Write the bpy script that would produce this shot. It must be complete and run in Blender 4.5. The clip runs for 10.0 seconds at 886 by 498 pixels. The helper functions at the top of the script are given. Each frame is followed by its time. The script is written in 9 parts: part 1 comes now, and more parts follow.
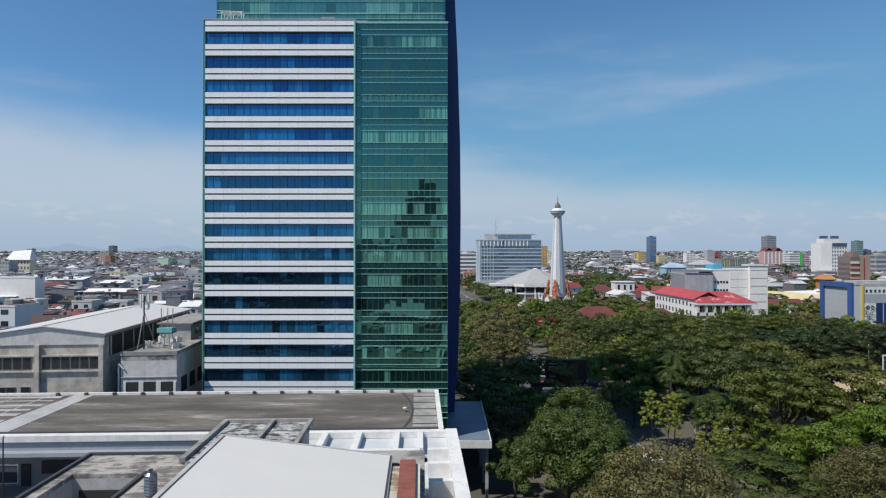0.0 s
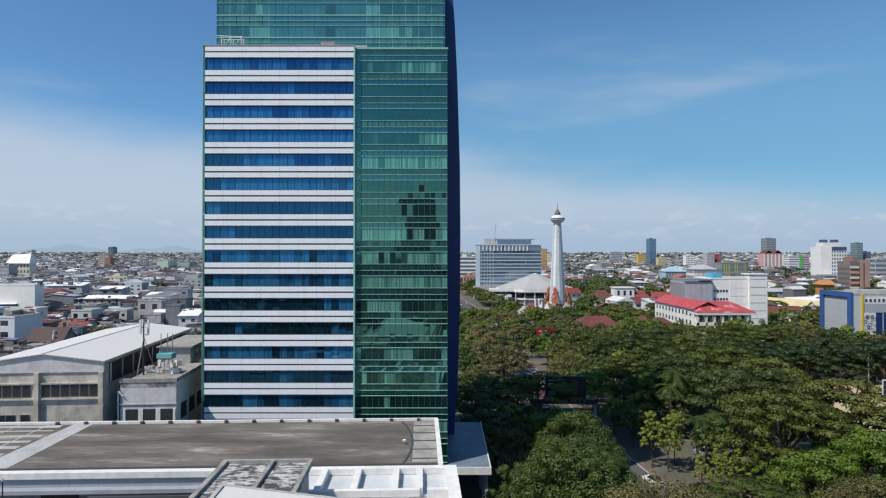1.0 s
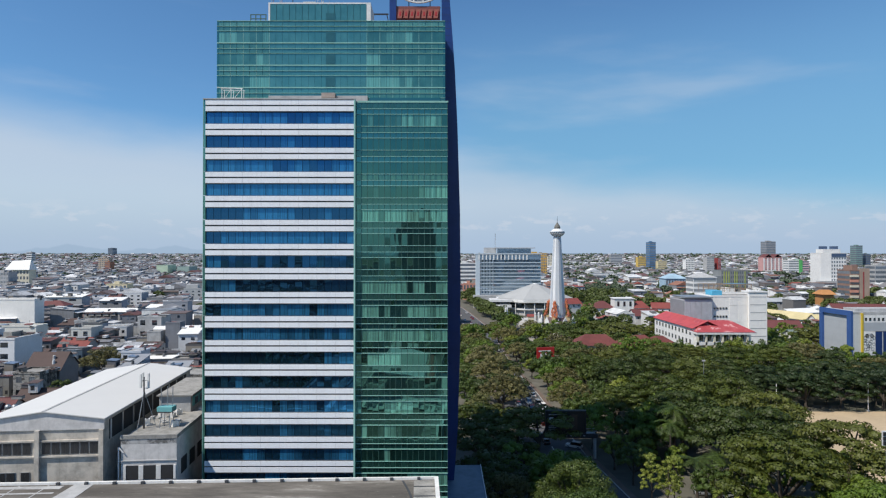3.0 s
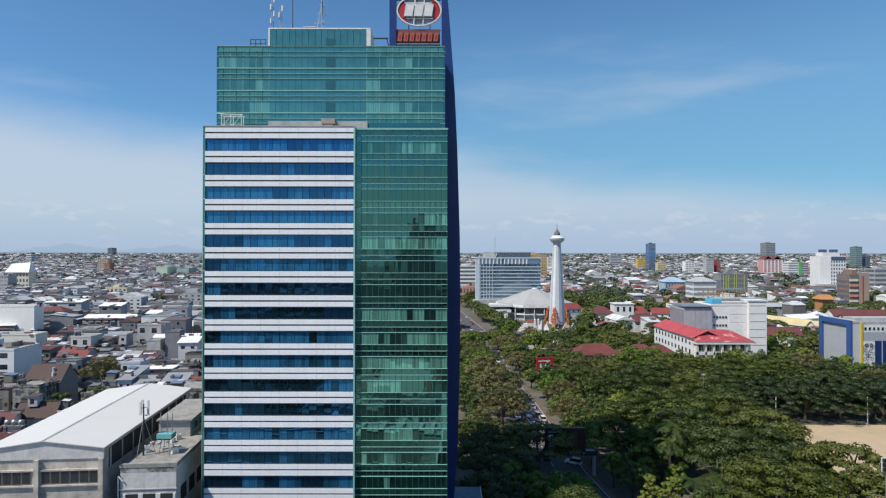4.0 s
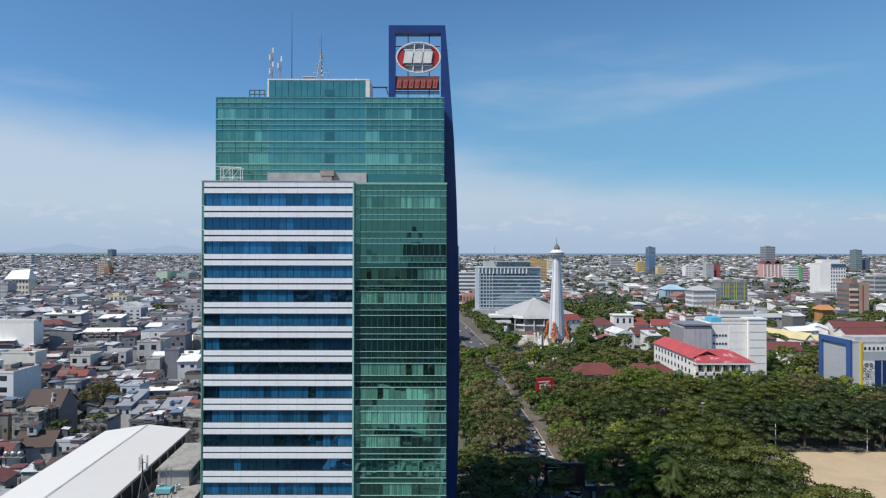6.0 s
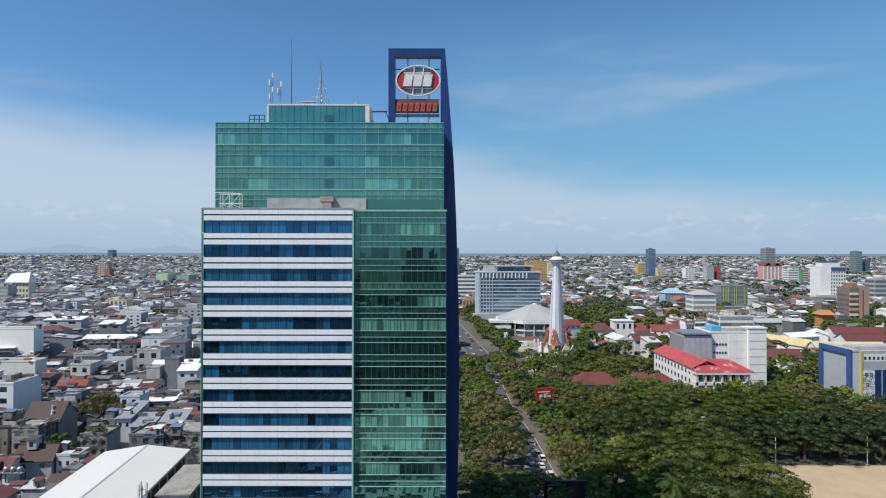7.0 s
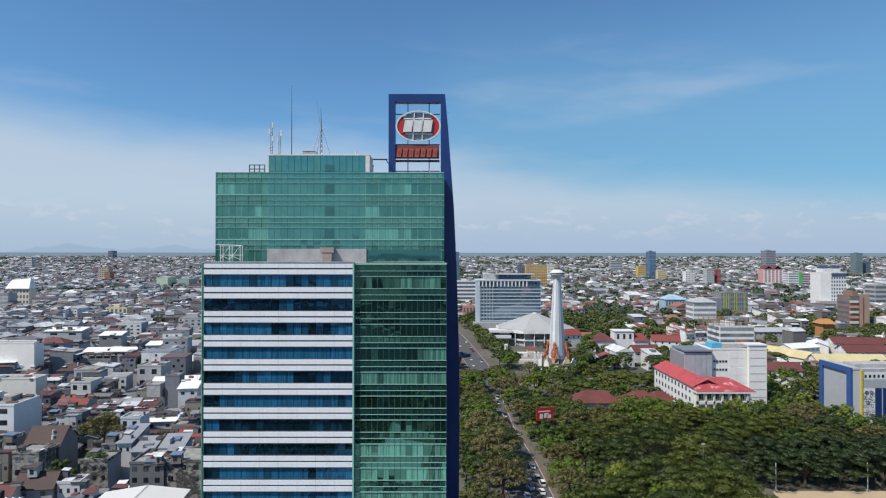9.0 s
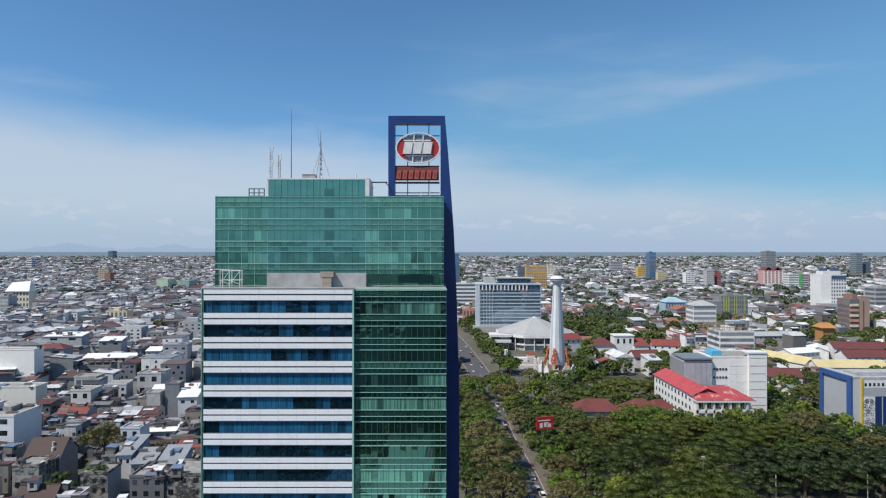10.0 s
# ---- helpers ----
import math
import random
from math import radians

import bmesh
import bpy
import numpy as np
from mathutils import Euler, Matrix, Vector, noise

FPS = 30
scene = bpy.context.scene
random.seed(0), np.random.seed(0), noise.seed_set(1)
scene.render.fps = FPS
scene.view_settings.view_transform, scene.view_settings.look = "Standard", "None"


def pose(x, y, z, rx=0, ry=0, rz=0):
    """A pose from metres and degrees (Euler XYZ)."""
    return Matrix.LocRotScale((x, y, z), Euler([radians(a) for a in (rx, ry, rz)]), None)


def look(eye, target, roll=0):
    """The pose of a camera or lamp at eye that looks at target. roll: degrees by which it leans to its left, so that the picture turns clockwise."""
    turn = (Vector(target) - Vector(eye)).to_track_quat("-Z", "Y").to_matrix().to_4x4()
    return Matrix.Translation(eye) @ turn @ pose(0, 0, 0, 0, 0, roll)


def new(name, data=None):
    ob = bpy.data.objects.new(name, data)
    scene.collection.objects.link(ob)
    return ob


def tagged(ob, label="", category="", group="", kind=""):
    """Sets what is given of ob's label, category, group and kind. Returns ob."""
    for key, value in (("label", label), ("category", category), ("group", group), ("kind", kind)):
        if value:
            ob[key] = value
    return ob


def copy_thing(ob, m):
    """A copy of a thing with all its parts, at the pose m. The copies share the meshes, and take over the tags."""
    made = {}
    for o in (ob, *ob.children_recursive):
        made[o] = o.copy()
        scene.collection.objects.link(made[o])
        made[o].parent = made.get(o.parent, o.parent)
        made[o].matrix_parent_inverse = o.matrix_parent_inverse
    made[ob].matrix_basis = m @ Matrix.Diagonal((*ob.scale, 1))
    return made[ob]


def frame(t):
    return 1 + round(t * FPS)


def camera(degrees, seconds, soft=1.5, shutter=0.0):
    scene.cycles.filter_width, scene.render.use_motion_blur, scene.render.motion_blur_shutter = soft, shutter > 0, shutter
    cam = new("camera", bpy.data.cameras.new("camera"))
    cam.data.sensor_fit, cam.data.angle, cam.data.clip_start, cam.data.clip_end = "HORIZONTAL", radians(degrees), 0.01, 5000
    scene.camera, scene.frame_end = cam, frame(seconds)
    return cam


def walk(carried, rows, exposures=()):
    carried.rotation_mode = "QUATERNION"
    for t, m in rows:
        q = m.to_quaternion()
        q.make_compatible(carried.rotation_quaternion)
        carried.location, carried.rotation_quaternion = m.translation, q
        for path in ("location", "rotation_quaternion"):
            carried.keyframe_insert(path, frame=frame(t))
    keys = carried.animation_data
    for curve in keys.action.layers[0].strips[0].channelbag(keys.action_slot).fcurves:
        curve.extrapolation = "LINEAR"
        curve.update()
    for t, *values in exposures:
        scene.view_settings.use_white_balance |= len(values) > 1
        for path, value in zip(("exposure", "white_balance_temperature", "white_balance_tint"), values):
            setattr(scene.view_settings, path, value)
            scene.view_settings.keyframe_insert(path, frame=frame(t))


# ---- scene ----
cam = camera(73.0, 10.0, soft=1.2)
METRES, EYE, TILT, LEAN, TURN = 44.9, 36.0, 0.35, 0.0, 0.0
ROWS = [
    (0.0, 0.0, 0.0, 0.0, -0.0, 0.0, 0.0),
    (0.5, -0.0001, -0.0002, 0.0446, -0.02, 0.04, -0.01),
    (1.0, 0.0002, -0.0002, 0.0937, -0.02, 0.06, -0.01),
    (1.5, -0.0014, -0.0015, 0.1426, -0.03, 0.07, -0.01),
    (2.0, -0.0019, -0.0023, 0.1921, -0.04, 0.07, -0.01),
    (2.5, -0.0014, -0.0024, 0.2417, -0.04, 0.08, -0.0),
    (4.0, -0.0016, -0.0019, 0.3962, -0.07, 0.02, -0.06),
    (4.5, -0.0008, -0.0018, 0.4466, -0.08, 0.04, -0.06),
    (5.0, 0.0003, -0.0016, 0.4975, -0.09, 0.04, -0.07),
    (5.5, 0.0008, -0.0016, 0.5484, -0.08, 0.05, -0.07),
    (7.0, 0.0031, 0.0003, 0.7, -0.06, 0.06, -0.08),
    (7.5, 0.0031, 0.0007, 0.751, -0.05, 0.06, -0.08),
    (8.0, 0.003, 0.0003, 0.8019, -0.05, 0.04, -0.08),
    (8.5, 0.0027, 0.0003, 0.852, -0.045, 0.02, -0.06),
    (9.0, 0.0028, 0.0004, 0.9017, -0.04, -0.0, -0.04),
    (9.5, 0.0032, 0.0017, 0.9506, -0.04, -0.02, -0.02),
    (10.0, 0.0035, 0.0023, 0.9998, -0.04, -0.06, -0.01),
]
walk(cam, [(t, pose(0, 0, EYE, TILT, LEAN, TURN) @ pose(METRES * x, METRES * y, METRES * z, 90 + pitch, roll, yaw)) for t, x, y, z, yaw, pitch, roll in ROWS], exposures=[(0.0, -0.22), (1.0, -0.145), (2.5, -0.07), (5.0, -0.075), (10.0, -0.10)])

# ---------------------------------------------------------------- light
SUN_TO = Vector((-0.82, -0.57, 0.0)).normalized()
SUN_EL = radians(53)
SKY = 0.10


def make_world():
    w = bpy.data.worlds.new("sky")
    scene.world = w
    w.use_nodes = True
    nt = w.node_tree
    nt.nodes.clear()
    N, L = nt.nodes.new, nt.links.new

    def math_node(op, a, b=None, c=None, clamp=False):
        n = N("ShaderNodeMath")
        n.operation, n.use_clamp = op, clamp
        for i, v in enumerate((a, b, c)):
            if v is None:
                continue
            if isinstance(v, (int, float)):
                n.inputs[i].default_value = v
            else:
                L(v, n.inputs[i])
        return n.outputs[0]

    def ramp01(v, lo, hi):
        n = N("ShaderNodeMapRange")
        n.interpolation_type = "SMOOTHSTEP"
        L(v, n.inputs[0])
        for i, x in ((1, lo), (2, hi)):
            if isinstance(x, (int, float)):
                n.inputs[i].default_value = x
            else:
                L(x, n.inputs[i])
        return n.outputs[0]

    def mixc(f, a, b):
        n = N("ShaderNodeMix")
        n.data_type = "RGBA"
        L(f, n.inputs[0])
        for i, x in ((6, a), (7, b)):
            if isinstance(x, tuple):
                n.inputs[i].default_value = (*x, 1)
            else:
                L(x, n.inputs[i])
        return n.outputs[2]

    def noise_of(scale, vec, detail=4.0, rough=0.55):
        n = N("ShaderNodeTexNoise")
        n.inputs["Scale"].default_value, n.inputs["Detail"].default_value, n.inputs["Roughness"].default_value = scale, detail, rough
        L(vec, n.inputs["Vector"])
        return n.outputs["Fac"]

    sky = N("ShaderNodeTexSky")
    sky.sky_type, sky.sun_disc = "NISHITA", False
    sky.sun_elevation, sky.sun_rotation = SUN_EL, math.atan2(SUN_TO.x, SUN_TO.y)
    sky.air_density, sky.dust_density, sky.ozone_density = 1.0, 0.3, 3.0
    co = N("ShaderNodeTexCoord")
    sep = N("ShaderNodeSeparateXYZ")
    L(co.outputs["Generated"], sep.inputs[0])
    X, Y, Z = sep.outputs
    flat = math_node("SQRT", math_node("ADD", math_node("MULTIPLY", X, X), math_node("MULTIPLY", Y, Y)))
    h = math_node("DIVIDE", Z, math_node("MAXIMUM", flat, 0.02))
    # flattened cloud coordinates: streaks lie along the horizon
    comb = N("ShaderNodeCombineXYZ")
    L(X, comb.inputs[0]), L(Y, comb.inputs[1]), L(math_node("MULTIPLY", h, 3.2), comb.inputs[2])
    soft_n = noise_of(1.6, comb.outputs[0], 5.0)
    comb2 = N("ShaderNodeCombineXYZ")
    L(math_node("ADD", X, math_node("MULTIPLY", h, 0.8)), comb2.inputs[0]), L(Y, comb2.inputs[1]), L(math_node("MULTIPLY", h, 4.5), comb2.inputs[2])
    streak = noise_of(2.4, comb2.outputs[0], 5.0, 0.5)
    comb3 = N("ShaderNodeCombineXYZ")
    L(X, comb3.inputs[0]), L(Y, comb3.inputs[1]), L(math_node("MULTIPLY", h, 2.5), comb3.inputs[2])
    puffs = noise_of(22.0, comb3.outputs[0], 5.0)
    # the low bank, higher on the left
    edge = math_node("ADD", math_node("ADD", math_node("MULTIPLY", X, -0.10), 0.130), math_node("MULTIPLY", math_node("SUBTRACT", soft_n, 0.5), 0.12))
    bank = math_node("MULTIPLY", ramp01(h, math_node("ADD", edge, 0.04), math_node("SUBTRACT", edge, 0.05)), 0.78)
    cirrus = math_node("MULTIPLY", math_node("MULTIPLY", ramp01(streak, 0.50, 0.74), ramp01(h, 0.5, 0.20)), 0.34)
    puff = math_node("MULTIPLY", math_node("MULTIPLY", ramp01(puffs, 0.54, 0.64), ramp01(h, 0.085, 0.04)), math_node("MULTIPLY", ramp01(h, 0.012, 0.03), 0.5))
    CLOUD = (5.9, 6.7, 7.8)
    tint = N("ShaderNodeMix")
    tint.data_type, tint.blend_type = "RGBA", "MULTIPLY"
    tint.inputs[0].default_value = 1.0
    L(sky.outputs[0], tint.inputs[6])
    tint.inputs[7].default_value = (0.79, 1.15, 1.36, 1)
    # a thin teal veil low on the right
    veil = math_node("MULTIPLY", math_node("MULTIPLY", ramp01(h, 0.46, 0.13), ramp01(X, -0.12, 0.10)), 0.66)
    col = mixc(veil, tint.outputs[2], (1.95, 4.35, 6.5))
    col = mixc(cirrus, col, CLOUD)
    col = mixc(bank, col, CLOUD)
    col = mixc(puff, col, (8.0, 8.2, 8.6))
    # haze band on the horizon, then far hills, then far land below
    haze = math_node("MULTIPLY", ramp01(h, 0.10, 0.0), 0.75)
    col = mixc(haze, col, (3.9, 5.2, 7.1))
    az = N("ShaderNodeCombineXYZ")
    L(X, az.inputs[0])
    hill = math_node("MULTIPLY", math_node("MULTIPLY", math_node("SUBTRACT", noise_of(9.0, az.outputs[0], 4.0), 0.36), 0.055), ramp01(X, -0.18, -0.34))
    col = mixc(math_node("MULTIPLY", ramp01(math_node("SUBTRACT", hill, h), -0.001, 0.002), math_node("MULTIPLY", ramp01(X, -0.2, -0.3), 0.34)), col, (2.6, 3.9, 5.4))
    # far land: a blue line on the horizon, then the speckle of roofs too small to tell apart
    comb4 = N("ShaderNodeCombineXYZ")
    L(math_node("MULTIPLY", X, 260.0), comb4.inputs[0]), L(math_node("MULTIPLY", Y, 60.0), comb4.inputs[1]), L(math_node("MULTIPLY", h, 1500.0), comb4.inputs[2])
    speck = ramp01(noise_of(1.0, comb4.outputs[0], 2.0), 0.40, 0.66)
    land = mixc(speck, (2.0, 2.6, 3.3), (3.0, 3.6, 4.3))
    land = mixc(ramp01(h, -0.006, -0.001), land, (2.2, 3.1, 4.2))
    col = mixc(ramp01(h, 0.0006, -0.0008), col, land)
    col = mixc(ramp01(h, -0.03, -0.08), col, (2.0, 2.0, 1.9))
    bg = N("ShaderNodeBackground")
    L(col, bg.inputs[0])
    bg.inputs[1].default_value = SKY
    out = N("ShaderNodeOutputWorld")
    L(bg.outputs[0], out.inputs[0])


make_world()
sun_data = bpy.data.lights.new("sun", "SUN")
sun_data.energy, sun_data.angle, sun_data.color = 5.0, radians(0.53), (1.0, 0.945, 0.85)
sun = new("sun", sun_data)
sun.matrix_world = look(tuple(Vector((SUN_TO.x * math.cos(SUN_EL), SUN_TO.y * math.cos(SUN_EL), math.sin(SUN_EL))) * 300), (0, 0, 0))

# ---------------------------------------------------------------- materials
MATS = {}


class Nodes:
    """A short hand for one material's node tree."""

    def __init__(self, name):
        self.mat = bpy.data.materials.new(name)
        self.mat.use_nodes = True
        self.nt = self.mat.node_tree
        self.bsdf = self.nt.nodes["Principled BSDF"]
        self.coord = None

    def node(self, kind, **inputs):
        n = self.nt.nodes.new(kind)
        for key, v in inputs.items():
            self.put(n.inputs[key.replace("_", " ")], v)
        return n

    def put(self, socket, v):
        if isinstance(v, bpy.types.NodeSocket):
            self.nt.links.new(v, socket)
        elif isinstance(v, tuple) and len(v) == 3 and socket.type == "RGBA":
            socket.default_value = (*v, 1)
        else:
            socket.default_value = v

    def position(self, sx=1.0, sy=1.0, sz=1.0, own=False):
        src = self.node("ShaderNodeTexCoord").outputs["Object"] if own else self.node("ShaderNodeNewGeometry").outputs["Position"]
        if (sx, sy, sz) == (1.0, 1.0, 1.0):
            return src
        m = self.node("ShaderNodeMapping")
        self.put(m.inputs["Vector"], src)
        m.inputs["Scale"].default_value = (sx, sy, sz)
        return m.outputs[0]

    def noise(self, scale, vec=None, detail=4.0, rough=0.6):
        n = self.node("ShaderNodeTexNoise", Scale=scale, Detail=detail, Roughness=rough)
        self.put(n.inputs["Vector"], vec if vec is not None else self.position())
        return n.outputs["Fac"]

    def wave(self, scale, vec, distort=0.0):
        n = self.node("ShaderNodeTexWave", Scale=scale, Distortion=distort)
        self.put(n.inputs["Vector"], vec)
        return n.outputs["Fac"]

    def ramp(self, fac, stops, constant=False):
        n = self.node("ShaderNodeValToRGB")
        r = n.color_ramp
        if constant:
            r.interpolation = "CONSTANT"
        while len(r.elements) < len(stops):
            r.elements.new(0.5)
        for e, (p, c) in zip(r.elements, stops):
            e.position, e.color = p, (*c, 1)
        self.put(n.inputs[0], fac)
        return n.outputs[0]

    def mix(self, fac, a, b, mode="MIX"):
        n = self.node("ShaderNodeMix")
        n.data_type, n.blend_type = "RGBA", mode
        self.put(n.inputs[0], fac), self.put(n.inputs[6], a), self.put(n.inputs[7], b)
        return n.outputs[2]

    def calc(self, op, a, b=0.0):
        n = self.node("ShaderNodeMath")
        n.operation = op
        self.put(n.inputs[0], a), self.put(n.inputs[1], b)
        return n.outputs[0]

    def span(self, v, lo, hi, a=0.0, b=1.0):
        n = self.node("ShaderNodeMapRange")
        for i, x in enumerate((v, lo, hi, a, b)):
            self.put(n.inputs[i], x)
        return n.outputs[0]

    def random(self):
        return self.node("ShaderNodeObjectInfo").outputs["Random"]

    def island(self):
        return self.node("ShaderNodeNewGeometry").outputs["Random Per Island"]

    def bump(self, height, strength=0.3, distance=0.05):
        n = self.node("ShaderNodeBump", Strength=strength, Distance=distance, Height=height)
        self.put(self.bsdf.inputs["Normal"], n.outputs[0])

    def finish(self, color, rough=0.7, metal=0.0, spec=0.5):
        self.put(self.bsdf.inputs["Base Color"], color)
        self.put(self.bsdf.inputs["Roughness"], rough)
        self.put(self.bsdf.inputs["Metallic"], metal)
        self.put(self.bsdf.inputs["Specular IOR Level"], spec)
        MATS[self.mat.name] = self.mat
        return self.mat


def worn(name, color, dark=0.55, rough=0.8, scale=0.6, streaks=True, bump=0.25, metal=0.0):
    """Plaster, concrete or paint with broad stains, fine grain and run-off streaks."""
    k = Nodes(name)
    stain = k.noise(scale, detail=6.0, rough=0.7)
    grain = k.noise(scale * 14, detail=3.0)
    c = k.mix(k.span(stain, 0.42, 0.72), color, tuple(v * dark for v in color))
    if streaks:
        run = k.noise(1.6, k.position(1.0, 1.0, 0.07), 4.0)
        c = k.mix(k.span(run, 0.55, 0.8, 0.0, 0.55), c, tuple(v * dark * 0.8 for v in color))
    c = k.mix(k.span(grain, 0.35, 0.7, 0.0, 0.22), c, tuple(v * 0.6 for v in color))
    k.bump(grain, bump, 0.03)
    return k.finish(c, rough, metal)


def palette(name, stops, rough=0.75, per_island=False, ribs=0.0, dirt=0.6, metal=0.0, bump=0.2):
    """A material whose colour is picked by the object's (or the piece's) own random number."""
    k = Nodes(name)
    r = k.island() if per_island else k.random()
    n = len(stops)
    c = k.ramp(r, [(i / n, s) for i, s in enumerate(stops)], True)
    stain = k.noise(0.35, detail=6.0, rough=0.7)
    streak = k.noise(1.3, k.position(1.0, 1.0, 0.1), 4.0)
    c = k.mix(k.span(stain, 0.45, 0.75, 0.0, dirt), c, (0.12, 0.105, 0.09))
    c = k.mix(k.span(streak, 0.52, 0.8, 0.0, dirt), c, (0.09, 0.085, 0.08))
    if ribs:
        k.bump(k.wave(ribs, k.position(1, 1, 1, own=True)), 0.5, 0.04)
    else:
        k.bump(k.noise(6.0), bump, 0.04)
    return k.finish(c, rough, metal)


def plain(name, color, rough=0.6, metal=0.0, vary=0.25, scale=2.0):
    k = Nodes(name)
    n = k.noise(scale, detail=5.0)
    c = k.mix(k.span(n, 0.35, 0.7, 0.0, vary), color, tuple(v * 0.5 for v in color))
    return k.finish(c, rough, metal)


def leaf(name, a, b, c):
    k = Nodes(name)
    r = k.random()
    isl = k.island()
    base = k.ramp(r, [(0.0, a), (0.5, b), (1.0, c)])
    big = k.noise(0.12, detail=2.0)
    tuft = k.noise(1.5, detail=3.0, rough=0.7)
    base = k.mix(1.0, base, k.ramp(tuft, [(0.36, (0.66, 0.66, 0.66)), (0.50, (1.0, 1.0, 1.0)), (0.64, (1.40, 1.38, 1.25))]), "MULTIPLY")
    col = k.mix(k.span(isl, 0.0, 1.0, 0.0, 0.30), base, tuple(v * 1.6 for v in b))
    col = k.mix(k.span(isl, 0.0, 0.35, 0.28, 0.0), col, tuple(v * 0.6 for v in a))
    col = k.mix(k.span(big, 0.4, 0.7, 0.0, 0.4), col, tuple(v * 0.7 for v in a))
    k.put(k.bsdf.inputs["Subsurface Weight"], 0.0)
    m = k.finish(col, 0.55, 0.0, 0.35)
    # a little light comes through the leaves
    tr = k.node("ShaderNodeBsdfTranslucent", Color=col)
    mixed = k.node("ShaderNodeMixShader", Fac=0.14)
    k.put(mixed.inputs[1], k.bsdf.outputs[0]), k.put(mixed.inputs[2], tr.outputs[0])
    k.put(k.nt.nodes["Material Output"].inputs["Surface"], mixed.outputs[0])
    return m


def coated_glass(name, tint, lo, hi, lights, gloss=0.45, share=0.3):
    """Reflective coated curtain glass: tinted mirror over dim rooms and blinds behind, one state for each pane."""
    k = Nodes(name)
    r = k.random()
    run = k.noise(1.5, k.position(3.2, 1.0, 0.05), 3.0)
    room = k.noise(0.5, k.position(1.0, 1.0, 1.0), 3.0)
    inside = k.mix(k.span(room, 0.35, 0.7), lo, hi)
    # blinds come in runs of neighbouring panes on one floor
    where = k.node("ShaderNodeMapping")
    k.put(where.inputs["Vector"], k.node("ShaderNodeObjectInfo").outputs["Location"])
    where.inputs["Scale"].default_value = (0.16, 0.3, 0.83)
    runs = k.calc("ADD", k.noise(1.0, where.outputs[0], 1.0), k.calc("MULTIPLY", k.calc("SUBTRACT", r, 0.5), 0.16))
    cut = 0.50 + (0.5 - share) * 0.32
    blind = k.calc("MULTIPLY", k.span(runs, cut - 0.03, cut + 0.06), k.span(run, 0.40, 0.50, 0.45, 1.0))
    blind = k.calc("MULTIPLY", blind, k.span(r, 0.0, 0.3, 0.35, 1.0))
    inside = k.mix(blind, inside, lights)
    k.put(k.bsdf.inputs["Base Color"], inside)
    k.put(k.bsdf.inputs["Roughness"], 0.35)
    k.put(k.bsdf.inputs["Specular IOR Level"], 0.2)
    wob = k.noise(0.25, detail=1.0)
    bump = k.node("ShaderNodeBump", Strength=0.05, Distance=0.25, Height=wob)
    # every pane sits a little out of true
    dice = k.node("ShaderNodeTexWhiteNoise")
    dice.noise_dimensions = "1D"
    k.put(dice.inputs["W"], k.calc("ADD", k.calc("MULTIPLY", r, 91.0), k.calc("MULTIPLY", k.island(), 37.0)))
    tilt = k.node("ShaderNodeVectorMath")
    tilt.operation = "MULTIPLY_ADD"
    k.put(tilt.inputs[0], dice.outputs["Color"])
    tilt.inputs[1].default_value, tilt.inputs[2].default_value = (0.026, 0.0, 0.026), (-0.013, 0.0, -0.013)
    lean = k.node("ShaderNodeVectorMath")
    lean.operation = "ADD"
    k.put(lean.inputs[0], tilt.outputs[0]), k.put(lean.inputs[1], k.node("ShaderNodeNewGeometry").outputs["Normal"])
    k.put(bump.inputs["Normal"], lean.outputs[0])
    gl = k.node("ShaderNodeBsdfGlossy", Color=tint, Roughness=0.015)
    k.put(gl.inputs["Normal"], bump.outputs[0])
    mx = k.node("ShaderNodeMixShader", Fac=gloss)
    k.put(mx.inputs[1], k.bsdf.outputs[0]), k.put(mx.inputs[2], gl.outputs[0])
    k.put(k.nt.nodes["Material Output"].inputs["Surface"], mx.outputs[0])
    MATS[name] = k.mat
    return k.mat


WHITE_BAND = worn("white cladding", (0.87, 0.88, 0.895), 0.92, 0.45, 0.3, True, 0.05)
GROOVE = plain("dark joint and shade line", (0.055, 0.058, 0.065), 0.7)
# blinds: mostly open, mixed, mostly drawn
BLUE_STATES = [coated_glass("blue glass, " + word, (0.042, 0.205, 0.42), (0.004, 0.015, 0.022), (0.006, 0.030, 0.055), (0.034, 0.20, 0.38), 0.43, share) for word, share in (("open", 0.12), ("mixed", 0.52), ("drawn", 0.92))]
GREEN_STATES = [coated_glass("green glass, " + word, (0.17, 0.49, 0.39), (0.003, 0.012, 0.010), (0.007, 0.025, 0.020), (0.17, 0.42, 0.32), 0.35, share) for word, share in (("open", 0.04), ("mixed", 0.42), ("drawn", 0.86))]
BLUE_FLOORS = (1, 0, 1, 2, 1, 2, 0, 0, 1, 2, 0, 0, 2, 0, 1, 0, 1, 0, 1, 0)
GREEN_FLOORS = (1, 1, 0, 0, 1, 2, 0, 0, 1, 2, 2, 1, 0, 1, 0, 0, 1, 0, 0, 0)
GREEN_SPANDREL = coated_glass("green spandrel glass", (0.24, 0.55, 0.45), (0.030, 0.100, 0.082), (0.060, 0.180, 0.145), (0.16, 0.38, 0.30), 0.30, 0.30)
GREEN_DARK = coated_glass("dark green glass", (0.18, 0.52, 0.45), (0.004, 0.018, 0.016), (0.01, 0.035, 0.03), (0.05, 0.15, 0.12), 0.40, 0.0)
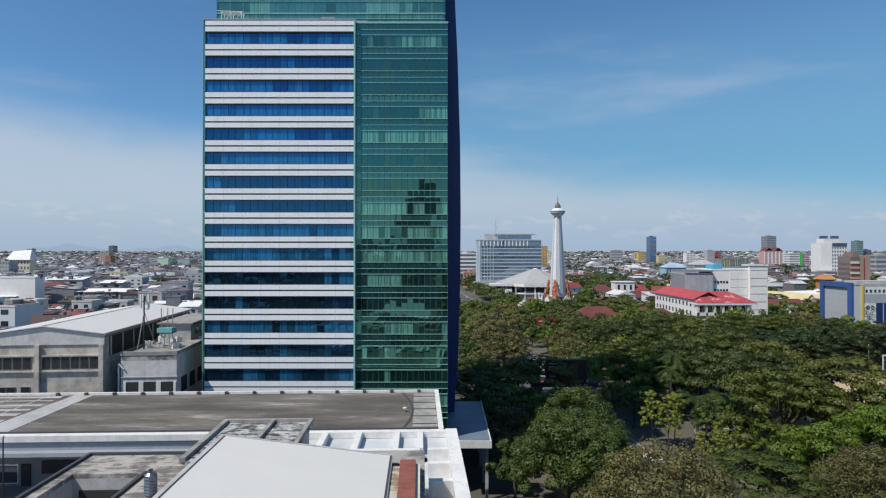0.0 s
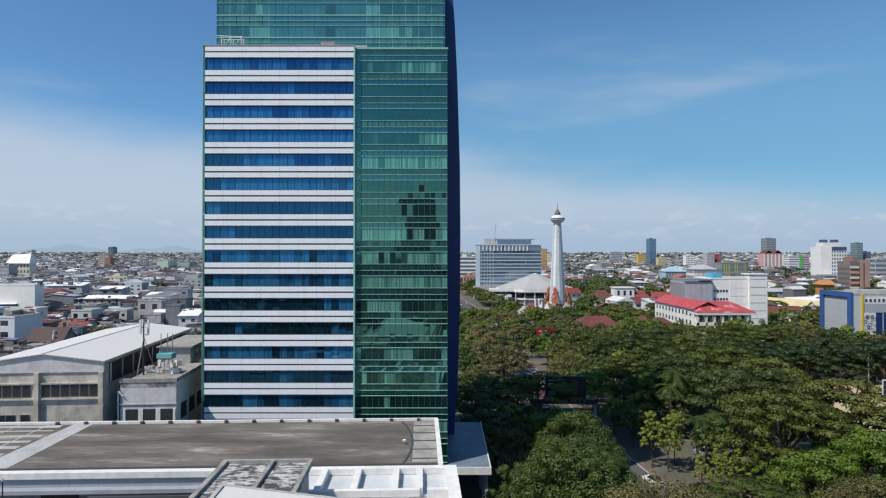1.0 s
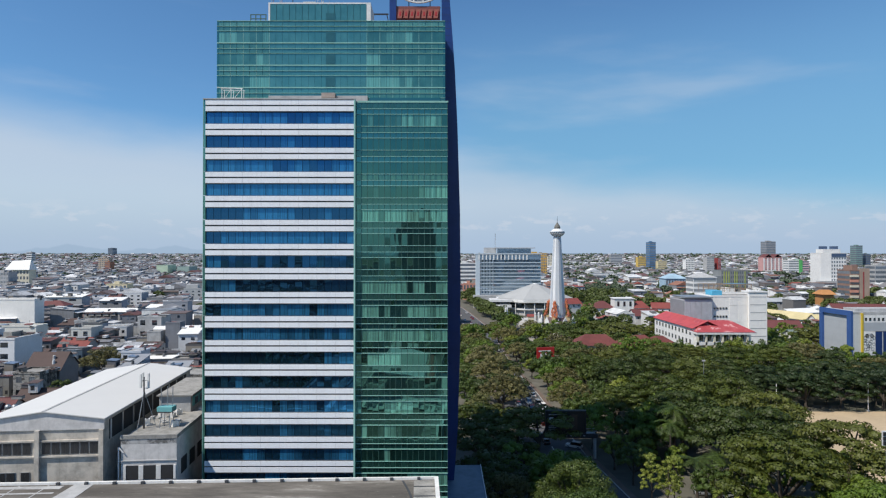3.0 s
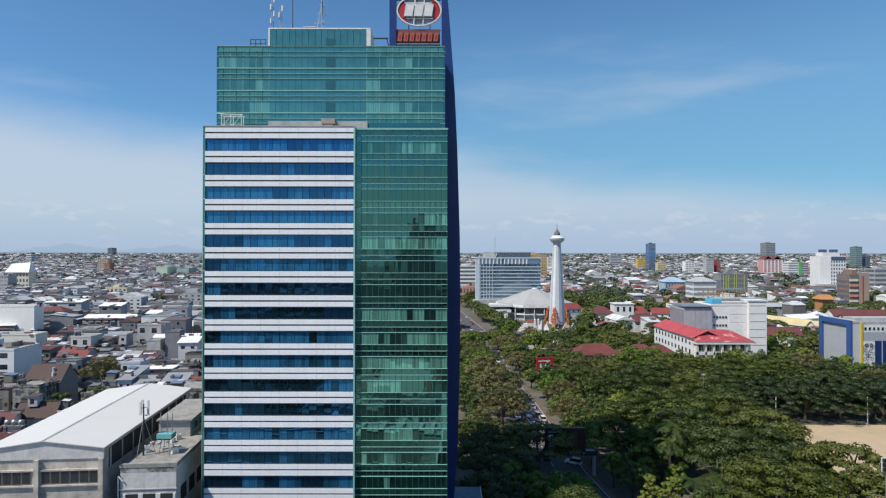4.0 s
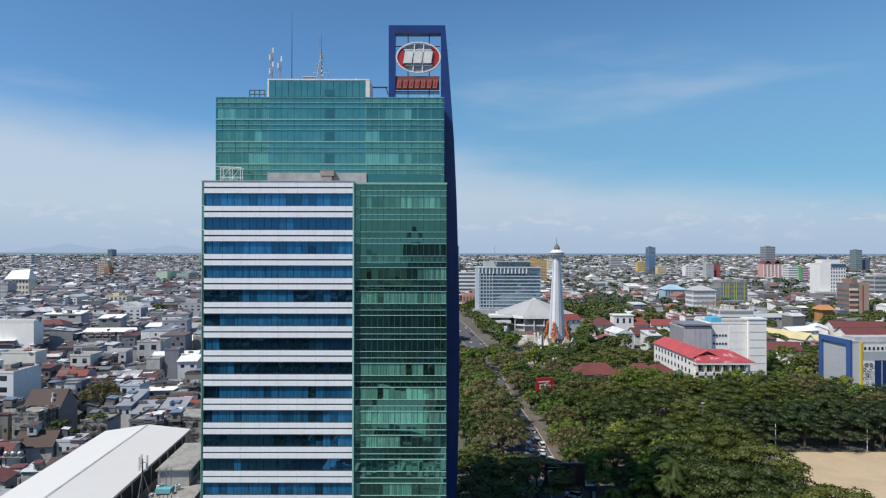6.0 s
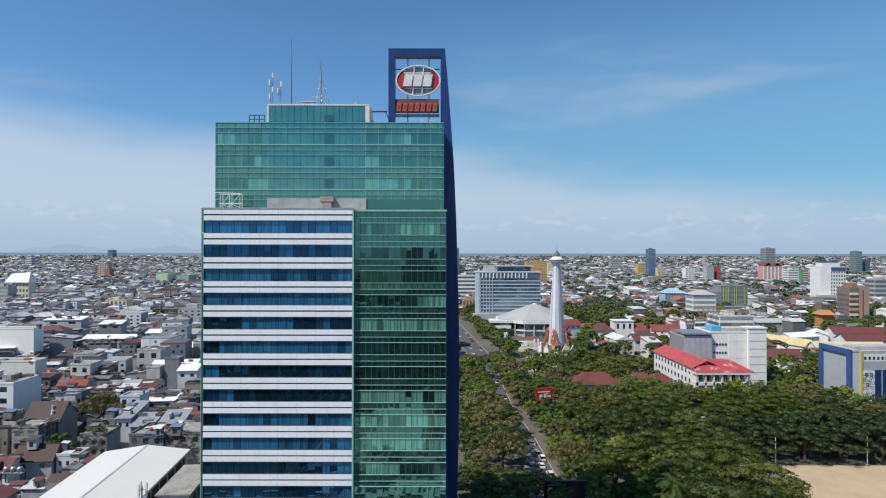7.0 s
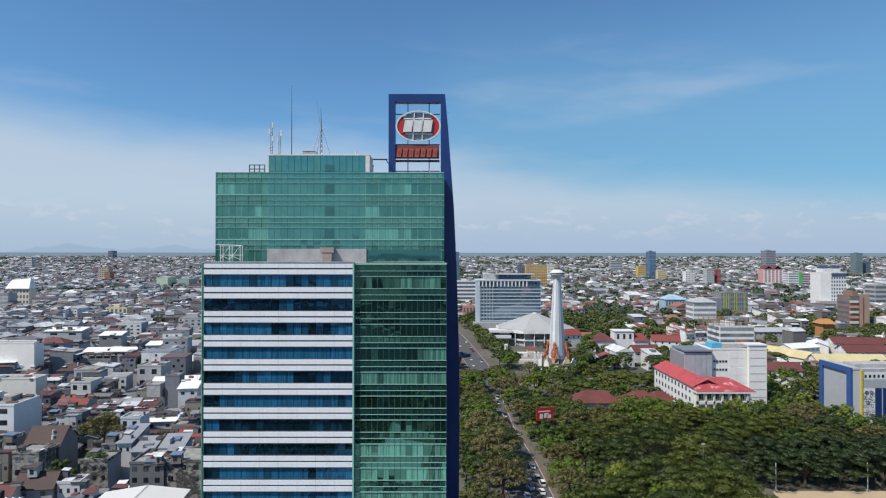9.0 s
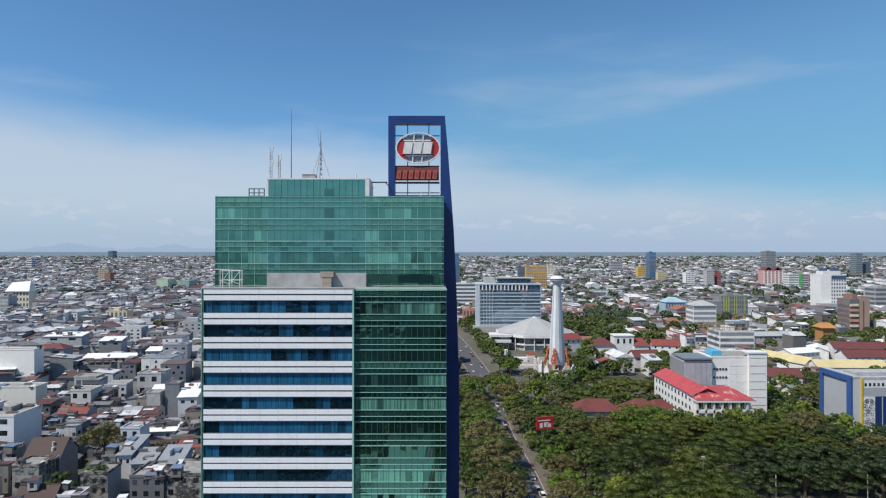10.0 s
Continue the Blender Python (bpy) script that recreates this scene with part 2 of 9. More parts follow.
TEAL_GLASS = coated_glass("teal glass", (0.20, 0.52, 0.46), (0.040, 0.135, 0.122), (0.070, 0.200, 0.180), (0.07, 0.19, 0.17), 0.38, 0.0)
VENT_GLASS = coated_glass("vent window glass", (0.18, 0.50, 0.45), (0.022, 0.075, 0.074), (0.034, 0.105, 0.102), (0.05, 0.15, 0.12), 0.22, 0.0)
UPPER_GLASS = coated_glass("upper green glass", (0.20, 0.53, 0.44), (0.022, 0.078, 0.066), (0.050, 0.150, 0.125), (0.16, 0.40, 0.33), 0.34, 0.40)
LOW_SPANDREL = coated_glass("dark green spandrel glass", (0.20, 0.52, 0.42), (0.008, 0.030, 0.024), (0.020, 0.066, 0.052), (0.09, 0.25, 0.19), 0.26, 0.30)
MULLION = plain("deep green mullion", (0.035, 0.095, 0.075), 0.4)
PALE_CELL = worn("pale grey roof paint", (0.56, 0.58, 0.60), 0.8, 0.7, 0.4, False, 0.1)
# white eave faces painted in the blue grey of their shade
EAVE_SHADE = worn("blue grey eave shade", (0.34, 0.36, 0.40), 0.8, 0.7, 0.4)
CAGE_GREEN = plain("dark green steel", (0.035, 0.10, 0.09), 0.5)
GREEN_BAR = plain("green mullion", (0.27, 0.50, 0.43), 0.4, 0.0, 0.2)
NAVY = worn("navy panel", (0.014, 0.045, 0.19), 0.75, 0.35, 0.25, True, 0.03)
STEEL = plain("galvanised steel", (0.42, 0.43, 0.44), 0.45, 0.7)
DARK_STEEL = plain("dark steel", (0.05, 0.05, 0.055), 0.5, 0.5)
WHITE_PAINT = worn("white paint", (0.80, 0.785, 0.755), 0.76, 0.6, 0.5, True, 0.1)
CREAM = worn("cream plaster", (0.70, 0.64, 0.50), 0.8, 0.7, 0.3)
CONCRETE = worn("weathered concrete", (0.34, 0.325, 0.30), 0.42, 0.9, 0.45)
LIGHT_CONCRETE = worn("grey plaster", (0.46, 0.455, 0.45), 0.62, 0.85, 0.35)
BRIGHT_WALL = worn("bright white wall", (0.86, 0.835, 0.79), 0.9, 0.7, 0.3, True, 0.1)
OLD_GLASS = plain("dusty old glass", (0.035, 0.036, 0.038), 0.25)
PALE_CONCRETE = worn("pale rain-streaked concrete", (0.570, 0.518, 0.448), 0.45, 0.9, 0.45)
PALE_PLASTER = worn("pale patched plaster", (0.638, 0.610, 0.587), 0.66, 0.85, 0.6)


def screed():
    """Dark roof screed with long pale drift marks and dark damp patches."""
    k = Nodes("roof screed")
    drift = k.noise(0.22, k.position(0.35, 1.6, 1.0), 7.0, 0.72)
    damp = k.noise(0.11, k.position(0.6, 1.0, 1.0), 5.0, 0.6)
    grain = k.noise(9.0, detail=3.0)
    c = k.ramp(drift, [(0.30, (0.056, 0.049, 0.042)), (0.46, (0.120, 0.106, 0.090)), (0.58, (0.185, 0.165, 0.142)), (0.66, (0.36, 0.335, 0.30)), (0.74, (0.50, 0.48, 0.45))])
    c = k.mix(k.span(damp, 0.45, 0.65, 0.0, 0.55), c, (0.075, 0.066, 0.058))
    c = k.mix(k.span(grain, 0.4, 0.7, 0.0, 0.3), c, (0.06, 0.055, 0.05))
    scuff = k.noise(0.8, k.position(0.5, 1.4, 1.0), 6.0, 0.8)
    c = k.mix(k.span(scuff, 0.63, 0.69, 0.0, 0.7), c, (0.40, 0.375, 0.34))
    c = k.mix(k.span(scuff, 0.36, 0.30, 0.0, 0.7), c, (0.045, 0.04, 0.036))
    k.bump(grain, 0.4, 0.03)
    return k.finish(c, 0.95)


def blotched(name, pale, dark, scale=0.7):
    """Concrete with hard-edged black algae blotches."""
    k = Nodes(name)
    a = k.noise(scale, k.position(0.7, 1.5, 1.0), 8.0, 0.75)
    b = k.noise(scale * 0.25, detail=4.0)
    c = k.mix(k.span(k.calc("ADD", a, k.calc("MULTIPLY", b, 0.5)), 0.70, 0.82), dark, pale)
    k.bump(a, 0.3, 0.05)
    return k.finish(c, 0.95)


ROOF_MEMBRANE = screed()
SHEET = plain("white sheet roof", (0.67, 0.645, 0.605), 0.45, 0.0, 0.06, 0.3)
RUST = worn("rusty sheet", (0.28, 0.09, 0.06), 0.55, 0.8, 0.8)
RED_ROOF = worn("red metal roof", (0.50, 0.08, 0.08), 0.7, 0.5, 0.25)
ASPHALT = worn("asphalt", (0.095, 0.094, 0.096), 0.75, 0.9, 0.25, False, 0.3)
PAVING = worn("paving", (0.17, 0.125, 0.10), 0.6, 0.9, 0.4, False)
SAND = worn("sand", (0.50, 0.38, 0.24), 0.82, 0.95, 0.08, False, 0.4)
BARK = worn("bark", (0.075, 0.060, 0.046), 0.6, 0.95, 1.5)
LEAF_A = leaf("leaf", (0.030, 0.047, 0.007), (0.062, 0.083, 0.010), (0.110, 0.113, 0.019))
GARDEN_LEAF = leaf("garden leaf", (0.042, 0.066, 0.014), (0.064, 0.090, 0.017), (0.084, 0.100, 0.022))
LEAF_B = leaf("dry leaf", (0.098, 0.092, 0.034), (0.138, 0.124, 0.042), (0.088, 0.102, 0.024))
DEEP_LEAF = leaf("deep green leaf", (0.036, 0.062, 0.012), (0.056, 0.088, 0.015), (0.084, 0.106, 0.020))
LEAF_C = leaf("bright leaf", (0.068, 0.124, 0.014), (0.116, 0.166, 0.018), (0.178, 0.190, 0.028))
GOLD_LEAF = leaf("golden leaf", (0.150, 0.190, 0.030), (0.215, 0.245, 0.040), (0.265, 0.270, 0.050))
# dark green foliage, darkened further to hold the shade beneath these crowns
FIELD_LEAF = leaf("dark field leaf with shade", (0.017, 0.031, 0.008), (0.026, 0.044, 0.010), (0.040, 0.055, 0.014))
# paler and bluer than near leaves: haze mixed into the leaf colour
FAR_LEAF = leaf("haze-greyed far leaf", (0.056, 0.080, 0.045), (0.070, 0.096, 0.052), (0.082, 0.100, 0.058))
# canopy shade put into the paint; on the narrow house a plain slate colour
SHADED_WALL = worn("blue grey of slate and shade", (0.20, 0.21, 0.235), 0.75, 0.8, 0.3)
DARK_PANE = coated_glass("window glass", (0.5, 0.6, 0.7), (0.01, 0.012, 0.015), (0.03, 0.035, 0.04), (0.15, 0.16, 0.17), 0.25, 0.1)
# near-black surface colour; the darkness of unlit rooms is painted with it
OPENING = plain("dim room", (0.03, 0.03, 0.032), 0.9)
ORANGE = plain("orange paint", (0.34, 0.07, 0.05), 0.6)
SIGN_ORANGE = plain("sign orange", (0.36, 0.10, 0.07), 0.6)
SIGN_RED = plain("sign red", (0.45, 0.03, 0.03), 0.4)
# pale base colour gives distant panes the low contrast of haze
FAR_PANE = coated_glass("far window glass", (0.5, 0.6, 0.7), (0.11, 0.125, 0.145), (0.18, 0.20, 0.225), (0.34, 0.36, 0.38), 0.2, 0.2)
TYRE = plain("rubber", (0.02, 0.02, 0.02), 0.9)
WALLS = palette("house walls", [(0.60, 0.61, 0.63), (0.52, 0.515, 0.50), (0.26, 0.26, 0.26), (0.17, 0.175, 0.19), (0.40, 0.405, 0.41), (0.22, 0.21, 0.19), (0.13, 0.135, 0.15), (0.52, 0.52, 0.51), (0.22, 0.25, 0.30), (0.28, 0.25, 0.21), (0.11, 0.11, 0.115), (0.25, 0.25, 0.25)], 0.85)
ROOFS = palette("house roofs", [(0.36, 0.365, 0.38), (0.085, 0.048, 0.038), (0.20, 0.20, 0.215), (0.13, 0.036, 0.030), (0.66, 0.66, 0.67), (0.065, 0.048, 0.042), (0.13, 0.13, 0.14), (0.27, 0.27, 0.27), (0.075, 0.042, 0.036), (0.46, 0.465, 0.48), (0.10, 0.085, 0.08), (0.17, 0.048, 0.036)], 0.6, False, 5.0)
# rear palettes kept dark so the tower's glass mirrors less light
REAR_WALLS = palette("darkened rear walls", [(0.16, 0.16, 0.16), (0.08, 0.085, 0.09), (0.22, 0.21, 0.20), (0.11, 0.10, 0.09)], 0.85, True)
REAR_ROOFS = palette("darkened rear roofs", [(0.07, 0.05, 0.045), (0.11, 0.11, 0.115), (0.05, 0.035, 0.03), (0.17, 0.17, 0.175)], 0.7, True)
# far palettes: lifted darks and extra whites put the distance haze into the colour
FAR_WALLS = palette("haze-paled far walls", [(0.55, 0.55, 0.55), (0.22, 0.225, 0.24), (0.66, 0.66, 0.65), (0.34, 0.31, 0.28), (0.18, 0.19, 0.215), (0.80, 0.79, 0.78), (0.15, 0.145, 0.145), (0.46, 0.455, 0.46)], 0.85, True, 0.0, 0.4)
FAR_ROOFS = palette("haze-paled far roofs", [(0.52, 0.52, 0.53), (0.15, 0.105, 0.095), (0.27, 0.265, 0.27), (0.15, 0.06, 0.05), (0.78, 0.77, 0.76), (0.13, 0.115, 0.115), (0.22, 0.215, 0.22), (0.38, 0.375, 0.375), (0.14, 0.09, 0.08), (0.22, 0.24, 0.27), (0.15, 0.14, 0.14), (0.64, 0.63, 0.62)], 0.65, True)
TOWN_ROOFS = palette("town roofs", [(0.60, 0.60, 0.60), (0.24, 0.08, 0.055), (0.20, 0.19, 0.19), (0.28, 0.07, 0.05), (0.76, 0.76, 0.75), (0.12, 0.075, 0.06), (0.17, 0.10, 0.075), (0.36, 0.34, 0.32), (0.30, 0.13, 0.08), (0.10, 0.095, 0.09), (0.70, 0.69, 0.66)], 0.65, True)
CAR_PAINT = palette("car paint", [(0.75, 0.75, 0.75), (0.02, 0.02, 0.022), (0.8, 0.8, 0.8), (0.25, 0.26, 0.27), (0.03, 0.03, 0.035), (0.7, 0.71, 0.72), (0.28, 0.03, 0.02)], 0.25, False, 0.0, 0.05)


def ground_material():
    k = Nodes("open ground")
    big = k.noise(0.006, detail=6.0, rough=0.65)
    fine = k.noise(0.25, detail=5.0)
    c = k.ramp(big, [(0.30, (0.05, 0.065, 0.03)), (0.48, (0.10, 0.095, 0.07)), (0.62, (0.17, 0.155, 0.13)), (0.8, (0.07, 0.08, 0.045))])
    c = k.mix(k.span(fine, 0.35, 0.7, 0.0, 0.6), c, (0.06, 0.055, 0.04))
    k.bump(fine, 0.4, 0.1)
    return k.finish(c, 0.95)


GROUND = ground_material()


# ---------------------------------------------------------------- mesh tools
class Shape:
    """Collects faces for one mesh."""

    def __init__(self):
        self.v, self.f = [], []

    def poly(self, *pts):
        i = len(self.v)
        self.v += [tuple(p) for p in pts]
        self.f.append(tuple(range(i, i + len(pts))))
        return self

    def solid(self, low, high):
        """A closed solid between two rings of as many points."""
        i, n = len(self.v), len(low)
        self.v += [tuple(p) for p in low] + [tuple(p) for p in high]
        self.f.append(tuple(range(i + n - 1, i - 1, -1)))
        self.f.append(tuple(range(i + n, i + 2 * n)))
        for a in range(n):
            b = (a + 1) % n
            self.f.append((i + a, i + b, i + n + b, i + n + a))
        return self

    def shell(self, low, high, top=True):
        """As solid(), with no underside, and with no top where a roof covers it."""
        self.solid(low, high)
        n = len(low)
        del self.f[-n - 2]
        if not top:
            del self.f[-n - 1]
        return self

    def box(self, x0, y0, z0, x1, y1, z1):
        return self.solid([(x0, y0, z0), (x1, y0, z0), (x1, y1, z0), (x0, y1, z0)], [(x0, y0, z1), (x1, y0, z1), (x1, y1, z1), (x0, y1, z1)])

    def rod(self, a, b, r0, r1=None, n=8):
        """A round bar from a to b."""
        r1 = r0 if r1 is None else r1
        a, b = Vector(a), Vector(b)
        q = (b - a).to_track_quat("Z", "Y")
        ring = [Vector((math.cos(2 * math.pi * k / n), math.sin(2 * math.pi * k / n), 0)) for k in range(n)]
        return self.solid([a + q @ (p * r0) for p in ring], [b + q @ (p * r1) for p in ring])

    def lathe(self, cx, cy, profile, n=20):
        """A closed turned body from (radius, z) pairs, bottom to top."""
        i = len(self.v)
        for r, z in profile:
            for k in range(n):
                a = 2 * math.pi * k / n
                self.v.append((cx + r * math.cos(a), cy + r * math.sin(a), z))
        for j in range(len(profile) - 1):
            for k in range(n):
                q = (k + 1) % n
                self.f.append((i + j * n + k, i + j * n + q, i + (j + 1) * n + q, i + (j + 1) * n + k))
        self.f.append(tuple(range(i + n - 1, i - 1, -1)))
        m = i + (len(profile) - 1) * n
        self.f.append(tuple(range(m, m + n)))
        return self

    def gable(self, x0, y0, x1, y1, z, rise, over=0.4, thick=0.12, along="x"):
        """Two sloping slabs with a ridge along x or y."""
        if along == "x":
            ym = (y0 + y1) / 2
            for ya, s in ((y0 - over, 1), (y1 + over, -1)):
                dz = rise * over / (ym - y0)
                a = [(x0 - over, ya, z - dz), (x1 + over, ya, z - dz), (x1 + over, ym, z + rise), (x0 - over, ym, z + rise)]
                if s < 0:
                    a.reverse()
                self.solid(a, [(p[0], p[1], p[2] + thick) for p in a])
        else:
            xm = (x0 + x1) / 2
            for xa, s in ((x0 - over, -1), (x1 + over, 1)):
                dz = rise * over / (xm - x0)
                a = [(xa, y0 - over, z - dz), (xa, y1 + over, z - dz), (xm, y1 + over, z + rise), (xm, y0 - over, z + rise)]
                if s > 0:
                    a.reverse()
                self.solid(a, [(p[0], p[1], p[2] + thick) for p in a])
        return self

    def mesh(self, name, material, smooth=False):
        me = bpy.data.meshes.new(name)
        me.from_pydata(self.v, [], self.f)
        me.materials.append(material)
        if smooth:
            me.shade_smooth()
        me.update()
        return me


def part(name, shape, material, parent, label="", smooth=False):
    """Links a shape (or ready mesh) as one mesh object under a thing or a part."""
    ob = new(name, shape if isinstance(shape, bpy.types.Mesh) else shape.mesh(name, material, smooth))
    ob.parent = parent
    if label:
        ob["label"] = label
    return ob


def thing(name, label, category, x=0.0, y=0.0, z=0.0, turn=0.0, group="", kind=""):
    ob = new(name)
    ob.matrix_basis = pose(x, y, z, 0, 0, turn)
    return tagged(ob, label, category, group, kind)


def single(name, shape, material, label, category, group="", kind="", smooth=False):
    return tagged(part(name, shape, material, None, "", smooth), label, category, group, kind)


def wpart(name, shape, material, parent, label="", smooth=False):
    """As part(), for a shape given in world coordinates under a thing that stands at its own base."""
    ob = part(name, shape, material, parent, label, smooth)
    top = parent.parent or parent
    ob.matrix_parent_inverse = top.matrix_basis.inverted() if top is parent else Matrix.Identity(4)
    return ob


# ---------------------------------------------------------------- ground, roads, field
def road_x(y):
    """The avenue's centre line."""
    for (ya, xa), (yb, xb) in zip(ROAD, ROAD[1:]):
        if y <= yb:
            return xa + (xb - xa) * (y - ya) / (yb - ya)
    return ROAD[-1][1]


ROAD = [(-400, 54.0), (60, 41.0), (110, 36.0), (160, 30.8), (199, 29.6), (232, 28.9), (281, 25.8), (342, 25.8), (418, 26.8), (480, 22.0), (558, 15.5), (700, 0.0), (900, -22.0)]
GZ = -5.0           # street level; heights are counted from five metres above it


FAR_RISE = 2500.0


def land(y):
    """Ground height: flat town, rising gently far inland."""
    return GZ if y < FAR_RISE else GZ + 35.0 * (y - FAR_RISE) / 2400.0


def strip(off0, off1, z0, z1, ys):
    s = Shape()
    z0, z1 = z0 + GZ, z1 + GZ
    for a, b in zip(ys, ys[1:]):
        s.solid([(road_x(a) + off0, a, z0), (road_x(a) + off1, a, z0), (road_x(b) + off1, b, z0), (road_x(b) + off0, b, z0)],
                [(road_x(a) + off0, a, z1), (road_x(a) + off1, a, z1), (road_x(b) + off1, b, z1), (road_x(b) + off0, b, z1)])
    return s


def build_ground():
    g = Shape()
    g.v = [(-4900, -2500, GZ), (4900, -2500, GZ), (4900, FAR_RISE, GZ), (-4900, FAR_RISE, GZ), (4900, 4900, land(4900)), (-4900, 4900, land(4900))]
    g.f = [(0, 1, 2, 3), (3, 2, 4, 5)]
    single("ground", g, GROUND, "brown soil and dry grass between houses and trees", "ground", kind="structure")
    ys = [-400, 0, 60, 110, 160, 180, 199, 215, 232, 255, 281, 310, 342, 370, 400, 435, 473, 540, 606, 750, 900]
    single("road", strip(-7.5, 7.5, -0.2, 0.03, ys), ASPHALT, "grey asphalt avenue between rows of trees", "road", kind="structure")
    single("pavement", strip(7.7, 9.3, -0.2, 0.17, ys), PAVING, "reddish paved footway along the avenue", "pavement", kind="structure")
    single("pavement", strip(-9.3, -7.7, -0.2, 0.17, ys), PAVING, "dusty paved footway beside the avenue", "pavement", kind="structure")
    k1, k2 = strip(7.5, 7.7, -0.2, 0.19, ys), strip(-7.7, -7.5, -0.2, 0.19, ys)
    single("kerb", k1, LIGHT_CONCRETE, "pale concrete kerb along the avenue", "kerb", kind="structure")
    single("kerb", k2, LIGHT_CONCRETE, "pale concrete kerb along the avenue", "kerb", kind="structure")
    s = Shape()
    y = 60.0
    while y < 420:
        s.poly((road_x(y) - 0.08, y, GZ + 0.034), (road_x(y) + 0.08, y, GZ + 0.034), (road_x(y + 3) + 0.08, y + 3, GZ + 0.034), (road_x(y + 3) - 0.08, y + 3, GZ + 0.034))
        y += 7.0
    single("road_marking", s, WHITE_PAINT, "worn white dashes along the avenue", "road marking", kind="structure")
    f = Shape()
    ring = [(100, 90), (220, 90), (290, 140), (290, 205), (113, 205), (108, 185), (104, 150)]
    f.solid([(x, y, GZ - 0.2) for x, y in ring], [(x, y, GZ + 0.04) for x, y in ring])
    single("sports_field", f, SAND, "bare tan sand field at the edge of the park", "field", kind="structure")


build_ground()


# ---------------------------------------------------------------- the glass tower
FL = 4.007          # storey height
TOP = 74.8          # roof of the banded wing
N_FLOORS = 19
BX0, BX1, BY = -39.6, -14.75, 99.5
GX0, GX1, GY = -14.6, 0.75, 100.3
UX0, UX1, UY, UZ = -40.45, 0.35, 107.0, 90.9
CX0, CX1, CZ = -31.0, -13.7, 94.0


def pane_row(parent, name, x0, x1, n, y, z0, z1, mat, gap=0.05, depth=0.06):
    """n separate panes side by side on one shared mesh."""
    w = (x1 - x0) / n
    me = Shape().box(gap / 2, -depth, 0, w - gap / 2, 0, z1 - z0).mesh(name, mat)
    for i in range(n):
        ob = new(name, me)
        ob.parent = parent
        ob.matrix_parent_inverse = parent.matrix_basis.inverted()
        ob.matrix_basis = pose(x0 + i * w, y, z0)


def build_tower():
    t = thing("office_tower", "tall office tower with white bands, blue windows and green glass", "office tower", -20, 115, 0)
    # unseen rear drawn deeper than likely, to lengthen the tower's cast shadow
    body = Shape().box(BX0 + 0.35, BY + 0.55, GZ, BX1, 138, TOP - 0.4)
    body.box(BX1, GY + 0.35, GZ, GX1 - 0.2, 138, TOP - 0.15)
    wpart("core_wall", body, DARK_STEEL, t, "dark inner wall behind the glass")
    # banded wing: two white strips and a groove at each floor
    joints = 8
    for k in range(N_FLOORS + 1):
        z = TOP - k * FL
        if z < GZ + 1.9:
            break
        s = Shape().box(BX0, BY, z - 0.87, BX1, BY + 0.6, z - 0.07).box(BX0, BY, z - 1.93, BX1, BY + 0.6, z - 1.13)
        wpart("white_band", s, WHITE_BAND, t, "white painted metal spandrel band")
        g = Shape().box(BX0 + 0.02, BY + 0.22, z - 1.13, BX1 - 0.02, BY + 0.58, z - 0.87).box(BX0 + 0.02, BY + 0.1, z - 0.07, BX1 - 0.02, BY + 0.58, z)
        seam = Shape()
        for i in range(1, joints):
            x = BX0 + (BX1 - BX0) * i / joints
            seam.box(x - 0.012, BY - 0.004, z - 0.88, x + 0.012, BY + 0.01, z - 0.09).box(x - 0.012, BY - 0.004, z - 1.91, x + 0.012, BY + 0.01, z - 1.15)
        # dark lip drawn as the shadow line below the band
        g.box(BX0, BY + 0.02, z - 2.06, BX1, BY + 0.5, z - 1.93)
        tagged(wpart("band_joint", g, GROOVE, t), kind="stuff")
        tagged(wpart("panel_seam", seam, LIGHT_CONCRETE, t), kind="stuff")
        # green glazed return on the side
        wpart("corner_glass", Shape().box(BX0 - 0.35, BY + 0.1, z - FL + 0.06, BX0, BY + 1.6, z - 0.06), GREEN_SPANDREL, t)
        if z - FL > GZ:
            pane_row(t, "window_pane", BX0 + 0.05, BX1 - 0.1, 20, BY + 0.42, z - FL + 0.0, z - 2.06, BLUE_STATES[BLUE_FLOORS[k]], 0.06)
    c = Shape().box(BX1 - 0.1, BY - 0.05, GZ, BX1 + 0.15, BY + 0.8, TOP + 0.05)
    c.box(BX0 - 0.42, BY + 0.05, GZ, BX0 - 0.34, BY + 0.15, TOP)
    wpart("corner_trim", c, GREEN_BAR, t, "pale green corner trim")
    cap = Shape().box(BX0 - 0.4, BY - 0.08, TOP, BX1 + 0.1, BY + 0.7, TOP + 0.18)
    wpart("parapet_cap", cap, LIGHT_CONCRETE, t)
    # green curtain wall: vision glass, a row of short panes, a dark strip
    for k in range(N_FLOORS + 1):
        z = TOP - 0.25 - k * FL + 1.95
        if z - FL < GZ:
            break
        n = 16
        if k > 0:
            pane_row(t, "curtain_pane", GX0, GX1, n, GY, z - 1.98, z - 0.04, GREEN_STATES[GREEN_FLOORS[k]], 0.02)
        row = Shape()
        w = (GX1 - GX0) / n
        for i in range(n):
            row.box(GX0 + i * w + 0.10, GY - 0.10, z - 3.0, GX0 + (i + 1) * w - 0.10, GY, z - 2.12)
        tagged(wpart("spandrel_band", row, LOW_SPANDREL, t, "row of short dark green panes"), kind="stuff")
        wpart("dark_strip", Shape().box(GX0, GY - 0.03, z - FL + 0.02, GX1, GY + 0.1, z - 2.06), GREEN_DARK, t)
        m = Shape()
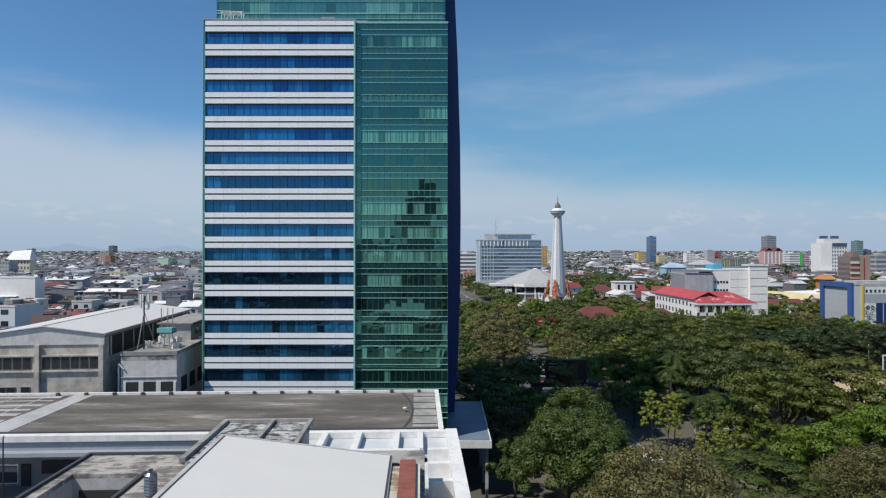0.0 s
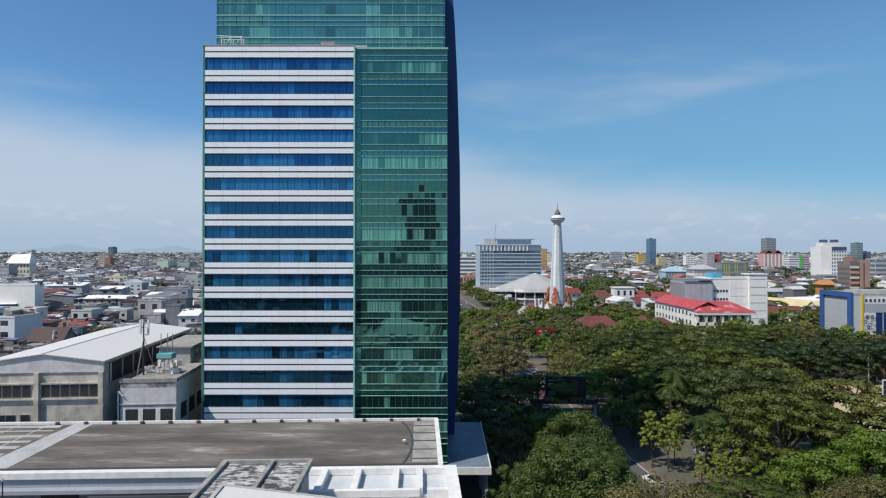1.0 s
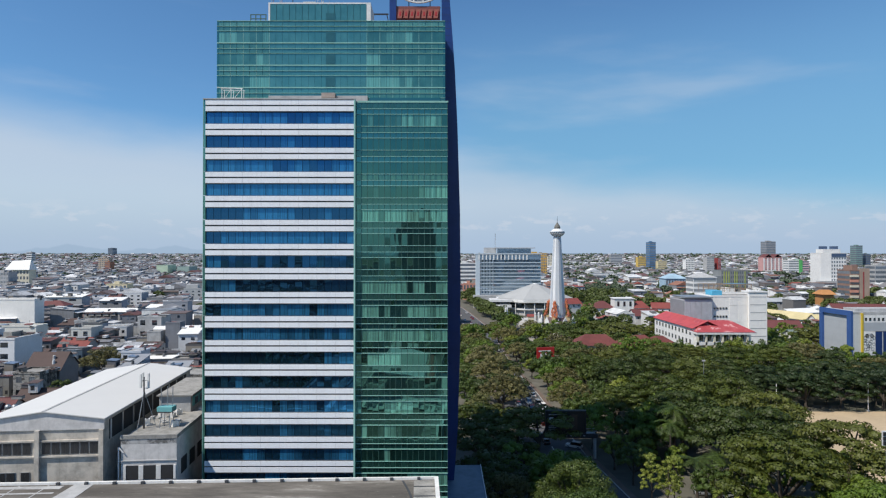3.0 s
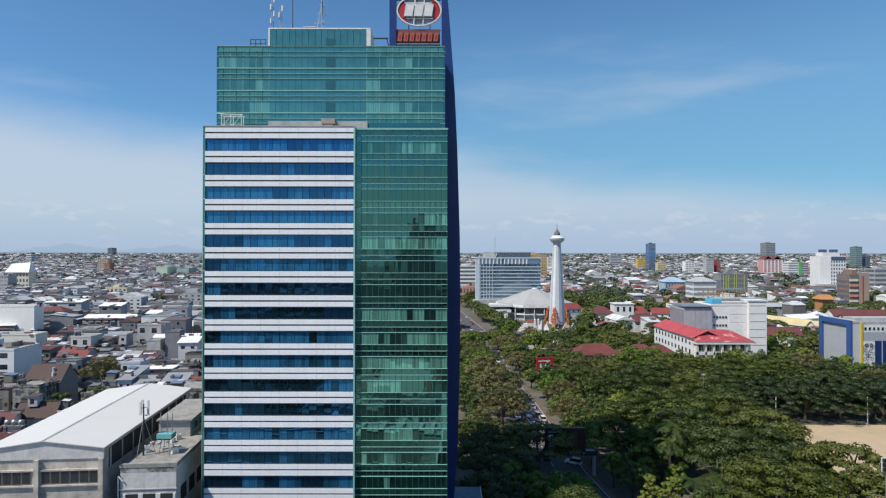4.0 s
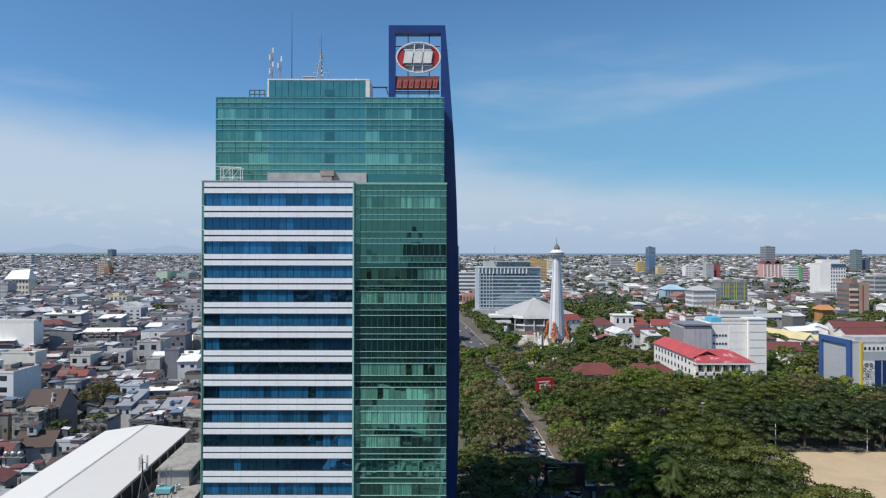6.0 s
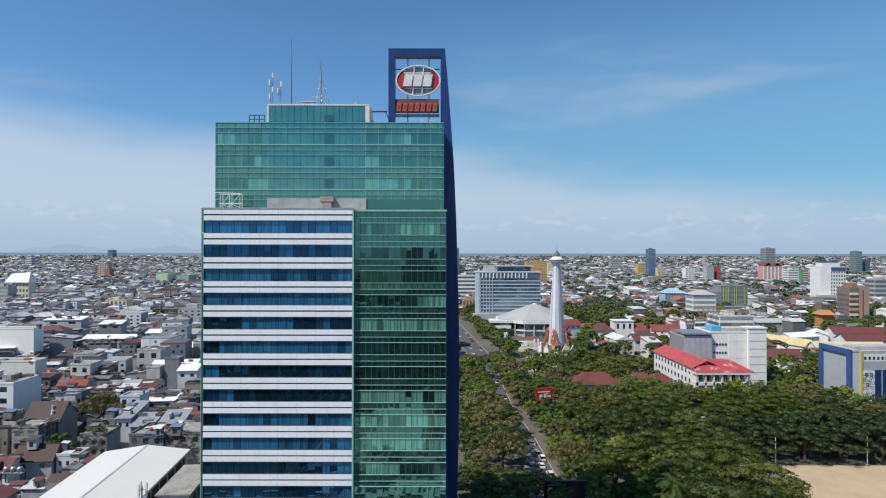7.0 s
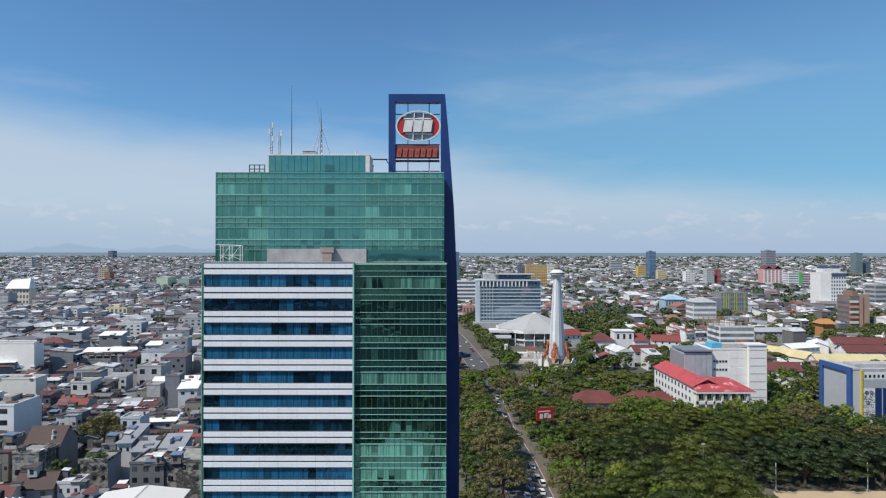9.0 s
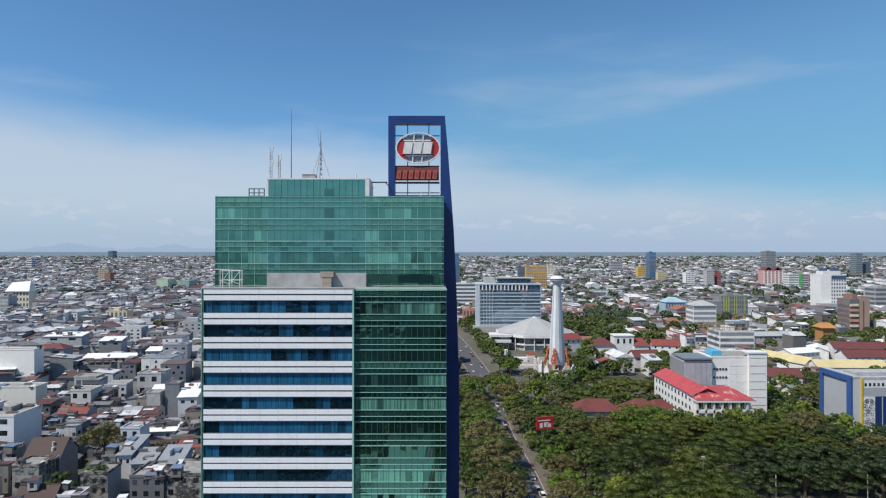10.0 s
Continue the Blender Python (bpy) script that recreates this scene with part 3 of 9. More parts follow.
        for zz, hh in ((z, 0.045), (z - 2.03, 0.04), (z - 3.09, 0.04)):
            if zz < TOP:
                m.box(GX0, GY - 0.2, zz - hh, GX1 + 0.06, GY + 0.02, zz + hh)
        tagged(wpart("transom", m, GREEN_BAR, t, "pale green transoms"), kind="stuff")
        v = Shape()
        for i in range(n + 1):
            x = GX0 + i * w
            v.box(x - 0.04, GY - 0.09, z - FL + 0.06, x + 0.04, GY + 0.01, min(z - 0.06, TOP - 0.3))
        tagged(wpart("mullion", v, MULLION, t, "thin deep green mullions"), kind="stuff")
    wpart("roof_slab", Shape().box(BX0 - 0.3, BY + 0.7, TOP - 0.38, GX1, 138, TOP - 0.1), CONCRETE, t)
    wpart("roof_edge", Shape().box(GX0 + 0.3, GY - 0.2, TOP - 0.28, GX1 + 0.15, GY + 0.5, TOP - 0.06), GREEN_BAR, t)
    # set-back upper block
    # rear of this block is likewise extended for the shadow's reach
    up = Shape().box(UX0 + 0.3, UY + 0.4, TOP - 0.1, UX1 - 0.3, 134, UZ - 0.3)
    up.box(CX0 + 0.1, UY + 0.35, UZ - 0.3, CX1 - 0.1, 120, CZ - 0.35)
    wpart("upper_wall", up, DARK_STEEL, t, "dark inner wall of the set-back block")
    n = 35
    w = (UX1 - UX0) / n
    k = 0
    z = UZ - 0.1
    mid0, mid1 = 8, 23
    while z - FL > TOP - 1.2:
        m = Shape()
        wpart("backing_glass", Shape().box(UX0, UY + 0.01, z - FL + 0.02, UX1, UY + 0.15, z - 0.02), GREEN_DARK, t)
        for za, zb, name in ((z - 0.88, z - 0.08, "spandrel_band"), (z - 1.74, z - 1.02, "lower_band")):
            row = Shape()
            for i in range(n):
                if mid0 <= i < mid1:
                    continue
                row.box(UX0 + i * w + 0.05, UY - 0.08, za, UX0 + (i + 1) * w - 0.05, UY, zb)
            tagged(wpart(name, row, GREEN_SPANDREL, t, "row of short pale green panes"), kind="stuff")
            row = Shape()
            for i in range(mid0, mid1):
                row.box(UX0 + i * w + 0.02, UY - 0.06, za, UX0 + (i + 1) * w - 0.02, UY, zb)
            tagged(wpart(name, row, TEAL_GLASS, t, "smooth teal middle panes"), kind="stuff")
        pane_row(t, "curtain_pane", UX0, UX0 + mid0 * w, mid0, UY, z - 3.84, z - 1.88, UPPER_GLASS, 0.02)
        pane_row(t, "curtain_pane", UX0 + mid1 * w, UX1, n - mid1, UY, z - 3.84, z - 1.88, UPPER_GLASS, 0.02)
        pane_row(t, "teal_pane", UX0 + mid0 * w, UX0 + mid1 * w, mid1 - mid0, UY, z - 3.84, z - 1.88, TEAL_GLASS, 0.04)
        wpart("vent_window", Shape().box(-21.0, UY - 0.12, z - 3.75, -19.3, UY - 0.02, z - 2.05), VENT_GLASS, t, "dark vent window")
        for zz, hh in ((z, 0.045), (z - 0.95, 0.035), (z - 1.81, 0.035), (z - 3.92, 0.045)):
            m.box(UX0 - 0.05, UY - 0.2, zz - hh, UX1 + 0.05, UY + 0.02, zz + hh)
        tagged(wpart("transom", m, GREEN_BAR, t, "pale green transoms"), kind="stuff")
        v = Shape()
        for i in (0, 2, 4, 6, 8, 23, 25, 27, 29, 31, 33, 35):
            x = UX0 + i * w
            v.box(x - 0.03, UY - 0.09, z - FL, x + 0.03, UY + 0.01, z)
        tagged(wpart("mullion", v, GREEN_BAR, t, "thin pale green mullions"), kind="stuff")
        z -= FL
    side = Shape().box(UX0 - 0.06, UY - 0.1, TOP - 0.1, UX0 + 0.3, 134, UZ).box(UX1 - 0.3, UY - 0.1, TOP - 0.1, UX1 + 0.06, 134, UZ)
    wpart("side_glass", side, GREEN_DARK, t)
    # raised middle with white cheeks
    nc = 15
    wc = (CX1 - CX0) / nc
    for i in range(nc):
        wpart("crown_pane", Shape().box(CX0 + i * wc + 0.03, UY - 0.06, UZ + 0.05, CX0 + (i + 1) * wc - 0.03, UY, CZ - 0.12), TEAL_GLASS, t)
    wpart("vent_window", Shape().box(-21.0, UY - 0.12, UZ + 0.1, -19.3, UY - 0.06, UZ + 1.3), VENT_GLASS, t, "dark vent window")
    ch = Shape().box(CX0 - 0.3, UY - 0.1, UZ, CX0, UY + 5, CZ + 0.05).box(CX1, UY - 0.1, UZ, CX1 + 0.75, UY + 5, CZ + 0.05)
    ch.box(CX0 - 0.3, UY - 0.12, CZ - 0.12, CX1 + 0.75, UY + 0.5, CZ + 0.12)
    wpart("white_cheek", ch, WHITE_PAINT, t, "white rendered end walls of the raised centre")
    wpart("crown_roof", Shape().box(CX0, UY + 0.4, CZ - 0.35, CX1, 120, CZ - 0.05), CONCRETE, t)
    wpart("upper_roof", Shape().box(UX0, UY, UZ - 0.3, UX1, 134, UZ - 0.02), CONCRETE, t)
    # plinth wall on the lower roof
    wpart("plinth_wall", Shape().box(CX0, UY - 1.0, TOP - 0.1, CX1 + 0.3, UY - 0.2, TOP + 2.35), LIGHT_CONCRETE, t, "stained pale concrete wall on the lower roof")
    wpart("plant_box", Shape().box(-21.0, UY - 2.0, TOP - 0.1, -19.4, UY - 1.0, TOP + 1.7).box(-21.4, UY - 2.1, TOP + 1.7, -19.0, UY - 0.9, TOP + 2.6), worn("tan plaster", (0.40, 0.33, 0.29), 0.6, 0.9), t, "tan rendered shaft with an opening")
    wpart("low_window", Shape().box(CX1 + 0.6, UY - 0.25, TOP + 0.6, UX1 - 0.8, UY - 0.1, TOP + 2.2), GREEN_DARK, t)
    return t


tower = build_tower()


def build_sail():
    """The navy blade wall behind the tower, with the sign frame at its top."""
    set_right = Matrix.Translation((0.25, 0, 0))
    y0, y1 = 116.6, 118.6
    s = thing("sign_pylon", "tall navy blue bowed blade wall holding an open sign frame", "sign pylon", -4, 117.5, 0)
    prof = [(GZ, 1.2), (0.0, 1.6), (6, 2.0), (15, 2.65), (30, 3.1), (44, 3.2), (57, 3.1), (74, 2.6), (85, 2.1), (92, 1.6), (100, 1.0), (107.5, 0.35)]
    ring = [(-10.7, GZ)] + [(x, z) for z, x in prof] + [(-0.5, 107.5), (-0.5, 92.0), (-10.7, 92.0)]
    sh = Shape().solid([(x, y1, z) for x, z in ring], [(x, y0, z) for x, z in ring])
    wpart("blade_wall", sh, NAVY, s)
    fr = Shape().box(-10.7, y0, 92, -9.4, y1, 107.5).box(-9.4, y0, 106.0, -0.5, y1, 107.5)
    wpart("frame", fr, NAVY, s, "navy clad frame")
    jt = Shape()
    z = 4.0
    while z < 105:
        jt.box(-0.7, y0 - 0.02, z, 1.2, y0 + 0.02, z + 0.03)
        z += 1.35
    wpart("panel_joint", jt, GROOVE, s)
    grid = Shape()
    for x in (-7.0, -2.8):
        grid.rod((x, y1 - 0.3, 92), (x, y1 - 0.3, 106.2), 0.09)
    for z in (92.6, 94.5, 97.9, 103.9):
        grid.rod((-9.6, y1 - 0.3, z), (-0.7, y1 - 0.3, z), 0.10)
    wpart("lattice", grid, DARK_STEEL, s, "dark steel rails behind the sign")
    # plain oval emblem and a plain lettering bar
    em = thing("sign_emblem", "oval sign emblem, white rim, red side fields, white bars", "sign", -5.1, y0 + 0.2, 101.25)
    cx, cz, a, b = -4.9, 101.2, 4.42, 3.05
    rim = Shape()
    n = 40
    for i in range(n):
        q0, q1 = 2 * math.pi * i / n, 2 * math.pi * (i + 1) / n
        pts = []
        for q, r in ((q0, 1.0), (q1, 1.0), (q1, 0.935), (q0, 0.935)):
            pts.append((cx + a * r * math.cos(q), cz + b * r * math.sin(q)))
        rim.solid([(x, y0 + 0.4, z) for x, z in pts], [(x, y0 - 0.05, z) for x, z in pts])
    wpart("rim", rim, WHITE_PAINT, em, "white oval rim")
    for sgn in (-1, 1):
        red = []
        for i in range(13):
            q = -0.86 + sgn * 0.07 + 1.72 * i / 12
            red.append((cx + sgn * a * 0.93 * math.cos(q), cz + b * 0.93 * math.sin(q)))
        wpart("red_field", Shape().solid([(x, y0 + 0.35, z) for x, z in red], [(x, y0 + 0.1, z) for x, z in red]), SIGN_RED, em, "red side field")
    wpart("grey_field", Shape().solid(*[[(cx + a * 0.9 * math.cos(2 * math.pi * i / 24), yy, cz + b * 0.9 * math.sin(2 * math.pi * i / 24)) for i in range(24)] for yy in (y0 + 0.42, y0 + 0.37)]), plain("emblem grey", (0.25, 0.28, 0.33), 0.6), em)
    hb = Shape()
    for zz in (-1.5, 1.5):
        hb.box(cx - 3.2, y0 + 0.1, cz + zz - 0.09, cx + 3.2, y0 + 0.3, cz + zz + 0.09)
    wpart("cross_bar", hb, WHITE_PAINT, em)
    bars = Shape()
    for dx in (-0.9, 0.9):
        bars.solid([(cx + dx - 0.25, y0 + 0.3, cz - b * 0.88), (cx + dx - 0.05, y0 + 0.3, cz - b * 0.88), (cx + dx + 0.25, y0 + 0.3, cz + b * 0.88), (cx + dx + 0.05, y0 + 0.3, cz + b * 0.88)],
                   [(cx + dx - 0.25, y0 + 0.05, cz - b * 0.88), (cx + dx - 0.05, y0 + 0.05, cz - b * 0.88), (cx + dx + 0.25, y0 + 0.05, cz + b * 0.88), (cx + dx + 0.05, y0 + 0.05, cz + b * 0.88)])
    wpart("grid_bar", bars, WHITE_PAINT, em)
    for i in range(3):
        x = cx - 2.95 + i * 1.9
        blk = Shape()
        q = [(x, cz - 1.15), (x + 1.65, cz - 1.15), (x + 2.0, cz + 1.15), (x + 0.35, cz + 1.15)]
        blk.solid([(px, y0 + 0.2, pz) for px, pz in q], [(px, y0 - 0.2, pz) for px, pz in q])
        wpart("white_block", blk, WHITE_PAINT, em, "plain white slanted block")
    bar = thing("sign_bar", "long orange red sign bar of plain slanted blocks under the emblem", "sign", -5.1, y0 + 0.2, 95.9)
    wpart("backing", Shape().box(-9.4, y0 + 0.3, 94.9, -0.8, y0 + 0.5, 97.6), plain("sign backing", (0.20, 0.055, 0.045), 0.6), bar, "dark red backing")
    wpart("rail", Shape().box(-9.5, y0 + 0.25, 94.4, -0.75, y0 + 0.55, 94.65), DARK_STEEL, bar)
    for i in range(7):
        x = -9.15 + i * 1.17
        q = [(x, 95.15), (x + 0.86, 95.15), (x + 1.06, 96.85), (x + 0.2, 96.85)]
        wpart("block", Shape().solid([(px, y0 + 0.3, pz) for px, pz in q], [(px, y0 - 0.05, pz) for px, pz in q]), SIGN_ORANGE, bar)
        q = [(x + 0.34, 95.6), (x + 0.66, 95.6), (x + 0.74, 96.4), (x + 0.42, 96.4)]
        wpart("inset", Shape().solid([(px, y0 + 0.0, pz) for px, pz in q], [(px, y0 - 0.08, pz) for px, pz in q]), SIGN_RED, bar)
    for ob in (s, em, bar):
        ob.matrix_basis = set_right @ ob.matrix_basis


build_sail()


def lattice_mast(name, label, x, y, z0, z1, r, n=7, mat=None):
    """A three-legged lattice mast."""
    t = thing(name, label, "antenna mast", x, y, z0)
    leg = []
    for i in range(3):
        q = 2 * math.pi * i / 3 + 0.4
        leg.append((math.cos(q), math.sin(q)))
    for cxx, cyy in leg:
        part("leg", Shape().rod((cxx * r, cyy * r, 0), (cxx * r * 0.25, cyy * r * 0.25, z1 - z0), 0.05), mat or STEEL, t)
    br = Shape()
    for j in range(n):
        za, zb = (z1 - z0) * j / n, (z1 - z0) * (j + 1) / n
        ra, rb = r * (1 - 0.75 * j / n), r * (1 - 0.75 * (j + 1) / n)
        for i in range(3):
            a, b = leg[i], leg[(i + 1) % 3]
            br.rod((a[0] * ra, a[1] * ra, za), (b[0] * rb, b[1] * rb, zb), 0.03, n=5)
    tagged(part("brace", br, mat or STEEL, t), kind="stuff")
    return t


def build_tower_roof():
    z = CZ + 0.0
    y = UY + 3
    a = lattice_mast("antenna_mast", "slim steel lattice aerial on the tower roof", -22.3, y, z - 0.05, z + 7.2, 0.26, 8)
    part("spike", Shape().rod((0, 0, 7.2), (0, 0, 9.3), 0.05, 0.02, 6), DARK_STEEL, a)
    part("leaning_rod", Shape().rod((-0.2, 0, 6.4), (-0.75, 0, 10.6), 0.045, 0.02, 6), STEEL, a)
    for zz, w in ((2.2, 1.5), (3.8, 1.0), (5.6, 0.6)):
        part("cross_arm", Shape().rod((-w, 0, zz), (w, 0, zz), 0.04, n=6), STEEL, a)
    for q in (0.15, 2.25, 3.0, 4.4):
        single("guy_wire", Shape().rod((-22.3 + 1.9 * math.cos(q), y + 1.9 * math.sin(q), z - 0.05), (-22.3, y, z + 5.8), 0.035, n=5), STEEL, "thin guy wire of the roof aerial", "guy wire", "guy wires of the aerial")
    m = thing("whip_antenna", "tall thin whip aerial standing on the roof", "antenna", -27.7, y, z - 0.05)
    part("lower_tube", Shape().rod((0, 0, 0), (0, 0, 7), 0.08, 0.06), DARK_STEEL, m)
    part("whip", Shape().rod((0, 0, 7), (0, 0, 13.4), 0.05, 0.02), DARK_STEEL, m)
    rosy = plain("faded red steel", (0.42, 0.22, 0.20), 0.6)
    for x, hgt, k in ((-30.9, 6.0, 4), (-29.4, 4.5, 2)):
        a = thing("cell_antenna", "lattice pole with small white antennas on the roof edge", "antenna", x, UY + 1.2, CZ - 0.05, 0, "roof panel antennas")
        for px, mat in ((-0.18, STEEL), (0.18, rosy)):
            part("pole", Shape().rod((px, 0, 0), (px, 0, hgt - (0.6 if px > 0 else 0)), 0.05, n=6), mat, a)
        r = Shape()
        for j in range(10):
            r.rod((-0.18, 0, 0.3 + j * hgt / 11), (0.18, 0, 0.7 + j * hgt / 11), 0.035, n=5)
        part("rung", r, STEEL, a)
        for j in range(k):
            px = -0.36 if j % 2 else 0.22
            part("panel_antenna", Shape().box(px - 0.05, -0.3, hgt - 0.85 - j * 1.25, px + 0.2, -0.05, hgt + 0.1 - j * 1.25), WHITE_PAINT, a, "white panel antenna")
    single("tie_beam", Shape().box(CX1 + 0.75, UY + 4.5, CZ - 0.2, -10.2, UY + 4.75, CZ + 0.02).box(-10.45, UY + 4.75, CZ - 0.1, -10.6, 116.7, CZ + 0.02), DARK_STEEL, "dark steel beam from the roof block to the sign pylon", "beam")
    b = thing("roof_plant_box", "pale grey rooftop plant box", "plant box", -24.3, y, z - 0.05)
    part("body", Shape().box(-1.2, -0.8, 0, 1.2, 0.8, 1.15), LIGHT_CONCRETE, b)
    part("lid", Shape().box(-1.3, -0.9, 1.15, 1.0, 0.9, 1.25), WHITE_PAINT, b)
    single("roof_pipe", Shape().rod((-15.8, y, z - 0.05), (-15.8, y, z + 1.2), 0.12), WHITE_PAINT, "short white vent pipe on the roof", "vent pipe")
    # green rail cage beside the crown
    c = thing("rail_cage", "green steel rail cage on the roof edge", "railing", -33.35, UY + 0.8, UZ - 0.05)
    for x in (-1.4, -0.5, 0.4, 1.35):
        part("post", Shape().box(x - 0.08, -0.06, 0, x + 0.08, 0.06, 1.5), CAGE_GREEN, c)
    for zz in (0.05, 0.62, 1.36):
        part("rail", Shape().box(-1.48, -0.05, zz, 1.43, 0.05, zz + 0.16), CAGE_GREEN, c)
    # window cleaning cradle on the lower roof
    w = thing("cradle_frame", "white steel window cleaning cradle frame", "roof frame", -36.6, 104.0, TOP - 0.1)
    for x in (-1.7, -0.1, 1.7):
        for yy in (-0.6, 0.6):
            part("post", Shape().box(x - 0.045, yy - 0.045, 0, x + 0.045, yy + 0.045, 3.0), WHITE_PAINT, w)
    for zz in (1.3, 2.9):
        for yy in (-0.6, 0.6):
            part("rail", Shape().box(-1.9, yy - 0.04, zz, 1.9, yy + 0.04, zz + 0.08), WHITE_PAINT, w)
    for x0, x1 in ((-1.7, -0.1), (-0.1, 1.7)):
        part("brace", Shape().rod((x0, -0.62, 0.6), (x1, -0.62, 2.9), 0.04, n=6).rod((x1, -0.62, 0.6), (x0, -0.62, 1.3), 0.04, n=6), WHITE_PAINT, w)
    part("jib", Shape().rod((-2.6, -0.6, 3.2), (1.9, -0.6, 3.0), 0.05, n=6), WHITE_PAINT, w)
    # hoops of a roof ladder
    d = thing("roof_ladder", "white tubular ladder hoops beside the sign", "ladder", -2.9, 112, UZ - 0.05)
    for x in (-1.0, 0.6):
        part("hoop", Shape().rod((x, 0, 0), (x, 0, 1.6), 0.05, n=6).rod((x, 0, 1.6), (x + 0.9, 0, 1.2), 0.05, n=6), WHITE_PAINT, d)


build_tower_roof()


def build_canopy():
    c = thing("entrance_canopy", "grey flat canopy roof, darkened for the tower's shadow", "canopy", 4, 112, 0)
    # the tower's shadow is put into this dark blue deck colour
    wpart("deck", Shape().box(0.9, 98, 4.2, 7.8, 125, 5.0), worn("shadow-toned canopy deck", (0.17, 0.22, 0.28), 0.6, 0.6, 0.3, False), c)
    wpart("fascia", Shape().box(0.85, 97.8, 4.1, 7.95, 98.0, 5.3), WHITE_PAINT, c)
    wpart("fascia", Shape().box(7.8, 98.0, 4.1, 7.95, 125.2, 5.15), WHITE_PAINT, c)
    for y in (99, 107, 115, 123):
        wpart("column", Shape().box(7.0, y, GZ, 7.5, y + 0.5, 4.2), LIGHT_CONCRETE, c)


build_canopy()


# ---------------------------------------------------------------- the near building with its roofs
def window_unit(parent, x, y, z, w, h, leaves=2):
    f = wpart("window", Shape().box(x, y - 0.06, z, x + w, y + 0.05, z + 0.08).box(x, y - 0.06, z + h - 0.08, x + w, y + 0.05, z + h)
              .box(x, y - 0.06, z + 0.08, x + 0.08, y + 0.05, z + h - 0.08).box(x + w - 0.08, y - 0.06, z + 0.08, x + w, y + 0.05, z + h - 0.08), WHITE_PAINT, parent)
    for i in range(leaves):
        a = x + 0.08 + (w - 0.16) * i / leaves
        b = x + 0.08 + (w - 0.16) * (i + 1) / leaves
        p = Shape().box(a + 0.02, y - 0.02, z + 0.08, b - 0.02, y + 0.02, z + h - 0.08)
        wpart("pane", p, DARK_PANE, f)


def build_near_building():
    b = thing("foreground_building", "white concrete building with a dark flat roof and pale parapets", "building", 0, 60, GZ)
    loose = []
    zt = 15.2
    # wall colour already carries the shade of the canopy
    wpart("wall", Shape().box(-85, 77, GZ, -24, 91, zt - 0.6).box(-24, 71.2, GZ, 0.3, 91, zt - 0.6), SHADED_WALL, b, "wall coloured in the blue grey of canopy shade")
    wpart("roof_deck", Shape().box(-85, 71.6, zt - 0.6, -0.1, 90.9, zt - 0.35), ROOF_MEMBRANE, b, "dark weathered roof screed")
    par = Shape().box(-85, 90.9, zt - 0.6, 0.5, 91.3, zt)
    par.box(-0.1, 71.3, zt - 0.6, 0.5, 90.9, zt)
    wpart("parapet", par, WHITE_PAINT, b, "white parapet")
    wpart("front_fascia", Shape().box(-85, 70.6, zt - 0.95, 2.0, 71.6, zt - 0.25), WHITE_PAINT, b, "white fascia beam")
    # both faces below the white beam have their shade painted on
    wpart("lower_fascia", Shape().box(-85, 70.9, zt - 2.0, -24, 71.6, zt - 0.95), EAVE_SHADE, b)
    wpart("canopy_slab", Shape().box(-85, 69.9, zt - 2.45, -24, 77, zt - 2.0), EAVE_SHADE, b)
    wpart("roof_strip", Shape().solid([(-54.6, 71.9, zt - 0.35), (-50.8, 71.9, zt - 0.35), (-50.6, 90.8, zt - 0.35), (-53.4, 90.8, zt - 0.35)],
                                      [(-54.6, 71.9, zt - 0.30), (-50.8, 71.9, zt - 0.30), (-50.6, 90.8, zt - 0.30), (-53.4, 90.8, zt - 0.30)]), LIGHT_CONCRETE, b, "pale grey painted strip")
    rnd = random.Random(8)
    g = Shape()
    for i in range(8):
        y = 72.4 + i * 2.5 + rnd.uniform(-0.3, 0.3)
        g.solid([(-84, y, zt - 0.35), (-54.7, y + rnd.uniform(-0.6, 0.6), zt - 0.35), (-54.7, y + 0.9, zt - 0.35), (-84, y + 0.22, zt - 0.35)],
                [(-84, y, zt - 0.325), (-54.7, y + 0.3, zt - 0.325), (-54.7, y + 0.55, zt - 0.325), (-84, y + 0.22, zt - 0.325)])
    for i in range(8):
        x = -83 + i * 3.6 + rnd.uniform(-0.4, 0.4)
        g.solid([(x, 72, zt - 0.35), (x + 0.22, 72, zt - 0.35), (x + 0.5, 90.7, zt - 0.35), (x + 0.3, 90.7, zt - 0.35)],
                [(x, 72, zt - 0.32), (x + 0.22, 72, zt - 0.32), (x + 0.5, 90.7, zt - 0.32), (x + 0.3, 90.7, zt - 0.32)])
    wpart("sealed_seam", g, LIGHT_CONCRETE, b, "pale sealing strips")
    seam = Shape()
    pts = [(-5.6 + 2.2 * math.sin(math.pi * (i + 2) / 13), 72 + 18.6 * i / 10) for i in range(11)]
    for p, q in zip(pts, pts[1:]):
        seam.solid([(p[0], p[1], zt - 0.35), (p[0] + 0.3, p[1], zt - 0.35), (q[0] + 0.3, q[1], zt - 0.35), (q[0], q[1], zt - 0.35)],
                   [(p[0], p[1], zt - 0.30), (p[0] + 0.3, p[1], zt - 0.30), (q[0] + 0.3, q[1], zt - 0.30), (q[0], q[1], zt - 0.30)])
    for i in range(5):
        seam.box(-3.2, 74 + i * 3.5, zt - 0.35, -0.15, 74.3 + i * 3.5, zt - 0.28)
    wpart("roof_seam", seam, GROOVE, b)
    wpart("end_slab", Shape().box(-3.2, 73.0, zt - 0.35, -0.15, 90.6, zt - 0.32), CONCRETE, b, "paler end slabs of the roof")
    sc = Shape()
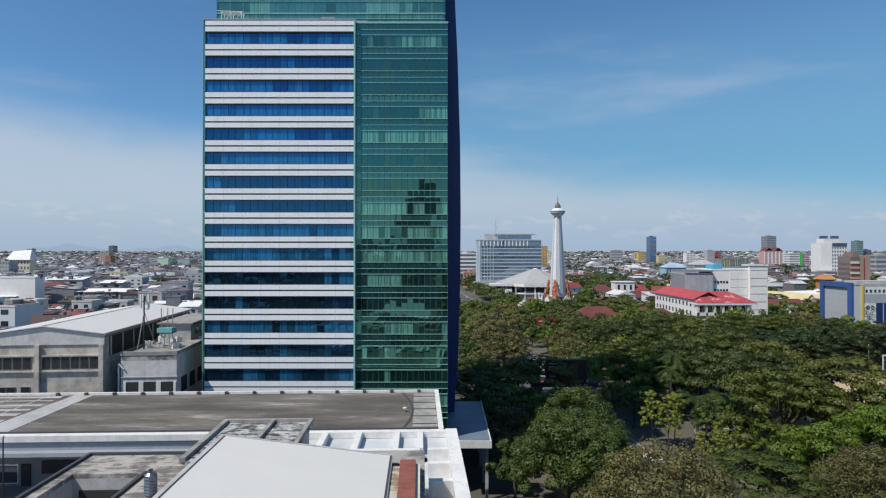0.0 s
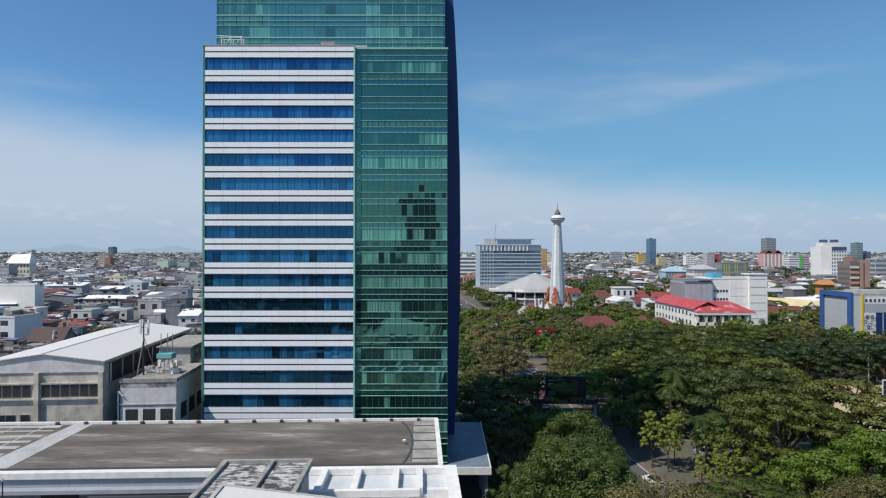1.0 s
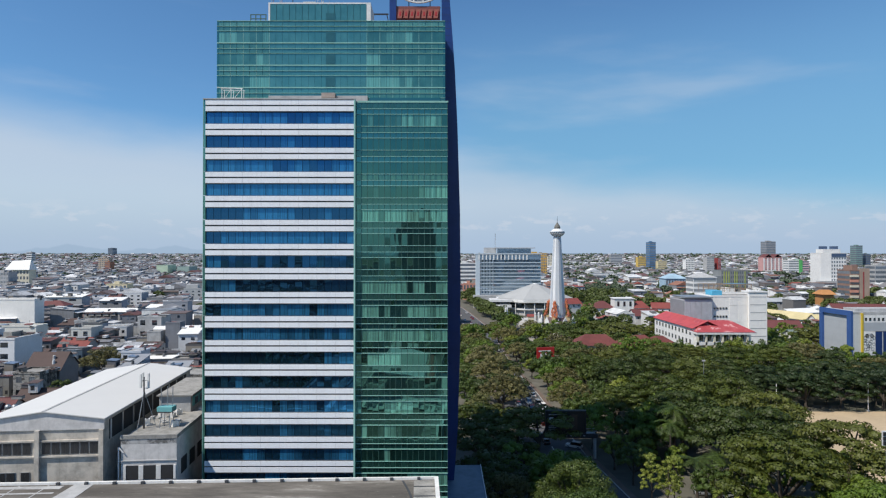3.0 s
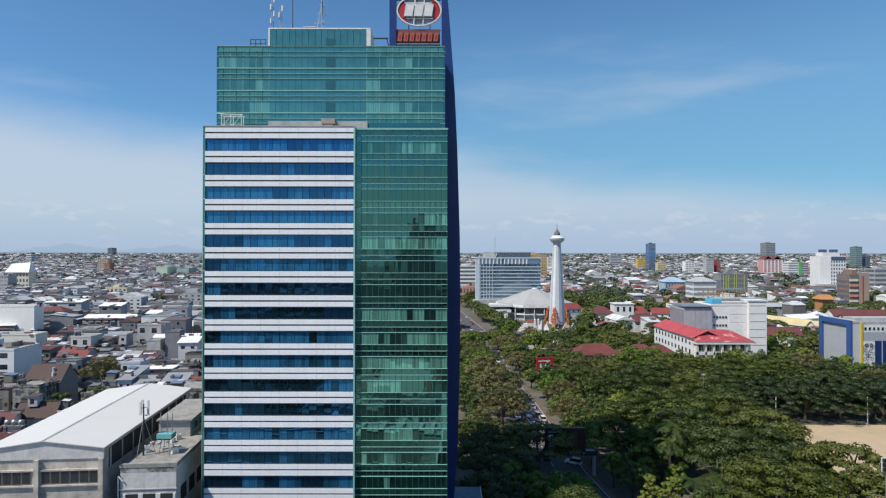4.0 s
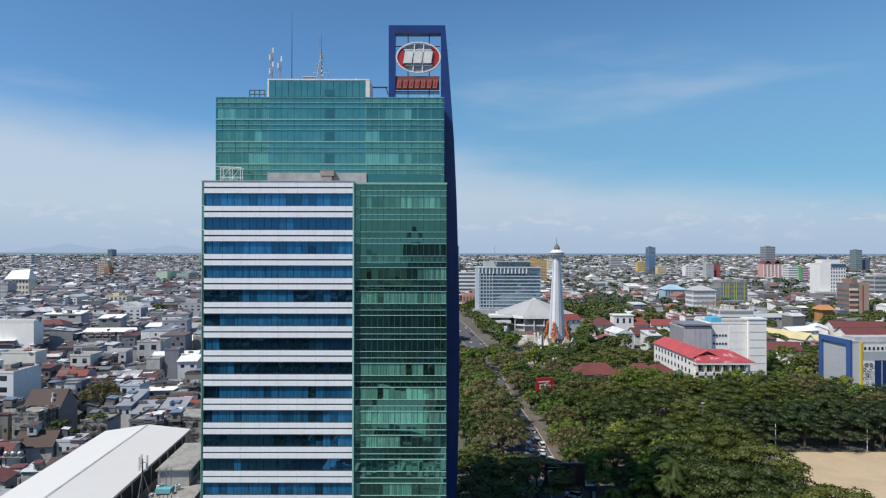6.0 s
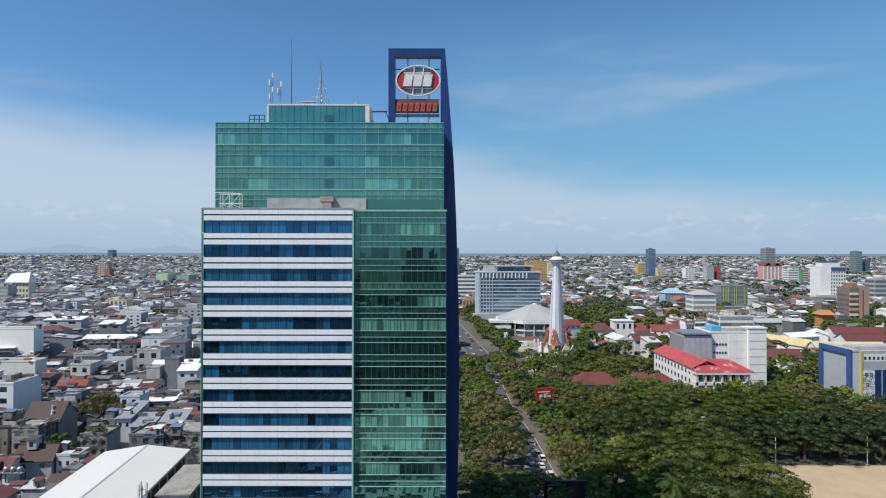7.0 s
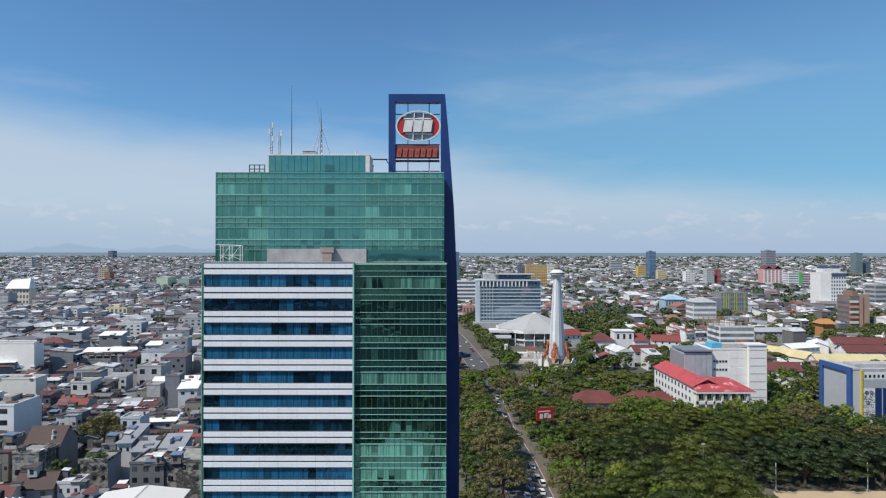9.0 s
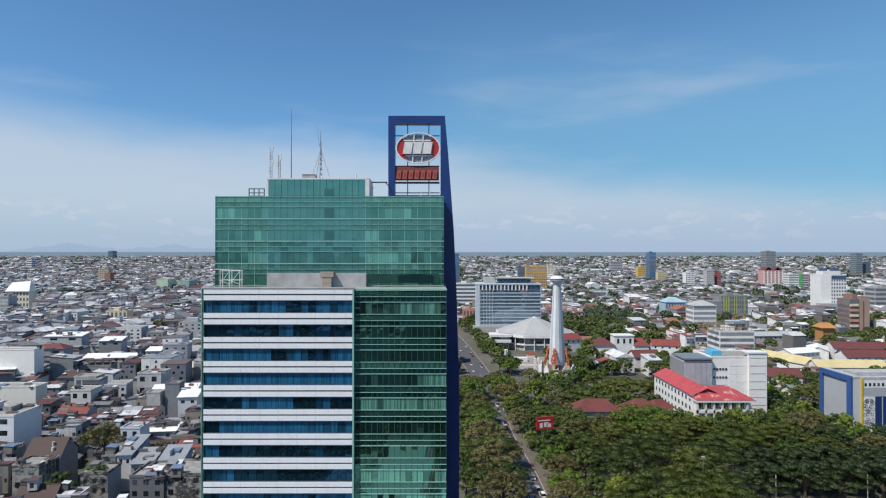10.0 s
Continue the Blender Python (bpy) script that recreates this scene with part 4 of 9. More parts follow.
    for i in range(14):
        x = -56 + i * 4.1
        sc.box(x, 90.6, zt - 0.34, x + 0.45, 90.95, zt + 0.06)
    wpart("scupper", sc, GROOVE, b)
    wpart("edge_upstand", Shape().box(-85, 71.6, zt - 0.35, -0.1, 71.95, zt - 0.10), GROOVE, b)
    # shaded wall under the deep canopy
    for x in (-84, -77, -70, -60.5, -55.8):
        window_unit(b, x, 76.94, 7.2, 3.4, 2.4, 2)
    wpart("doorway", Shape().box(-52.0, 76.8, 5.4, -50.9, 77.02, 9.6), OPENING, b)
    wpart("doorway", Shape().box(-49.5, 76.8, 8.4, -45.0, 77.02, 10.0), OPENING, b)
    wpart("ledge", Shape().box(-85, 66.0, 6.6, -36, 70.5, 7.0), WHITE_PAINT, b)
    # floor takes the same colour, canopy shade included
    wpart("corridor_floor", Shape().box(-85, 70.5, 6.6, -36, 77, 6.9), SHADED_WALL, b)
    wpart("corridor_wall", Shape().box(-85, 66.3, GZ, -36.0, 66.6, 6.6), LIGHT_CONCRETE, b)
    # shallow white cells framed by beams, along the end and down the side
    for x in (-18.0, -13.3, -9.4, -5.0, -2.3):
        wpart("cell_beam", Shape().box(x - 0.35, 64.6, 14.2, x + 0.35, 70.6, 15.0), WHITE_PAINT, b, "white concrete cross beam")
    wpart("cell_beam", Shape().box(-24, 64.0, 14.0, -2.3, 64.6, 15.0), WHITE_PAINT, b, "white concrete cross beam")
    for y in (46.2, 50.6, 55.2, 59.8, 64.0):
        wpart("cell_beam", Shape().box(-1.5, y, 13.4, 0.7, y + 0.7, 15.0), WHITE_PAINT, b, "white concrete cross beam")
    wpart("cell_floor", Shape().box(-24, 64.6, 13.9, 0.7, 70.9, 14.2).box(-2.0, 20, 13.1, 0.7, 64.6, 13.5), PALE_CELL, b, "pale grey floor of the roof cells")
    wpart("outer_parapet", Shape().box(0.7, 20, GZ, 2.0, 70.6, 15.3), WHITE_PAINT, b, "broad white outer parapet")
    wpart("side_wall", Shape().box(-24, 14, GZ, -2.0, 64.0, 13.6), LIGHT_CONCRETE, b)
    wpart("terrace", Shape().box(-10.4, 52.2, 13.6, -1.9, 55.6, 17.7).box(-2.6, 20, 13.6, -1.9, 52.2, 17.7), blotched("stained ledge", (0.34, 0.32, 0.29), (0.16, 0.145, 0.13)), b, "stained concrete ledge")
    # sloping white sheet roof
    hi, lo, xa, xb, ya, yb = 20.4, 18.5, -18.95, -4.65, 12.0, 51.8
    wpart("sheet_roof", Shape().solid([(xa, ya, hi - 0.2), (xb, ya, lo - 0.2), (xb, yb, lo - 0.2), (xa, yb, hi - 0.2)], [(xa, ya, hi), (xb, ya, lo), (xb, yb, lo), (xa, yb, hi)]), SHEET, b, "smooth white sheet roof, sloping")
    tr = Shape().solid([(xa - 0.4, ya, hi - 0.5), (xa, ya, hi - 0.5), (xa, yb + 0.3, hi - 0.5), (xa - 0.4, yb + 0.3, hi - 0.5)], [(xa - 0.4, ya, hi + 0.02), (xa, ya, hi + 0.05), (xa, yb + 0.3, hi + 0.05), (xa - 0.4, yb + 0.3, hi + 0.02)])
    tr.solid([(xa, yb, hi - 0.3), (xb, yb, lo - 0.3), (xb, yb + 0.3, lo - 0.3), (xa, yb + 0.3, hi - 0.3)], [(xa, yb, hi + 0.05), (xb, yb, lo + 0.05), (xb, yb + 0.3, lo + 0.05), (xa, yb + 0.3, hi + 0.05)])
    wpart("roof_trim", tr, LIGHT_CONCRETE, b)
    wpart("roof_joint", Shape().box(xa + 0.02, ya, hi - 0.1, xa + 0.09, yb - 0.1, hi + 0.03), GROOVE, b)
    wpart("roof_joint", Shape().box(xb - 0.22, ya, lo - 0.1, xb - 0.06, yb - 0.1, lo + 0.06), GROOVE, b)
    wpart("loft_wall", Shape().box(xa + 0.3, ya, 13.6, xb - 0.3, yb - 0.3, lo - 0.3), LIGHT_CONCRETE, b)
    wpart("gutter_deck", Shape().box(xb, 14, 17.4, -3.95, 49.9, 18.3), blotched("stained cream", (0.50, 0.47, 0.40), (0.25, 0.17, 0.12)), b, "stained cream gutter deck")
    wpart("rusty_gutter", Shape().box(-3.95, 14, 17.5, -2.65, 50.6, 18.6), RUST, b, "rust-brown sheet gutter cover")
    wpart("gutter_flange", Shape().box(-2.65, 14, 17.6, -2.3, 50.4, 18.3), CREAM, b)
    # small concrete penthouse slab with raised rims
    wpart("penthouse_wall", Shape().box(-22.4, 52.5, 13.6, -13.9, 63.4, 17.8), LIGHT_CONCRETE, b)
    wpart("penthouse_slab", Shape().box(-22.7, 52.2, 17.8, -13.6, 64.0, 18.1), blotched("mossy slab", (0.50, 0.49, 0.48), (0.06, 0.058, 0.056), 1.1), b, "black-stained concrete slab")
    rim = Shape().box(-22.9, 52.2, 17.9, -22.4, 64.2, 18.45).box(-22.4, 63.8, 17.9, -13.6, 64.2, 18.45).box(-17.9, 52.2, 18.1, -17.5, 63.8, 18.45).box(-14.0, 52.2, 18.1, -13.6, 63.8, 18.45)
    wpart("slab_rim", rim, CONCRETE, b)
    wpart("link_beam", Shape().box(-25.2, 60.5, 15.2, -22.9, 71, 16.0), WHITE_PAINT, b)
    # lower wing with a square light shaft
    st = blotched("stained slab", (0.40, 0.37, 0.33), (0.14, 0.13, 0.12), 0.8)
    sl = Shape().box(-34.0, 54.3, 16.0, -22.4, 59.2, 16.4).box(-34.0, 14, 16.0, -33.0, 54.3, 16.4).box(-26.75, 14, 16.0, -19.6, 54.3, 16.4).box(-33.0, 14, 16.0, -26.75, 42, 16.4)
    wpart("wing_roof", sl, st, b, "stained grey roof slab")
    rm = Shape().box(-34.3, 14, 15.6, -34.0, 59.5, 16.65).box(-34.0, 59.2, 15.6, -22.4, 59.5, 16.65)
    rm.box(-26.75, 42, 16.4, -26.45, 54.3, 16.65)
    wpart("wing_rim", rm, GROOVE, b, "dark wet rim of the slab")
    wpart("shaft_wall", Shape().box(-33.3, 42, 11.4, -33.0, 54.3, 16.0).box(-33.0, 54.3, 11.4, -26.75, 54.6, 16.0).box(-26.75, 42, 11.4, -26.45, 54.3, 16.0).box(-33.0, 42, 11.0, -26.75, 54.3, 11.4), LIGHT_CONCRETE, b, "grey light shaft walls")
    wpart("shaft_opening", Shape().box(-32.4, 54.2, 11.6, -26.9, 54.29, 15.0), OPENING, b)
    wpart("wing_wall", Shape().box(-34.0, 14, GZ, -33.6, 59.2, 16.0).box(-34.0, 58.8, GZ, -22.4, 59.2, 16.0), LIGHT_CONCRETE, b)
    for y, x0 in ((51.6, -30.6), (50.6, -31.6)):
        loose.append(single("shaft_pipe", Shape().rod((x0, y, 13.6), (-27.0, y, 13.6), 0.11), WHITE_PAINT, "white pipe across the light shaft", "pipe", "shaft pipes"))
    tk = thing("water_tank", "ribbed stainless steel water tank on a roof slab", "water tank", -24.0, 49.3, 16.4)
    prof = [(0.30, 0.0), (0.45, 0.1)]
    for i in range(6):
        prof += [(0.52, 0.2 + i * 0.25), (0.47, 0.30 + i * 0.25)]
    prof += [(0.50, 1.7), (0.30, 1.9), (0.12, 1.95), (0.12, 2.05)]
    part("body", Shape().lathe(0, 0, prof, 18), plain("stainless", (0.30, 0.31, 0.34), 0.3, 0.9), tk)
    part("lid", Shape().lathe(0, 0, [(0.18, 2.05), (0.18, 2.12)], 14), DARK_STEEL, tk)
    part("pipe", Shape().rod((0.5, 0.0, 0.0), (0.5, 0.0, 1.8), 0.03), STEEL, tk)
    loose.append(tk)
    p = thing("flag_pole", "thin dark pole rising past the roof", "pole", -43.5, 61, GZ)
    part("shaft", Shape().rod((0, 0, 0), (0, 0, 22.6), 0.12, 0.06), DARK_STEEL, p)
    part("finial", Shape().lathe(0, 0, [(0.05, 22.6), (0.14, 22.75), (0.05, 22.9)], 10), STEEL, p)
    loose.append(p)
    for x, y, z in ((-24.8, 71.75, zt - 0.12), (-3.8, 80, zt - 0.35), (-57, 72.2, zt - 0.35)):
        f = thing("floodlight", "small white floodlight on a bent arm", "floodlight", x, y, z, 20, "roof floodlights")
        part("arm", Shape().rod((0, 0, 0), (-0.4, 0, 0.5), 0.05, n=6), WHITE_PAINT, f)
        part("head", Shape().box(-0.75, -0.2, 0.42, -0.35, 0.2, 0.62), WHITE_PAINT, f)
        loose.append(f)
    # the whole block stands a little askew to the street grid
    skew = Matrix.Translation((0, 60, 0)) @ Matrix.Rotation(radians(2.2), 4, "Z") @ Matrix.Translation((0, -60, 0))
    for ob in [b] + loose:
        ob.matrix_basis = skew @ ob.matrix_basis


build_near_building()


# ---------------------------------------------------------------- warehouse and annex
def build_warehouse():
    ang = 5.0
    w = thing("warehouse", "long grey concrete warehouse with a white low-pitched sheet roof", "warehouse", -52.7, 93.5, 0, ang)
    W, Ln, eave, rise = 18.3, 41.0, 23.3, 1.25
    part("wall", Shape().box(-W + 0.3, 0.3, GZ, -0.3, Ln - 0.3, eave - 0.5), PALE_CONCRETE, w, "weathered grey concrete wall")
    gab = Shape().solid([(-W + 0.2, 0.1, eave - 1.6), (-0.2, 0.1, eave - 1.6), (-0.2, 0.1, eave - 0.1), (-W / 2, 0.1, eave + rise - 0.1), (-W + 0.2, 0.1, eave - 0.1)],
                        [(-W + 0.2, 0.35, eave - 1.6), (-0.2, 0.35, eave - 1.6), (-0.2, 0.35, eave - 0.1), (-W / 2, 0.35, eave + rise - 0.1), (-W + 0.2, 0.35, eave - 0.1)])
    part("gable_panel", gab, PALE_PLASTER, w, "grey sheet gable panel")
    part("roof_slope", Shape().solid([(-W, -0.2, eave), (-W / 2, -0.2, eave + rise), (-W / 2, Ln, eave + rise), (-W, Ln, eave)], [(-W, -0.2, eave + 0.15), (-W / 2, -0.2, eave + rise + 0.15), (-W / 2, Ln, eave + rise + 0.15), (-W, Ln, eave + 0.15)]), SHEET, w, "white sheet roof slope")
    part("roof_slope", Shape().solid([(-W / 2, -0.2, eave + rise), (0, -0.2, eave), (0, Ln, eave), (-W / 2, Ln, eave + rise)], [(-W / 2, -0.2, eave + rise + 0.15), (0, -0.2, eave + 0.15), (0, Ln, eave + 0.15), (-W / 2, Ln, eave + rise + 0.15)]), SHEET, w, "white sheet roof slope")
    part("ridge_cap", Shape().box(-W / 2 - 0.2, -0.2, eave + rise + 0.13, -W / 2 + 0.2, Ln, eave + rise + 0.2), LIGHT_CONCRETE, w)
    part("eave_trim", Shape().box(-0.05, -0.2, eave - 0.25, 0.1, Ln, eave + 0.12), STEEL, w)
    for x in (-10.4, -0.9):
        part("pilaster", Shape().box(x, -0.25, GZ, x + 0.7, 0.3, eave - 1.6), PALE_CONCRETE, w)
    part("ledge", Shape().box(-W + 0.3, -0.05, 19.9, -0.3, 0.3, 20.15), PALE_CONCRETE, w)
    part("ledge", Shape().box(-W + 0.3, -0.05, 17.5, -0.3, 0.3, 17.75), PALE_CONCRETE, w)
    for row, z in enumerate((17.95, 13.4)):
        for i in range(12 if row == 0 else 7):
            x = -18.0 + i * 1.42 if row == 0 else -17.5 + i * 1.42 + (0.7 if i > 2 else 0)
            if -10.6 < x + 0.6 < -9.6:
                continue
            if row == 1 and x > -11:
                continue
            win = part("window", Shape().box(x - 0.05, 0.2, z - 0.05, x + 1.28, 0.32, z + 1.85), STEEL, w)
            part("pane", Shape().box(x + 0.02, 0.16, z, x + 0.60, 0.22, z + 1.8), OLD_GLASS, win)
            part("pane", Shape().box(x + 0.64, 0.16, z, x + 1.21, 0.22, z + 1.8), OLD_GLASS, win)
    # solid panel whose colour gives the darkness below the eave
    side = part("side_glazing", Shape().box(-0.32, 2.0, 19.6, -0.22, Ln - 3, 22.7), OPENING, w, "near-black panel for the dark side under the eave")
    for i in range(9):
        part("post", Shape().box(-0.26, 2.2 + i * 4.2, 19.6, -0.12, 2.55 + i * 4.2, 22.7), STEEL if i % 3 else PALE_PLASTER, side)
    # lower annex with a cluttered roof
    a = thing("annex_block", "pale grey flat-roofed annex with dark window bays", "annex", -50.95, 94.8, 0, 4.5)
    part("wall", Shape().box(0, 0, GZ, 8.55, 38, 19.7), PALE_PLASTER, a, "patched grey plaster wall")
    part("roof_slab", Shape().box(0.3, 0.3, 19.7, 8.25, 38, 19.85), CONCRETE, a)
    part("rim", Shape().box(-0.1, -0.1, 19.7, 8.65, 0.3, 20.3).box(8.25, 0.3, 19.7, 8.65, 38, 20.3), CONCRETE, a, "stained parapet rim")
    for i in range(3):
        x = 0.8 + i * 2.67
        bay = part("window", Shape().box(x - 0.35, -0.12, 13.3, x, 0.02, 15.5), WHITE_PAINT, a)
        part("jamb", Shape().box(x + 1.95, -0.12, 13.3, x + 2.3, 0.02, 15.5), WHITE_PAINT, bay)
        part("pane", Shape().box(x, -0.06, 13.3, x + 1.95, 0.0, 15.5), OPENING, bay)
    for i in range(5):
        part("side_window", Shape().box(8.53, 2 + i * 4, 13.3, 8.61, 4.6 + i * 4, 15.8), OPENING, a)
    part("ledge", Shape().box(-0.15, -0.15, 16.2, 8.7, 0.0, 16.35), LIGHT_CONCRETE, a)
    part("stain_band", Shape().box(0.0, -0.012, 18.9, 8.55, 0.0, 19.7), blotched("sooty plaster", (0.42, 0.41, 0.40), (0.13, 0.125, 0.12), 0.9), a, "soot-stained strip under the rim")
    part("down_pipe", Shape().rod((-0.25, -0.2, 4), (-0.25, -0.2, 18.5), 0.12, n=8).rod((-0.25, -0.2, 18.5), (0.5, -0.2, 17.6), 0.12, n=8), WHITE_PAINT, a)
    # roof shed
    s = thing("roof_shed", "grey block shed on the annex roof with a teal strip", "shed", -49.0, 110.5, 19.85, 5)
    part("wall", Shape().box(-3.2, 0, 0, 2.4, 15, 3.0), LIGHT_CONCRETE, s)
    part("roof_slab", Shape().box(-3.5, -0.5, 3.0, 2.9, 15.4, 3.25), CONCRETE, s)
    part("teal_band", Shape().box(2.4, 1, 0.8, 2.55, 14, 2.6), plain("teal paint", (0.10, 0.36, 0.36), 0.6), s)
    for i in range(4):
        part("window", Shape().box(2.5, 2 + i * 3, 1.0, 2.62, 3.6 + i * 3, 2.2), DARK_PANE, s)
    single("roof_screen_wall", Shape().box(-48.0, 124.0, 19.85, -43.0, 124.6, 23.2), LIGHT_CONCRETE, "grey block wall at the end of the annex roof", "wall")
    # mast with panel antennas
    m = thing("cell_mast", "dark steel antenna mast with white panels on the annex roof", "antenna mast", -50.0, 100.2, 19.85)
    part("pole", Shape().rod((0, 0, 0), (0, 0, 8.6), 0.16, 0.11), DARK_STEEL, m)
    for q in (0.4, 2.5, 4.6):
        part("stay", Shape().rod((1.9 * math.cos(q), 1.9 * math.sin(q), 0), (0, 0, 6.4), 0.05, n=6), STEEL, m)
    for i, q in enumerate((0.2, 2.3, 4.4)):
        cq, sq = math.cos(q), math.sin(q)
        part("bracket", Shape().rod((0, 0, 8.0), (0.7 * cq, 0.7 * sq, 8.0), 0.05, n=6), DARK_STEEL, m)
        part("panel_antenna", Shape().box(0.7 * cq - 0.14, 0.7 * sq - 0.12, 6.9, 0.7 * cq + 0.14, 0.7 * sq + 0.12, 9.2), WHITE_PAINT, m, "white panel antenna")
    part("dish", Shape().lathe(0.5, 0.1, [(0.08, 6.6), (0.4, 6.75), (0.42, 6.8)], 14), WHITE_PAINT, m)
    # steel tank stand with a teal tank
    st = thing("tank_stand", "steel legged stand with a teal tank on the roof", "tank stand", -46.6, 101.2, 19.85)
    for x in (-0.9, 0.9):
        for y in (-0.9, 0.9):
            part("leg", Shape().rod((x, y, 0), (x * 0.65, y * 0.65, 2.6), 0.07, n=6), STEEL, st)
    part("platform", Shape().box(-1.1, -1.1, 2.6, 1.1, 1.1, 2.75), DARK_STEEL, st)
    part("tank", Shape().box(-1.3, -0.9, 2.75, 1.2, 0.9, 3.5), plain("teal tank", (0.16, 0.42, 0.42), 0.6), st, "teal painted tank")
    for x in (-0.9, 0.1, 0.9):
        part("post", Shape().rod((x, 0, 3.5), (x * 1.1, 0, 6.8), 0.07, n=6), STEEL, st)
    rnd = random.Random(4)
    for i in range(26):
        x, y = rnd.uniform(-51.5, -44.6), rnd.uniform(99.5, 122)
        if -52.3 < x < -46.2 and y > 109.5:
            continue
        c = thing("air_conditioner" if i % 2 else "rubble_block", "grey outdoor air conditioner unit on the roof" if i % 2 else "broken concrete block lying on the roof", "air conditioner" if i % 2 else "rubble", x, y, 19.85, rnd.uniform(0, 90), "annex roof clutter")
        h = rnd.uniform(0.25, 0.5) if i % 2 == 0 else rnd.uniform(0.7, 1.2)
        part("casing", Shape().box(-0.5, -0.3, 0, 0.5, 0.3, h), LIGHT_CONCRETE if i % 2 == 0 else WHITE_PAINT, c)
        if i % 2:
            part("grille", Shape().lathe(0, 0, [(0.24, h), (0.24, h + 0.03)], 12), DARK_STEEL, c)


build_warehouse()


# ---------------------------------------------------------------- buildings of the middle distance
def colour(name, rgb, dark=0.75):
    return MATS.get(name) or worn(name, rgb, dark, 0.75, 0.12)


def block(name, label, category, x0, x1, y, h, depth, wall, floors=0, cols=0, ribbon=False, glass=None, group="", z_base=0.0, top=True, side=True, rooms=True):
    """A storeyed block: wall, roof slab with parapet, and its windows on the two sides that can be seen."""
    b = thing(name, label, category, (x0 + x1) / 2, y + depth / 2, GZ, 0, group)
    h -= GZ
    w = x1 - x0
    lx0, lx1, ly0, ly1 = -w / 2, w / 2, -depth / 2, depth / 2
    part("wall", Shape().box(lx0, ly0, z_base, lx1, ly1, h - 0.8), wall, b)
    if top:
        r = Shape().box(lx0 - 0.15, ly0 - 0.15, h - 0.8, lx1 + 0.15, ly0 + 0.3, h).box(lx0 - 0.15, ly1 - 0.3, h - 0.8, lx1 + 0.15, ly1 + 0.15, h)
        r.box(lx0 - 0.15, ly0 + 0.3, h - 0.8, lx0 + 0.3, ly1 - 0.3, h).box(lx1 - 0.3, ly0 + 0.3, h - 0.8, lx1 + 0.15, ly1 - 0.3, h)
        part("parapet", r, wall, b)
        part("roof_slab", Shape().box(lx0 + 0.3, ly0 + 0.3, h - 0.8, lx1 - 0.3, ly1 - 0.3, h - 0.55), CONCRETE, b)
    if top and rooms and w > 12 and floors:
        part("roof_room", Shape().box(lx0 + w * 0.3, -depth * 0.2, h - 0.6, lx0 + w * 0.55, depth * 0.25, h + 2.6), wall, b)
        part("tank_house", Shape().box(lx0 + w * 0.68, -depth * 0.1, h - 0.6, lx0 + w * 0.8, depth * 0.3, h + 1.5), CONCRETE, b)
    # blocks beyond 400 m take the panes with haze in their colour
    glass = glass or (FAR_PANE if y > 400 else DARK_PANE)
    fh = (h - z_base - 1.0) / max(floors, 1)
    left_seen = x0 > 0
    nd = max(2, int(depth / 4))
    for f in range(floors):
        z0 = z_base + 0.4 + f * fh + fh * 0.3
        z1 = z_base + 0.4 + f * fh + fh * 0.85
        if ribbon:
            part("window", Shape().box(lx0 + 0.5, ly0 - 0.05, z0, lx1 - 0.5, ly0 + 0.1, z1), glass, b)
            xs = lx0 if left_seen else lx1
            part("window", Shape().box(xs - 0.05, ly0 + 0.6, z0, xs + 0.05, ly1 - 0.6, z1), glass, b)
            continue
        cw = w / cols
        if y > 640:
            row = Shape()
            for c in range(cols):
                row.box(lx0 + cw * (c + 0.22), ly0 - 0.05, z0, lx0 + cw * (c + 0.77), ly0 + 0.1, z1)
            tagged(part("window_band", row, glass, b), kind="stuff")
            continue
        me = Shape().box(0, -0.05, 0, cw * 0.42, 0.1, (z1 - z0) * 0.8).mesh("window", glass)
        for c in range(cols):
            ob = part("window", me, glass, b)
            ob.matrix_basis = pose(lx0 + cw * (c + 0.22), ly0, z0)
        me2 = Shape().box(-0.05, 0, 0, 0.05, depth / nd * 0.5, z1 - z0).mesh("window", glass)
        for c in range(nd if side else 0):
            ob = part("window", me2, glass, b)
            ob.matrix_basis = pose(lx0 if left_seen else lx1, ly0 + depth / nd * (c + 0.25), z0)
    return b


